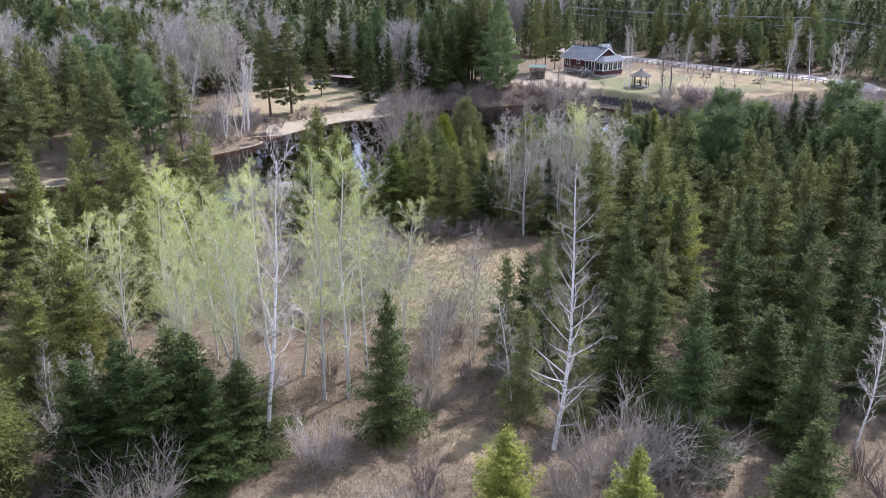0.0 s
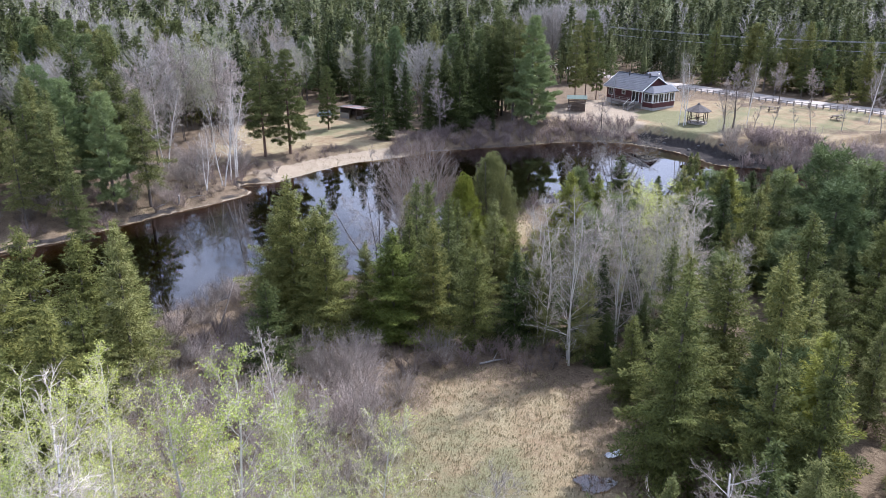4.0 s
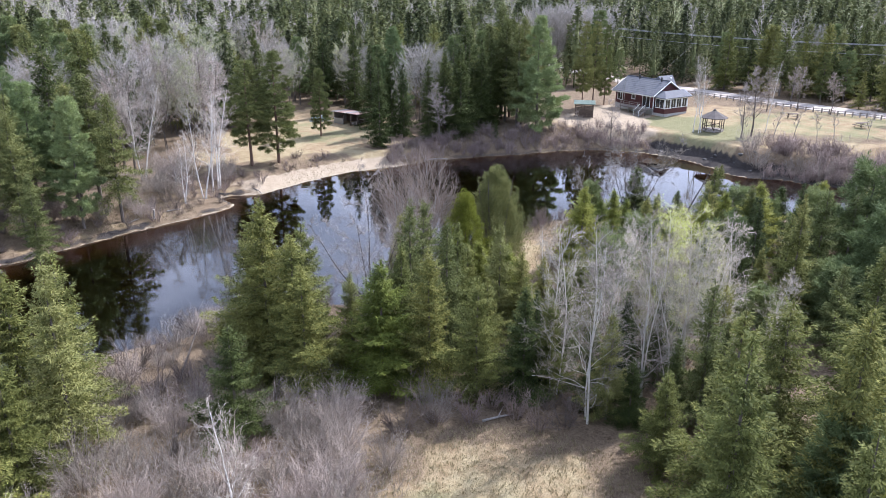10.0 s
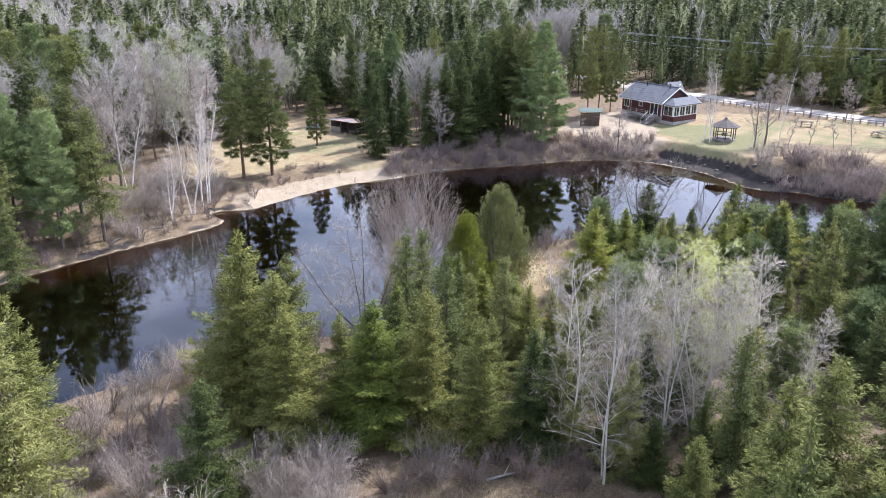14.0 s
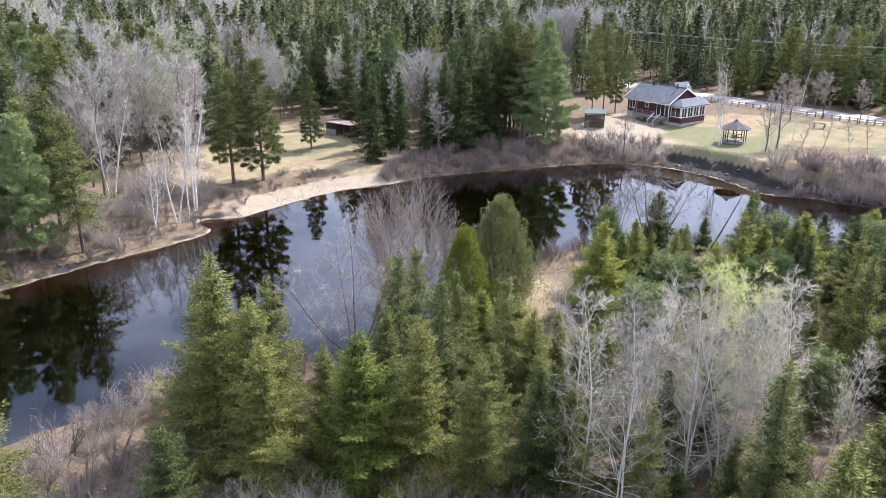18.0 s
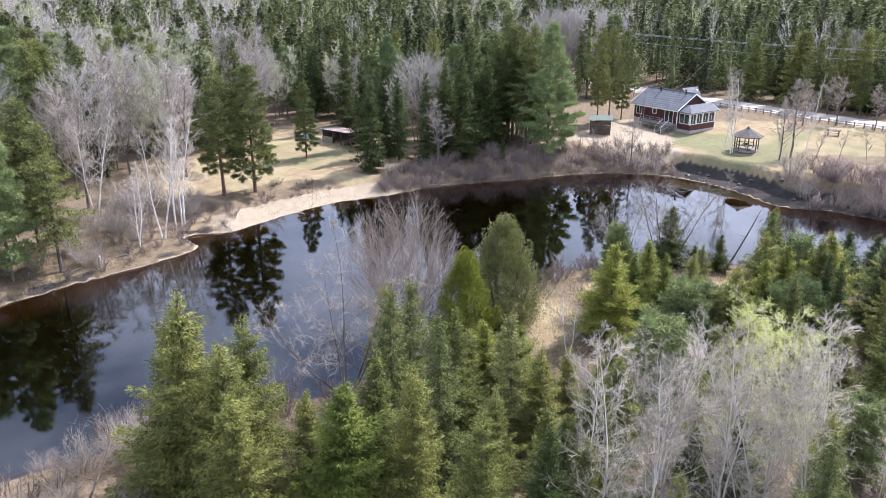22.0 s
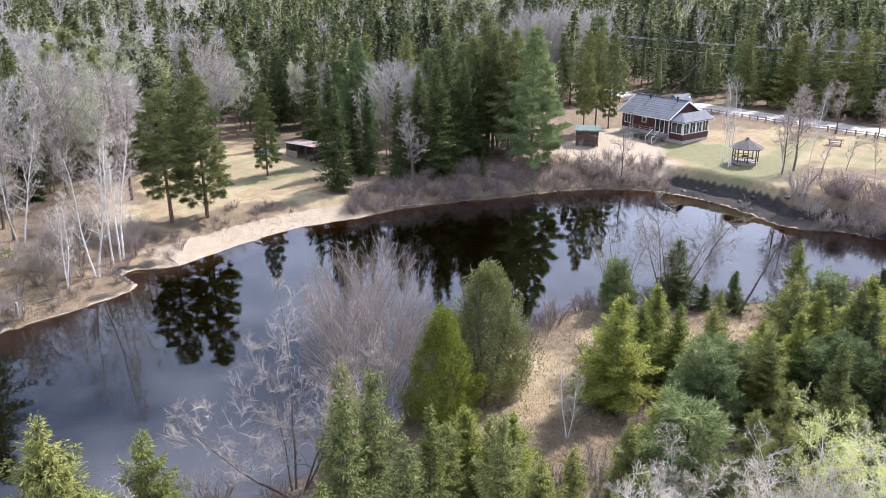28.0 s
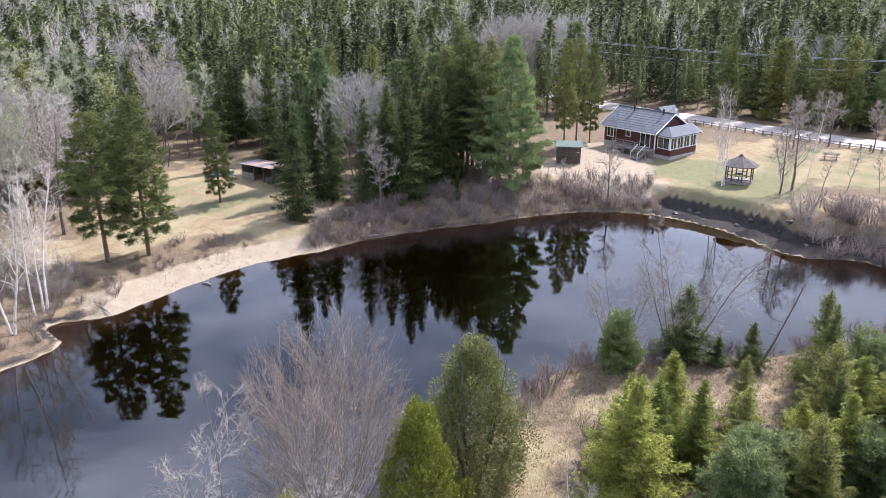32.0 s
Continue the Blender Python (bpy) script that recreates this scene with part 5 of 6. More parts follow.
def low_conifer(seed, boughs, each, h=12.0, r=2.3, size=0.5, low=0.1):
    """A simple conifer: a dark core and many short drooping shoots at the ends of its boughs."""
    g = np.random.default_rng(seed)
    geo = Geo()
    power = 0.72 + 0.1 * (seed % 4)
    lop = g.uniform(0.65, 1.2, (8, 6))
    geo.spike((0, 0, -0.3), (0, 0, h), 0.15)
    a = np.arange(6) * 6.283 / 6
    z0 = h * (low + 0.04)
    geo.add([(0.24 * r * math.cos(k), 0.24 * r * math.sin(k), z0) for k in a] + [(0, 0, h * 0.94)], [(k, (k + 1) % 6, 6) for k in range(6)])
    k = ((np.arange(boughs) + g.uniform(0, 1, boughs)) / boughs) ** 1.1
    az = np.arange(boughs) * 2.399 + g.normal(0, 0.3, boughs)
    rad = (r * (1 - k) ** power + 0.10) * g.uniform(0.6, 1.15, boughs) * lop[(k * 7.99).astype(int), (az * 6 / 6.283).astype(int) % 6]
    n = boughs * each
    k, az, rad = np.repeat(k, each), np.repeat(az, each), np.repeat(rad, each)
    q = g.uniform(0.22, 1.0, n)
    az = az + g.normal(0, 0.16, n)
    out = np.stack([np.cos(az), np.sin(az), 0 * az], -1)
    z = h * (low + (0.98 - low) * k) - rad * q * (0.35 - 0.7 * k) + g.normal(0, 0.10, n)
    P = out * (rad * q - 0.3 * size)[:, None] + UP * z[:, None]
    D = out + g.normal(0, 0.45, (n, 3)) - UP * 0.15
    geo.blades(P, D, size * g.uniform(0.7, 1.3, n), size * g.uniform(0.14, 0.24, n), UP + g.normal(0, 0.5, (n, 3)))
    tri = [t for f in geo.f for t in ((tuple(f),) if len(f) == 3 else ((f[0], f[1], f[2]), (f[0], f[2], f[3])))]
    return np.concatenate(geo.v), np.array(tri, np.int32)


def low_hardwood(seed, limbs, twigs, h=12.0, r=2.8, fine=1.0):
    """A simple leafless tree: a forked stem and upswept twigs that fill a rounded crown."""
    g = np.random.default_rng(seed)
    geo = Geo()
    geo.spike((0, 0, -0.3), (0, 0, h * 0.7), 0.11)
    for i in range(limbs):
        a = i * 2.4
        k = (i + 0.5) / limbs
        p = np.array([0, 0, h * (0.28 + 0.45 * k)])
        tip = np.array([math.cos(a), math.sin(a), 0]) * r * g.uniform(0.5, 1.0) * math.sqrt(max(0.05, 1 - k**2)) + UP * h * (0.52 + 0.44 * k)
        geo.spike(p, tip, 0.05)
        for j in range(twigs):
            s = p + (tip - p) * g.uniform(0.35, 1.0)
            geo.spike(s, s + unit(unit(tip - p) + UP * 0.2 + g.normal(0, 0.7, 3)) * r * g.uniform(0.25, 0.55), 0.045 * fine)
    return np.concatenate(geo.v), np.array(geo.f, np.int32)


def forest(name, label, spots, shapes, material, base_h):
    """One mesh of many trees. spots: x, y, height, turn, shape."""
    V, F, T, off = [], [], [], 0
    for x, y, h, turn, k in spots:
        v, f = shapes[k % len(shapes)]
        s = h / base_h
        ca, sa = math.cos(turn), math.sin(turn)
        w = np.empty_like(v)
        w[:, 0] = (v[:, 0] * ca - v[:, 1] * sa) * s + x
        w[:, 1] = (v[:, 0] * sa + v[:, 1] * ca) * s + y
        w[:, 2] = v[:, 2] * s
        V.append(w)
        F.append(f + off)
        T.append(np.full(len(v), (math.sin(x * 12.9 + y * 78.2) * 43758.5) % 1.0))
        off += len(v)
    xs, ys = np.array([p[0] for p in spots]), np.array([p[1] for p in spots])
    gz = land(xs, ys)[0]
    for w, z in zip(V, gz):
        w[:, 2] += z
    V, F, T = np.concatenate(V), np.concatenate(F), np.concatenate(T)
    me = bpy.data.meshes.new(name)
    me.vertices.add(len(V))
    me.vertices.foreach_set("co", V.ravel())
    me.loops.add(F.size)
    me.loops.foreach_set("vertex_index", F.ravel())
    me.polygons.add(len(F))
    me.polygons.foreach_set("loop_start", np.arange(0, F.size, 3, dtype=np.int32))
    me.attributes.new("tone", "FLOAT", "POINT").data.foreach_set("value", T)
    me.update(calc_edges=True)
    me.materials.append(material)
    tagged(new(name, me), label, "forest", kind="stuff")


def far_wood_edge(x):
    """How far back the far woods begin, along the far bank."""
    return float(np.interp(x, [-140, -62, -44, -40, -34, -28, -20, -10, -8, 0, 6, 13, 17, 22, 30, 36, 38], [70, 96, 106, 116, 128, 149, 153, 151, 137, 135.5, 139.5, 139.5, 152, 158, 172, 184, 186]))


def sow_far():
    g = random.Random(11)
    near, mid, back, hard_n, hard_b, bud = [], [], [], [], [], []
    y = 70.0
    while y < 560:
        step = 4.1 if y < 200 else (5.2 if y < 300 else 7.0)
        half = 34 + y * 0.66
        x = -half
        while x < half:
            px, py = x + g.uniform(-0.48, 0.48) * step, y + g.uniform(-0.48, 0.48) * step
            x += step
            beyond = False
            if px > 34:
                rx = np.interp(py, [r[1] for r in ROAD[::-1]], [r[0] for r in ROAD[::-1]])
                beyond = px > rx + 5.0 and py > 60
                if py < 120:
                    beyond = px > rx + 5
                ok = beyond
            else:
                rx = np.interp(py, [198, 214, 238], [28, 20, 10])
                ok = py > far_wood_edge(px) and not (py > 180 and py < 245 and abs(px - rx) < 4.5)
                if 13 < px < 34 and py < 172:
                    ok = ok and py > 181
            if 9 < px < 19 and 146 < py < 182:
                continue
            if not ok or (py < 195 and not free_spot(px, py, 2.2)):
                continue
            h = (g.uniform(9.0, 15.5) if g.random() < 0.8 else g.uniform(6, 9)) * (0.85 if beyond and py < 190 else 1.0)
            left = 1 / (1 + math.exp((px + 31 + 0.22 * (py - 150)) / 6))
            patch = math.sin(px * 0.085 + 1.0) * math.sin(py * 0.072 + 0.6) + 0.6 * math.sin(px * 0.21 + py * 0.13)
            clump = math.hypot((px - 21) / 11, (py - 214) / 14) < 1 or math.hypot(px + 5, py - 142) < 3
            p_hard = (0.46 if py < 152 else 0.34) * left * (1.0 + patch) + (0.40 if patch > 0.75 else 0.05) + (0.9 if clump else 0)
            spot = (px, py, h, g.uniform(0, 6.28), g.randrange(6))
            if g.random() < p_hard:
                if g.random() < 0.2:
                    bud.append(spot)
                else:
                    (hard_n if py < 210 else hard_b).append(spot)
            else:
                (near if py < 195 else mid if py < 300 else back).append(spot)
        y += step
    return near, mid, back, hard_n, hard_b, bud


near, mid, back, hard_n, hard_b, bud = sow_far()
far_pick = random.Random(77)
for x, y, h, turn, k in near:
    if y < (180 if x > 24 else 160) and abs(x - 2) < 0.60 * (y - 20):
        plant(far_pick.choice(["far_spruce", "far_spruce", "far_pine"]), x, y, h)
    else:
        mid.append((x, y, h, turn, k))
for x, y, h, turn, k in hard_n:
    if y < 185 and abs(x - 2) < 0.62 * (y - 10):
        plant("far_budding" if k == 0 else "far_hardwood", x, y, h)
    else:
        hard_b.append((x, y, h, turn, k))
forest("conifer_woods", "dense dark green conifer woods on rising land", [p for p in mid if p[1] < 215], [low_conifer(200 + i, 130, 7, 12, 2.9 + 0.4 * (i % 3), 0.62, 0.08 + 0.12 * (i % 2)) for i in range(6)], M_FARCON, 12)
forest("upland_conifer_woods", "dense dark green conifer woods further up the valley", [p for p in mid if p[1] >= 215], [low_conifer(210 + i, 75, 5, 12, 3.1 + 0.45 * (i % 3), 0.90) for i in range(6)], M_FARCON, 12)
forest("distant_conifer_woods", "distant dark green conifer woods", back, [low_conifer(220 + i, 40, 3, 12, 3.5 + 0.45 * (i % 3), 1.30) for i in range(6)], M_FARCON, 12)
forest("distant_hardwoods", "distant leafless pale grey hardwoods", hard_b, [low_hardwood(240 + i, 14, 11, 12, 3.6, 0.8) for i in range(6)], M_FARHARD, 12)
forest("budding_hardwoods", "pale green budding hardwoods in the far woods", bud, [low_hardwood(250 + i, 14, 11, 12, 3.0, 0.8) for i in range(6)], M_FARBUD, 12)

# ---- brush along the banks and under the trees ----
for i, (h, r, mat, lab) in enumerate([(1.7, 1.3, M_BRUSH, "leafless brown brush on the river bank"), (2.1, 1.2, M_BRUSH, "leafless brown brush on the river bank"), (1.5, 1.4, M_BRUSH, "leafless brown brush on the river bank")]):
    ob = tagged(new("shrub"), lab, "shrub", "bank brush")
    part("twig_clump", shrub_meshes(300 + i, h, r, 20, 7, 0.8), mat, ob)
    proto("brush", ob, h, r)
for i in range(2):
    ob = tagged(new("shrub"), "leafless pale grey shrub with a dense twig dome", "shrub", "grey shrubs")
    part("twig_clump", shrub_meshes(310 + i, 2.2, 1.9, 40, 13, 0.55), M_TWIG, ob)
    proto("grey_shrub", ob, 2.2, 1.9)
BUSH_RNG = random.Random(21)


def sow_shrubs(kind, n, x0, x1, y0, y1, dlo, dhi, hlo, hhi, gap=0.9):
    made = tries = 0
    while made < n and tries < 5000:
        tries += 1
        x, y = BUSH_RNG.uniform(x0, x1), BUSH_RNG.uniform(y0, y1)
        d = land(np.array([x]), np.array([y]))[1][0]
        if not dlo < d < dhi or not free_spot(x, y, gap):
            continue
        plant(kind, x, y, BUSH_RNG.uniform(hlo, hhi))
        made += 1


sow_shrubs("grey_shrub", 22, 38, 78, 107, 126, 1.0, 6, 1.6, 2.6, 1.3)
sow_shrubs("brush", 44, -42, -20, 80, 110, 0.3, 7, 0.7, 1.6)
sow_shrubs("grey_shrub", 30, -44, -25, 82, 112, 1, 12, 1.2, 2.4)
sow_shrubs("brush", 12, -20, -8, 107, 120, 3.0, 9, 0.5, 1.0)
sow_shrubs("grey_shrub", 40, -16, -2, 41, 57, 0.4, 40, 1.6, 2.6, 1.2)
sow_shrubs("grey_shrub", 26, -20, -3, 57, 75, 0.4, 20, 1.0, 1.8, 1.2)
sow_shrubs("brush", 40, -20, -2, 42, 74, 0.3, 24, 1.2, 2.2)
sow_shrubs("brush", 40, -4, 40, 76, 98, 0.2, 2.4, 0.9, 1.7, 0.8)
sow_shrubs("brush", 7, 8, 13, 74, 88, 2, 99, 0.7, 1.5, 0.8)
sow_shrubs("grey_shrub", 3, 4, 12, 72, 80, 2, 99, 1.2, 2.2, 0.8)
sow_shrubs("grey_shrub", 16, -16, 8, 20, 40, 20, 99, 1.6, 3.0, 1.6)
sow_shrubs("brush", 30, -18, 24, 18, 42, 20, 99, 1.2, 2.2, 1.3)
sow_shrubs("brush", 40, 3, 18, 56.5, 67, 4, 99, 0.9, 1.8, 0.7)
sow_shrubs("brush", 26, -2, 18, 56, 74, 4, 99, 0.9, 1.7, 1.2)
for x, y, h in [(-1.4, 53.2, 1.7), (0.6, 57.8, 1.8), (-4.6, 56.5, 2.2), (11.5, 25.0, 3.2), (8.6, 24.6, 3.6)]:
    plant("grey_shrub", x, y, h)


def far_brush():
    """The thicket of brush along the far bank, too dense to tell apart."""
    g = random.Random(61)
    spots = []
    while len(spots) < 600:
        x, y = g.uniform(-8, 82), g.uniform(106, 136)
        d = land(np.array([x]), np.array([y]))[1][0]
        if not 0.2 < d < (4.6 if x < 34 else 8.0) or (28 < x < 41 and y > 115.5):
            continue
        spots.append((x, y, g.uniform(0.9, 1.8) * (1.25 if x > 36 else 1.0), g.uniform(0, 6.28), g.randrange(4)))
    shapes = []
    for i in range(4):
        geo = shrub_meshes(330 + i, 1.8, 1.3, 16, 4)
        tri = [t for f in geo.f for t in ((f,) if len(f) == 3 else ((f[0], f[1], f[2]), (f[0], f[2], f[3])))]
        shapes.append((np.concatenate(geo.v), np.array(tri, np.int32)))
    forest("bank_brush", "thicket of leafless brown brush along the far bank", spots, shapes, M_BRUSH, 1.8)


far_brush()


def dry_grass():
    """Tufts of last year's grass over the open ground."""
    g = np.random.default_rng(31)
    spots = []
    for cx, cy, rx, ry, n in [(3, 47, 9, 10, 9000), (2, 32, 9, 12, 6000), (8, 84, 6, 12, 4500), (21, 91, 9, 5, 3000), (-9, 52, 8, 12, 2500), (14, 75, 8, 8, 1500), (-14, 114, 8, 5, 900), (-30, 92, 6, 9, 2000)]:
        a, k = g.uniform(0, 6.283, n), np.sqrt(g.uniform(0, 1, n))
        spots.append(np.stack([cx + rx * k * np.cos(a), cy + ry * k * np.sin(a)], -1))
    p = np.concatenate(spots)
    z, d = land(p[:, 0], p[:, 1])
    keep = d > 0.3
    p, z = p[keep], z[keep]
    V, F = [], []
    for q, h in zip(p, z):
        for k in range(3):
            a, ln = g.uniform(0, 6.283), g.uniform(0.06, 0.20)
            c, s = math.cos(a), math.sin(a)
            b = len(V)
            bx, by = q[0] + g.normal(0, 0.06), q[1] + g.normal(0, 0.06)
            V += [(bx - s * 0.02, by + c * 0.02, h - 0.02), (bx + s * 0.02, by - c * 0.02, h - 0.02), (bx + c * ln * 0.6, by + s * ln * 0.6, h + ln)]
            F.append((b, b + 1, b + 2))
    me = bpy.data.meshes.new("dry_grass")
    me.from_pydata(V, [], F)
    me.materials.append(M_GRASS)
    tagged(new("dry_grass", me), "tufts of last year's straw-coloured grass", "grass", kind="stuff")


build_ground()
dry_grass()

# ---- the house ----


def slab(pts, thick):
    """A flat plate through the given corners, thickened downwards."""
    g = Geo()
    p = np.array(pts, float)
    n = len(p)
    g.add(np.concatenate([p, p - (0, 0, thick)]), [tuple(range(n)), tuple(range(2 * n - 1, n - 1, -1))] + [(i, n + i, n + (i + 1) % n, (i + 1) % n) for i in range(n)])
    return g


def framed_window(parent, x, y, z, w, h, axis, name="window", cols=2, rows=1, depth=0.06):
    """A white-framed window in the wall: centre x, y, sill z; axis gives the wall's outward side."""
    ax, sg = axis[1], (1 if axis[0] == "+" else -1)
    f = Geo()
    t = 0.09

    def bar(a0, a1, z0, z1, d=depth):
        if ax == "y":
            f.box(x + a0, min(y, y + sg * d), z + z0, x + a1, max(y, y + sg * d), z + z1)
        else:
            f.box(min(x, x + sg * d), y + a0, z + z0, max(x, x + sg * d), y + a1, z + z1)

    bar(-w / 2, -w / 2 + t, 0, h)
    bar(w / 2 - t, w / 2, 0, h)
    bar(-w / 2 + t, w / 2 - t, 0, t)
    bar(-w / 2 + t, w / 2 - t, h - t, h)
    for k in range(1, cols):
        c = -w / 2 + w * k / cols
        bar(c - 0.03, c + 0.03, t, h - t, depth * 0.8)
    for k in range(1, rows):
        c = h * k / rows
        bar(-w / 2 + t, w / 2 - t, c - 0.02, c + 0.02, depth * 0.6)
    win = part(name, f, M_WHITE, parent, "white-framed window")
    g = Geo()
    if ax == "y":
        g.box(x - w / 2 + t, min(y, y + sg * 0.02), z + t, x + w / 2 - t, max(y, y + sg * 0.02), z + h - t)
    else:
        g.box(min(x, x + sg * 0.02), y - w / 2 + t, z + t, max(x, x + sg * 0.02), y + w / 2 - t, z + h - t)
    part("pane", g, M_GLASS, win)
    return win


def build_house():
    x, y = 31.9, 149.6
    root = tagged(new("house"), "dark red one-storey house with white trim and blue-grey shingle roof", "house")
    root.matrix_basis = place(x, y, 2.75, math.atan2(-0.815, 0.58), 0.93)
    # Base, walls and gables.
    part("foundation", Geo().box(-4.5, -3.3, -0.6, 4.2, 3.3, 0.95), M_CONCRETE, root, "grey concrete foundation")
    part("wall", Geo().box(-4.5, -3.3, 0.95, 4.2, -3.15, 3.4), M_SIDING, root)
    part("wall", Geo().box(-4.5, 3.15, 0.95, 4.2, 3.3, 3.4), M_SIDING, root)
    for xx in (-4.5, 4.05):
        g = Geo()
        g.add([(xx, -3.15, 0.95), (xx, 3.15, 0.95), (xx, 3.15, 3.4), (xx, 0, 5.15), (xx, -3.15, 3.4), (xx + 0.15, -3.15, 0.95), (xx + 0.15, 3.15, 0.95), (xx + 0.15, 3.15, 3.4), (xx + 0.15, 0, 5.15), (xx + 0.15, -3.15, 3.4)], [(4, 3, 2, 1, 0), (5, 6, 7, 8, 9), (0, 1, 6, 5), (1, 2, 7, 6), (2, 3, 8, 7), (3, 4, 9, 8), (4, 0, 5, 9)])
        part("wall", g, M_SIDING, root, "dark red gable wall")
    # Siding boards on the sides that face the river.
    for k in range(14):
        z = 0.98 + k * 0.17
        part("siding_board", slab([(-4.48, -3.325, z), (4.18, -3.325, z), (4.18, -3.305, z + 0.16), (-4.48, -3.305, z + 0.16)], 0.012), M_SIDING, root)
    # Roof.
    for sg in (-1, 1):
        slope = part("roof_slope", slab([(-5.0, sg * 3.85, 3.12), (4.65, sg * 3.85, 3.12), (4.65, 0, 5.32), (-5.0, 0, 5.32)][:: sg], 0.14), M_SHINGLE, root, "blue-grey shingle slope")
        for k in range(9):
            f0, f1 = k / 9, (k + 1) / 9
            part("shingle_course", slab([(-5.0, sg * 3.86 * (1 - f0), 3.165 + 2.2 * f0), (4.65, sg * 3.86 * (1 - f0), 3.165 + 2.2 * f0), (4.65, sg * 3.86 * (1 - f1), 3.145 + 2.2 * f1), (-5.0, sg * 3.86 * (1 - f1), 3.145 + 2.2 * f1)][:: sg], 0.02), M_SHINGLE, slope)
        part("fascia", Geo().box(-5.0, sg * 3.86 - 0.03, 2.93, 4.65, sg * 3.86 + 0.03, 3.10), M_WHITE, root, "white eave board")
        for xx in (-5.0, 4.65):
            part("barge_board", Geo().tube([(xx, sg * 3.9, 3.06), (xx, 0, 5.28)], [0.10, 0.10], 4), M_WHITE, root, "white gable edge board")
    part("ridge_cap", Geo().tube([(-5.0, 0, 5.37), (4.65, 0, 5.37)], [0.09, 0.09], 6), M_SHINGLE, root)
    g = Geo()
    g.add([(0.4, 0.3, 4.9), (2.8, 0.3, 4.9), (1.6, 0.3, 5.85), (0.4, 3.9, 4.0), (2.8, 3.9, 4.0), (1.6, 3.9, 5.85)], [(0, 1, 2), (5, 4, 3), (0, 2, 5, 3), (1, 4, 5, 2), (0, 3, 4, 1)])
    part("rear_gable_roof", g, M_SHINGLE, root, "grey rear gable roof above the ridge")
    for xx, yy, z in ((-1.8, -0.5, 5.05), (3.0, -0.4, 5.1)):
        g = Geo().tube([(xx, yy, z - 0.2), (xx, yy, z + 0.55)], [0.11, 0.11], 8).tube([(xx, yy, z + 0.55), (xx, yy, z + 0.75)], [0.20, 0.17], 8)
        part("roof_vent", g, M_BLACK, root, "black roof vent")
    g = Geo().tube([(4.6, 0, 5.2), (4.6, 0, 5.75)], [0.03, 0.03], 6).tube([(4.6, 0, 5.70), (4.6, 0, 5.80), (4.6, 0, 5.95), (4.6, 0, 6.02)], [0.06, 0.16, 0.16, 0.05], 8)
    part("finial", g, M_WHITE, root, "white round finial on the gable")
    part("service_mast", Geo().tube([(-1.9, -3.95, 1.0), (-1.9, -3.95, 4.9)], [0.045, 0.045], 6), M_METAL, root, "grey electric service mast")
    # Front openings.
    framed_window(root, -3.4, -3.34, 1.55, 1.2, 1.35, "-y")
    framed_window(root, -0.3, -3.34, 2.0, 0.85, 0.8, "-y", cols=1)
    framed_window(root, 2.6, -3.34, 0.98, 1.7, 2.1, "-y", name="patio_door")
    part("corner_board", Geo().box(4.1, -3.38, 0.95, 4.26, -3.3, 3.3), M_WHITE, root)
    # Deck with posts, rail and stairs.
    deck = part("deck", Geo().box(-1.6, -5.2, 0.80, 4.2, -3.34, 0.94), M_GREYWOOD, root, "grey timber deck")
    for k in range(14):
        part("deck_board", Geo().box(-1.6 + k * 0.415, -5.2, 0.945, -1.2 + k * 0.415, -3.36, 0.965), M_GREYWOOD, deck)
    for xx in (-1.5, 0.4, 2.3, 4.1):
        part("deck_post", Geo().box(xx - 0.06, -5.16, -0.5, xx + 0.06, -5.04, 1.85), M_GREYWOOD, root)
    for z in (1.25, 1.55, 1.85):
        part("deck_rail", Geo().box(-1.5, -5.13, z - 0.03, 2.9, -5.07, z + 0.03), M_GREYWOOD, root)
    stairs = part("stair_stringer", Geo().tube([(3.0, -5.2, 0.75), (3.0, -6.7, -0.15)], [0.07, 0.07], 4).tube([(4.1, -5.2, 0.75), (4.1, -6.7, -0.15)], [0.07, 0.07], 4), M_GREYWOOD, root)
    for k in range(5):
        part("stair_tread", Geo().box(2.95, -5.55 - k * 0.28, 0.68 - k * 0.17, 4.15, -5.25 - k * 0.28, 0.72 - k * 0.17), M_GREYWOOD, stairs)
    for xx in (2.98, 4.12):
        part("stair_rail", Geo().tube([(xx, -5.2, 1.75), (xx, -6.7, 0.85)], [0.035, 0.035], 5).tube([(xx, -6.7, -0.1), (xx, -6.7, 0.87)], [0.035, 0.035], 5), M_WHITE, root, "white stair rail")
    # Sunroom across the gable end.
    part("sunroom_base", Geo().box(4.22, -3.2, -0.6, 6.6, 2.4, 0.35), M_CONCRETE, root)
    part("sunroom_wall", Geo().box(4.22, -3.2, 0.35, 6.6, 2.4, 1.15), M_SIDING, root, "dark red low sunroom wall")
    part("sunroom_floor", Geo().box(4.26, -3.12, 1.15, 6.52, 2.32, 1.2), M_GREYWOOD, root)
    for yy in (-3.2, -1.8, -0.4, 1.0, 2.4):
        part("sunroom_post", Geo().box(6.42, yy - 0.07, 1.15, 6.62, yy + 0.07, 2.85), M_WHITE, root, "white corner post")
    for k, yy in enumerate((-2.5, -1.1, 0.3, 1.7)):
        framed_window(root, 6.5, yy, 1.2, 1.26, 1.55, "+x", cols=2)
    framed_window(root, 5.4, -3.12, 1.2, 1.9, 1.55, "-y", cols=2)
    framed_window(root, 5.4, 2.32, 1.2, 1.9, 1.55, "+y", cols=2)
    part("sunroom_beam", Geo().box(4.22, -3.25, 2.78, 6.65, 2.45, 2.95), M_WHITE, root, "white eave beam")
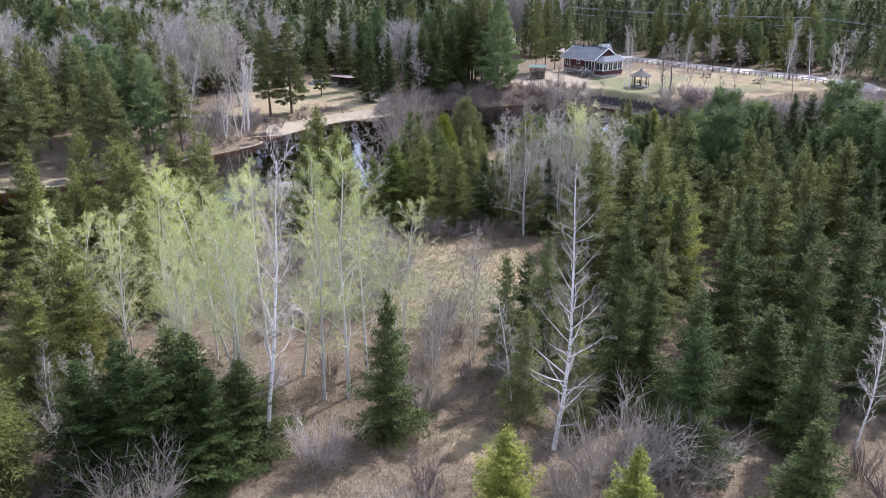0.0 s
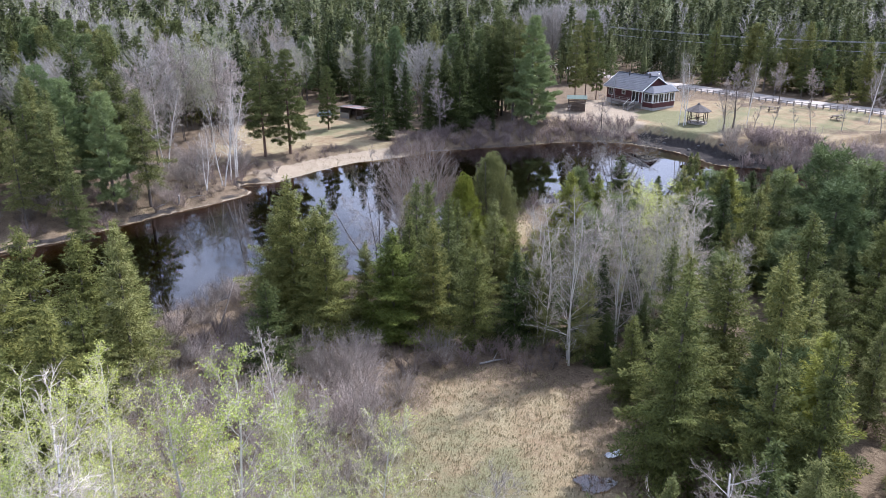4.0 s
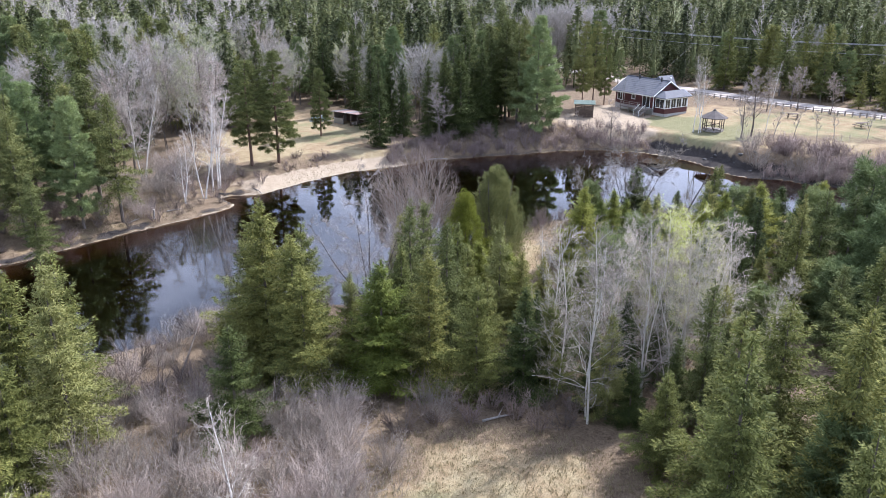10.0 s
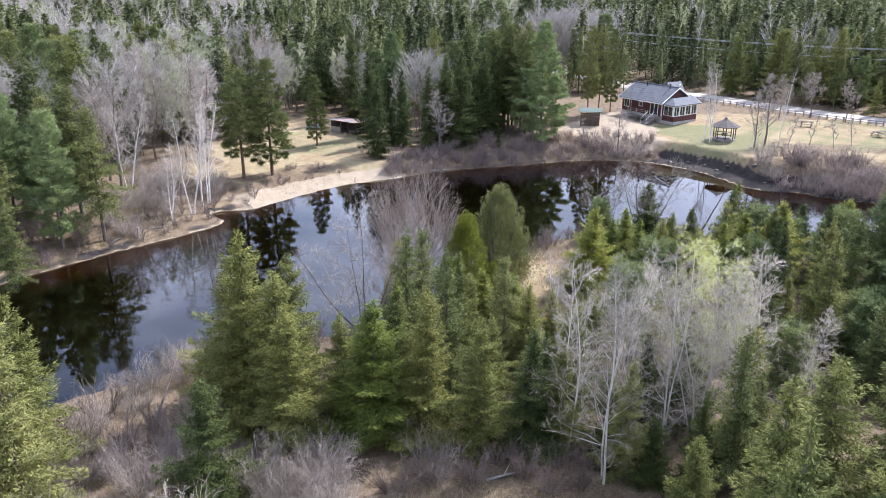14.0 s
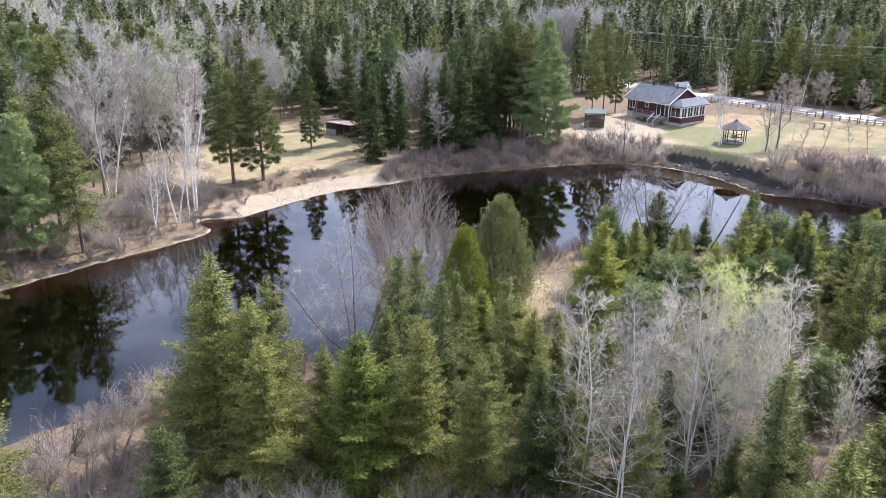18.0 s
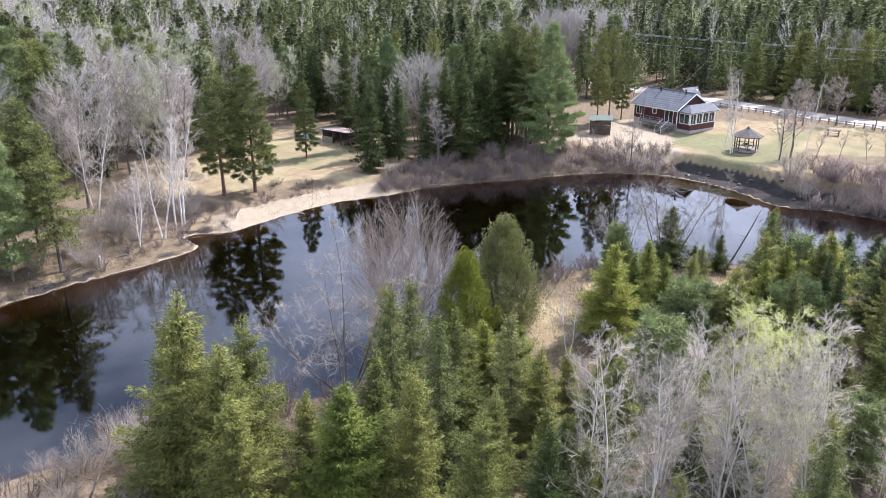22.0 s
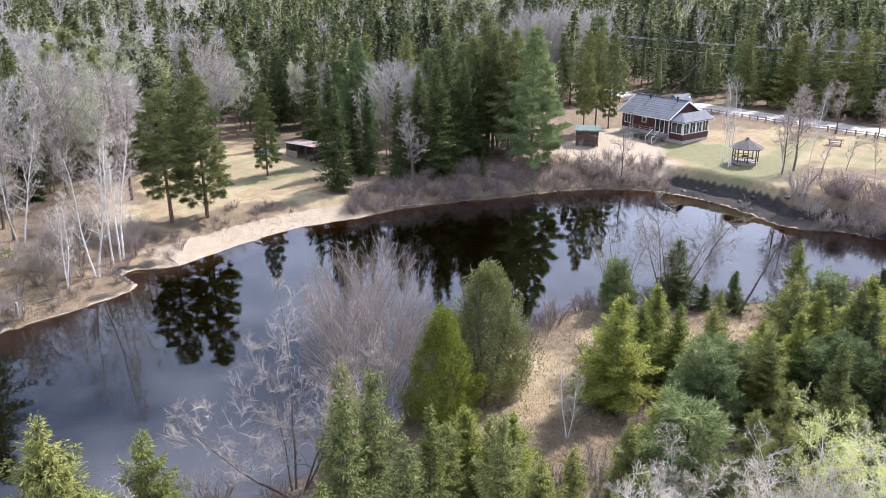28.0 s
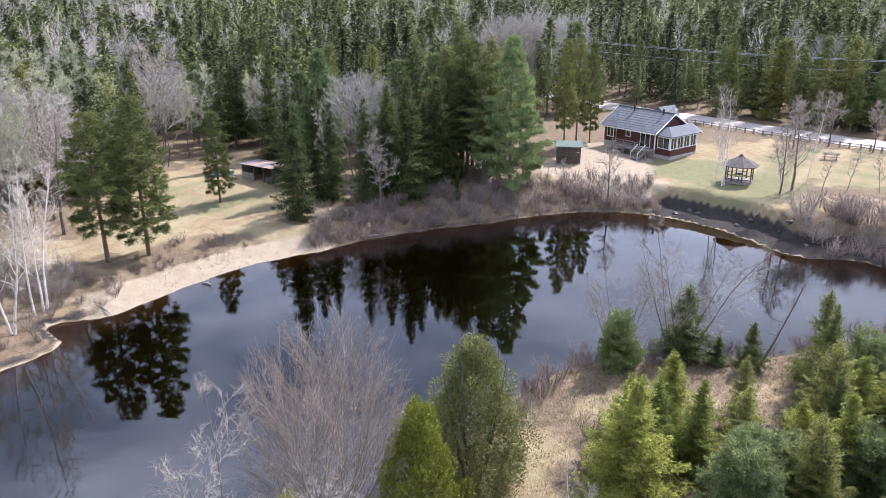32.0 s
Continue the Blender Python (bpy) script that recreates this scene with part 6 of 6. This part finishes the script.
    e = 2.98
    sr = part("sunroom_roof", slab([(7.0, -3.6, e), (7.0, 2.85, e), (5.2, 2.85, 3.9), (5.2, -1.9, 3.9)], 0.1), M_SHINGLE, root, "blue-grey sunroom roof")
    part("roof_plane", slab([(4.25, -3.6, e), (7.0, -3.6, e), (5.2, -1.9, 3.9), (4.25, -1.9, 3.9)], 0.1), M_SHINGLE, sr)
    part("roof_plane", slab([(5.2, -1.9, 3.9), (5.2, 2.85, 3.9), (4.0, 2.85, 3.3), (4.0, -1.9, 3.3)], 0.1), M_SHINGLE, sr)
    g = Geo()
    g.add([(4.3, 2.45, 2.95), (6.6, 2.45, 2.95), (5.2, 2.45, 3.8), (4.3, 2.55, 2.95), (6.6, 2.55, 2.95), (5.2, 2.55, 3.8)], [(2, 1, 0), (3, 4, 5), (0, 1, 4, 3), (1, 2, 5, 4), (2, 0, 3, 5)])
    part("sunroom_gable", g, M_WHITE, root, "white sunroom gable")
    part("gable_edge", Geo().tube([(7.05, 2.88, 2.95), (5.2, 2.88, 3.92), (4.2, 2.88, 3.4)], [0.08, 0.08, 0.08], 4), M_WHITE, root)


def build_gazebo():
    cx, cy = 37.5, 132.9
    root = tagged(new("gazebo"), "eight-sided wooden gazebo with a brown shingle roof", "gazebo")
    root.matrix_basis = place(cx, cy, ground_at(cx, cy), 0.2, 0.8, 0.92)
    ring = lambda r, z: [(r * math.cos(a), r * math.sin(a), z) for a in (np.arange(8) + 0.5) * math.pi / 4]
    g = Geo()
    g.add(ring(1.9, 0.28) + ring(1.9, 0.05), [tuple(range(8)), tuple(range(15, 7, -1))] + [(i, 8 + i, 8 + (i + 1) % 8, (i + 1) % 8) for i in range(8)])
    part("floor", g, M_GREYWOOD, root, "grey plank floor")
    for a in range(4):
        g = Geo().box(-0.15, -0.15, -0.4, 0.15, 0.15, 0.1)
        ob = part("footing", g, M_CONCRETE, root)
        ob.location = (1.3 * math.cos(a * 1.57), 1.3 * math.sin(a * 1.57), 0)
    for px, py, _ in ring(1.78, 0):
        part("post", Geo().box(px - 0.06, py - 0.06, 0.2, px + 0.06, py + 0.06, 2.35), M_BROWNWOOD, root)
    r0 = ring(1.78, 0)
    for i in range(7):
        p, q = r0[i], r0[(i + 1) % 8]
        for z in (0.55, 1.0):
            part("rail", Geo().tube([(p[0], p[1], z), (q[0], q[1], z)], [0.04, 0.04], 4), M_BROWNWOOD, root)
    for i in range(8):
        p, q = ring(2.45, 2.15)[i], ring(2.45, 2.15)[(i + 1) % 8]
        panel = part("roof_panel", slab([p, q, (0.25 * q[0] / 2.45, 0.25 * q[1] / 2.45, 3.15), (0.25 * p[0] / 2.45, 0.25 * p[1] / 2.45, 3.15)], 0.08), M_DARKROOF, root, "brown-grey shingle roof panel")
    g = Geo().tube([(0, 0, 3.05), (0, 0, 3.25), (0, 0, 3.45)], [0.34, 0.28, 0.03], 8)
    part("roof_cap", g, M_DARKROOF, root)
    table = part("table_top", Geo().tube([(0, 0, 0.98), (0, 0, 1.03)], [0.55, 0.55], 10), M_BROWNWOOD, root)
    part("table_leg", Geo().tube([(0, 0, 0.28), (0, 0, 0.98)], [0.08, 0.06], 6), M_BROWNWOOD, root)


def build_shed():
    root = tagged(new("shed"), "low open wood shed with a rusty red metal roof", "shed")
    cx, cy = -15.2, 139.6
    root.matrix_basis = place(cx, cy, ground_at(cx, cy), -0.62, 0.82)
    part("back_wall", Geo().box(-3.0, 1.55, 0, 3.0, 1.67, 2.0), M_BROWNWOOD, root)
    part("side_wall", Geo().box(-3.0, -1.6, 0, -2.88, 1.55, 1.9), M_GREYWOOD, root, "pale grey side wall")
    part("front_panel", Geo().box(-3.0, -1.72, 0, -0.6, -1.6, 1.05), M_METAL, root, "pale grey front panel")
    for xx in (-2.9, -0.6, 1.2, 2.9):
        part("post", Geo().box(xx - 0.07, -1.6, 0, xx + 0.07, -1.46, 2.25), M_BROWNWOOD, root)
    for k in range(6):
        part("roof_sheet", slab([(-3.3 + k * 1.1, -2.0, 2.25), (-2.22 + k * 1.1, -2.0, 2.25), (-2.22 + k * 1.1, 2.0, 2.05 + 0.05 * (k % 2)), (-3.3 + k * 1.1, 2.0, 2.05 + 0.05 * (k % 2))], 0.05), M_RUSTROOF if k % 3 else M_METAL, root, "rust-streaked metal roof sheet")
    for z in (0.5, 1.1, 1.7):
        part("side_rail", Geo().box(2.85, -1.5, z - 0.06, 2.95, 1.5, z + 0.06), M_GREYWOOD, root)
    for k in range(9):
        part("split_log", Geo().tube([(0.9 + 0.22 * (k % 5), -1.2, 0.16 + 0.22 * (k // 5)), (0.9 + 0.22 * (k % 5), 1.0, 0.16 + 0.22 * (k // 5))], [0.1, 0.1], 7), M_GREYWOOD, root)
    ob = tagged(new("tarp_pile"), "heap under a faded blue-green tarpaulin beside the shed", "tarpaulin")
    ob.matrix_basis = place(-20.6, 141.6, ground_at(-20.6, 141.6), 0.3)
    g = Geo()
    pts, faces = [], []
    for i in range(9):
        for j in range(7):
            u, v = i / 8 * 2 - 1, j / 6 * 2 - 1
            pts.append((u * 1.5, v * 0.9, max(0, 0.75 * (1 - u**4) * (1 - v**4)) + 0.06 * math.sin(5 * u + 3 * v)))
            if i < 8 and j < 6:
                faces.append((i * 7 + j, (i + 1) * 7 + j, (i + 1) * 7 + j + 1, i * 7 + j + 1))
    part("tarpaulin", g.add(pts, faces), M_BLUEPAINT, ob)


def build_hut():
    cx, cy = 20.6, 142.8
    root = tagged(new("wood_store"), "small slatted wood store with a green metal roof", "wood store")
    root.matrix_basis = place(cx, cy, ground_at(cx, cy), -0.15)
    for xx in (-1.35, 0, 1.35):
        for yy in (-0.9, 0.9):
            part("post", Geo().box(xx - 0.06, yy - 0.06, -0.3, xx + 0.06, yy + 0.06, 2.0), M_BROWNWOOD, root)
    for k in range(7):
        for yy in (-0.98, 0.94):
            part("slat", Geo().box(-1.4, yy, 0.12 + k * 0.25, 1.4, yy + 0.04, 0.26 + k * 0.25), M_BROWNWOOD, root)
    for k in range(3):
        part("stacked_wood", Geo().box(-1.25 + k * 0.86, -0.85, 0.0, -0.45 + k * 0.86, 0.85, 1.1 + 0.2 * (k % 2)), M_BROWNWOOD, root)
    part("roof", slab([(-1.65, -1.25, 2.05), (1.65, -1.25, 2.05), (1.65, 1.25, 2.3), (-1.65, 1.25, 2.3)], 0.06), M_GREENROOF, root, "green metal roof")
    for k in range(8):
        part("roof_rib", slab([(-1.6 + k * 0.44, -1.25, 2.1), (-1.55 + k * 0.44, -1.25, 2.1), (-1.55 + k * 0.44, 1.25, 2.35), (-1.6 + k * 0.44, 1.25, 2.35)], 0.05), M_GREENROOF, root)


def build_fence():
    root = tagged(new("fence"), "low weathered post-and-rail fence along the road", "fence")
    prev = None
    for i in range(len(ROAD) - 1):
        for k in range(2):
            p = ROAD[i] + (ROAD[i + 1] - ROAD[i]) * k / 2
            d = unit(np.r_[ROAD[i + 1] - ROAD[i], 0])
            q = p + np.array([d[1], -d[0]]) * 4.6
            if not (126 < q[1] < 168):
                prev = None
                continue
            z = ground_at(*q)
            part("post", Geo().box(q[0] - 0.08, q[1] - 0.08, z - 0.3, q[0] + 0.08, q[1] + 0.08, z + 0.75), M_GREYWOOD, root)
            if prev is not None:
                for hh in (0.32, 0.62):
                    part("rail", Geo().tube([(*prev[:2], prev[2] + hh), (q[0], q[1], z + hh)], [0.05, 0.045], 5), M_GREYWOOD, root)
            prev = (q[0], q[1], z)


def build_lines():
    ends = [((28.0, 203.2), (124.0, 100.0))]
    (ax, ay), (bx, by) = ends[0]
    for px, py in ((ax, ay), ((ax + bx) / 2, (ay + by) / 2), (bx, by)):
        pole = tagged(new("power_pole"), "weathered wooden power pole with a crossarm", "power pole", "power poles")
        z = ground_at(px, py)
        pole.matrix_basis = place(px, py, z, math.atan2(by - ay, bx - ax) + math.pi / 2)
        part("shaft", Geo().tube([(0, 0, -0.8), (0, 0, 10.2)], [0.16, 0.10], 8), M_GREYWOOD, pole)
        part("crossarm", Geo().box(-1.1, -0.06, 9.6, 1.1, 0.06, 9.74), M_GREYWOOD, pole)
        for k in (-1, 0, 1):
            part("insulator", Geo().tube([(k * 0.95, 0, 9.74), (k * 0.95, 0, 9.95)], [0.05, 0.03], 6), M_CONCRETE, pole)
    mid = ((ax + bx) / 2, (ay + by) / 2)
    lines = tagged(new("power_lines"), "thin grey overhead power cables above the road", "power cable")
    nrm = unit(np.array([-(by - ay), bx - ax]))
    for (x0, y0), (x1, y1) in (((ax, ay), mid), (mid, (bx, by))):
        z0, z1 = ground_at(x0, y0) + 9.9, ground_at(x1, y1) + 9.9
        for k, drop in ((-0.95, 0), (0.95, 0), (0.0, -1.6)):
            t = np.linspace(0, 1, 11)
            pts = np.stack([x0 + (x1 - x0) * t + nrm[0] * k, y0 + (y1 - y0) * t + nrm[1] * k, z0 + (z1 - z0) * t + drop - 4 * 0.7 * t * (1 - t)], -1)
            part("cable", Geo().tube(pts, [0.03] * 11, 4), M_METAL, lines)
    t = np.linspace(0, 1, 9)
    a, b = np.array([48.0, 181.0, 11.5]), np.array([33.2, 150.8, 8.0])
    pts = a + (b - a) * t[:, None] - np.array([0, 0, 1.0]) * (1.2 * t * (1 - t))[:, None]
    part("service_cable", Geo().tube(pts, [0.014] * 9, 4), M_BLACK, lines)


def build_table(x, y, turn):
    root = tagged(new("picnic_table"), "weathered timber picnic table on the lawn", "picnic table", "picnic tables")
    root.matrix_basis = place(x, y, ground_at(x, y), turn)
    for k in range(5):
        part("top_board", Geo().box(-0.95, -0.38 + k * 0.155, 0.72, 0.95, -0.24 + k * 0.155, 0.76), M_BROWNWOOD, root)
    for yy in (-0.75, 0.75):
        part("bench_board", Geo().box(-0.95, yy - 0.13, 0.42, 0.95, yy + 0.13, 0.46), M_BROWNWOOD, root)
    for xx in (-0.65, 0.65):
        for sg in (-1, 1):
            part("leg", Geo().tube([(xx, sg * 0.75, -0.02), (xx, sg * 0.25, 0.72)], [0.05, 0.05], 4), M_BROWNWOOD, root)
        part("crossbar", Geo().box(xx - 0.04, -0.85, 0.36, xx + 0.04, 0.85, 0.42), M_BROWNWOOD, root)


build_house()
build_gazebo()
build_shed()
build_hut()
build_fence()
build_lines()
build_table(59.0, 134.0, 0.4)
build_table(52.0, 141.0, -0.5)


def rock_mesh(seed, r):
    g = np.random.default_rng(seed)
    bm = bmesh.new()
    bmesh.ops.create_icosphere(bm, subdivisions=2, radius=r)
    for v in bm.verts:
        v.co *= 1 + g.normal(0, 0.10)
        v.co.z *= 0.62
    me = bpy.data.meshes.new("rock")
    bm.to_mesh(me)
    bm.free()
    return me


# Stones added for the dark, shaded cut bank below the gazebo, driftwood and stumps.
ROCK_RNG = random.Random(41)
rocks = [rock_mesh(400 + k, 0.42) for k in range(5)]
for me in rocks:
    me.materials.append(M_DARKSTONE)
for k in range(14):
    t = ROCK_RNG.random()
    x = float(np.interp(t, [0, 0.4, 0.7, 1], [28.5, 33.6, 36.8, 43]))
    y = float(np.interp(t, [0, 0.4, 0.7, 1], [128.6, 123.4, 117.6, 114.0]))
    s = ROCK_RNG.uniform(0.5, 3.0)
    x, y = x + 0.72 * s, y + 0.62 * s
    ob = tagged(new("stone", rocks[k % 5]), "added dark stone for the blackish, shaded cut bank", "stone", "bank stones")
    ob.matrix_basis = place(x, y, ground_at(x, y) + 0.05, ROCK_RNG.uniform(0, 6), ROCK_RNG.uniform(0.3, 0.8))
for x0, y0, x1, y1, r in [(-21.8, 106.4, -20.6, 105.5, 0.06), (-15.6, 111.9, -14.8, 111.4, 0.08), (-28.0, 96.4, -26.9, 97.6, 0.06), (-2.6, 122.9, -0.2, 123.7, 0.08), (-30.5, 93.0, -29.8, 94.0, 0.06), (3.0, 57.3, 4.6, 58.0, 0.07)]:
    ob = tagged(new("driftwood_log"), "bleached driftwood log lying on the shore", "log", "driftwood logs")
    z0, z1 = max(0, ground_at(x0, y0)) + r * 0.7, max(0, ground_at(x1, y1)) + r * 0.7
    part("stem", Geo().tube([(x0, y0, z0), ((x0 + x1) / 2 + 0.1, (y0 + y1) / 2, (z0 + z1) / 2 + 0.06), (x1, y1, z1)], [r, r * 0.85, r * 0.5], 7), M_PALEBARK, ob)
    part("broken_branch", Geo().tube([((x0 + x1) / 2, (y0 + y1) / 2, (z0 + z1) / 2), ((x0 + x1) / 2 + 0.3, (y0 + y1) / 2 + 0.3, (z0 + z1) / 2 + 0.5)], [r * 0.4, 0.015], 5), M_PALEBARK, ob)
ob = tagged(new("bank_post"), "short bleached stump post on the low bank", "post")
part("stump", Geo().tube([(-28.6, 94.6, ground_at(-28.6, 94.6) - 0.3), (-28.5, 94.6, ground_at(-28.6, 94.6) + 0.9)], [0.14, 0.10], 7), M_PALEBARK, ob)


for x0, y0, x1, y1, z1, r in [(22.4, 93.0, 25.4, 94.8, 5.8, 0.10), (-12.6, 60.2, -9.4, 64.4, 3.0, 0.13), (-14.2, 61.0, -14.6, 66.4, 3.6, 0.09)]:
    ob = tagged(new("leaning_snag"), "dead grey trunk leaning over the water among bank brush", "dead tree", "leaning snags")
    a, b = np.array([x0, y0, ground_at(x0, y0) - 0.3]), np.array([x1, y1, z1])
    part("trunk", Geo().tube(stray(np.random.default_rng(int(x0 * 10 + 500)), a, unit(b - a), float(np.linalg.norm(b - a)), 6, 0.04, 0.0), r * np.linspace(1, 0.3, 7), 6), M_BARK, ob)
    g = np.random.default_rng(int(x0 * 7 + 300))
    for k in range(10):
        p = a + (b - a) * g.uniform(0.25, 1.0)
        part("broken_branch", Geo().spike(p, p + unit(g.normal(0, 1, 3) + UP * 0.3) * g.uniform(0.3, 0.9), 0.02), M_BARK, ob)


def build_puddle():
    g = Geo()
    a = np.arange(28) * 2 * math.pi / 28
    r = 1 + 0.18 * np.sin(3 * a + 1) + 0.10 * np.sin(5 * a)
    z = ground_at(8.1, 46.1) + 0.08
    g.add(np.stack([8.1 + 0.95 * r * np.cos(a), 46.1 + 0.7 * r * np.sin(a), np.full(28, z)], -1), [tuple(range(28))])
    me = g.mesh("puddle")
    me.materials.append(M_WATER)
    tagged(new("puddle", me), "small still pool that mirrors the sky in the clearing", "puddle", kind="structure")


build_puddle()


def crumpled(name, x, y, size, label, category):
    """A crumpled white plastic sheet lying among the twigs."""
    g = np.random.default_rng(int(x * 10))
    n = 7
    pts, faces = [], []
    for i in range(n):
        for j in range(n):
            u, v = i / (n - 1) * 2 - 1, j / (n - 1) * 2 - 1
            pts.append((u * size * (1 + g.normal(0, 0.1)), v * size * 0.5 * (1 + g.normal(0, 0.1)), 0.08 + size * 0.3 * abs(g.normal(0, 0.5))))
            if i < n - 1 and j < n - 1:
                faces.append((i * n + j, (i + 1) * n + j, (i + 1) * n + j + 1, i * n + j + 1))
    geo = Geo().add(pts, faces)
    lower = np.array(pts) - (0, 0, 0.03)
    geo.add(lower, [f[::-1] for f in faces])
    ob = new(name, geo.mesh(name))
    ob.data.materials.append(M_TARP)
    tagged(ob, label, category)
    ob.matrix_basis = place(x, y, ground_at(x, y), 0.4)


crumpled("plastic_sheet", 9.3, 48.0, 0.4, "crumpled white plastic sheet at the edge of the clearing", "plastic sheet")
crumpled("plastic_bag", 13.8, 66.8, 0.25, "small white plastic bag caught among bare twigs", "plastic bag")


# Leave out the patterns that were never planted.
for options in PROTO.values():
    for root, h0, r0 in options:
        if root.name not in USED:
            for ob in list(root.children):
                bpy.data.objects.remove(ob)
            bpy.data.objects.remove(root)
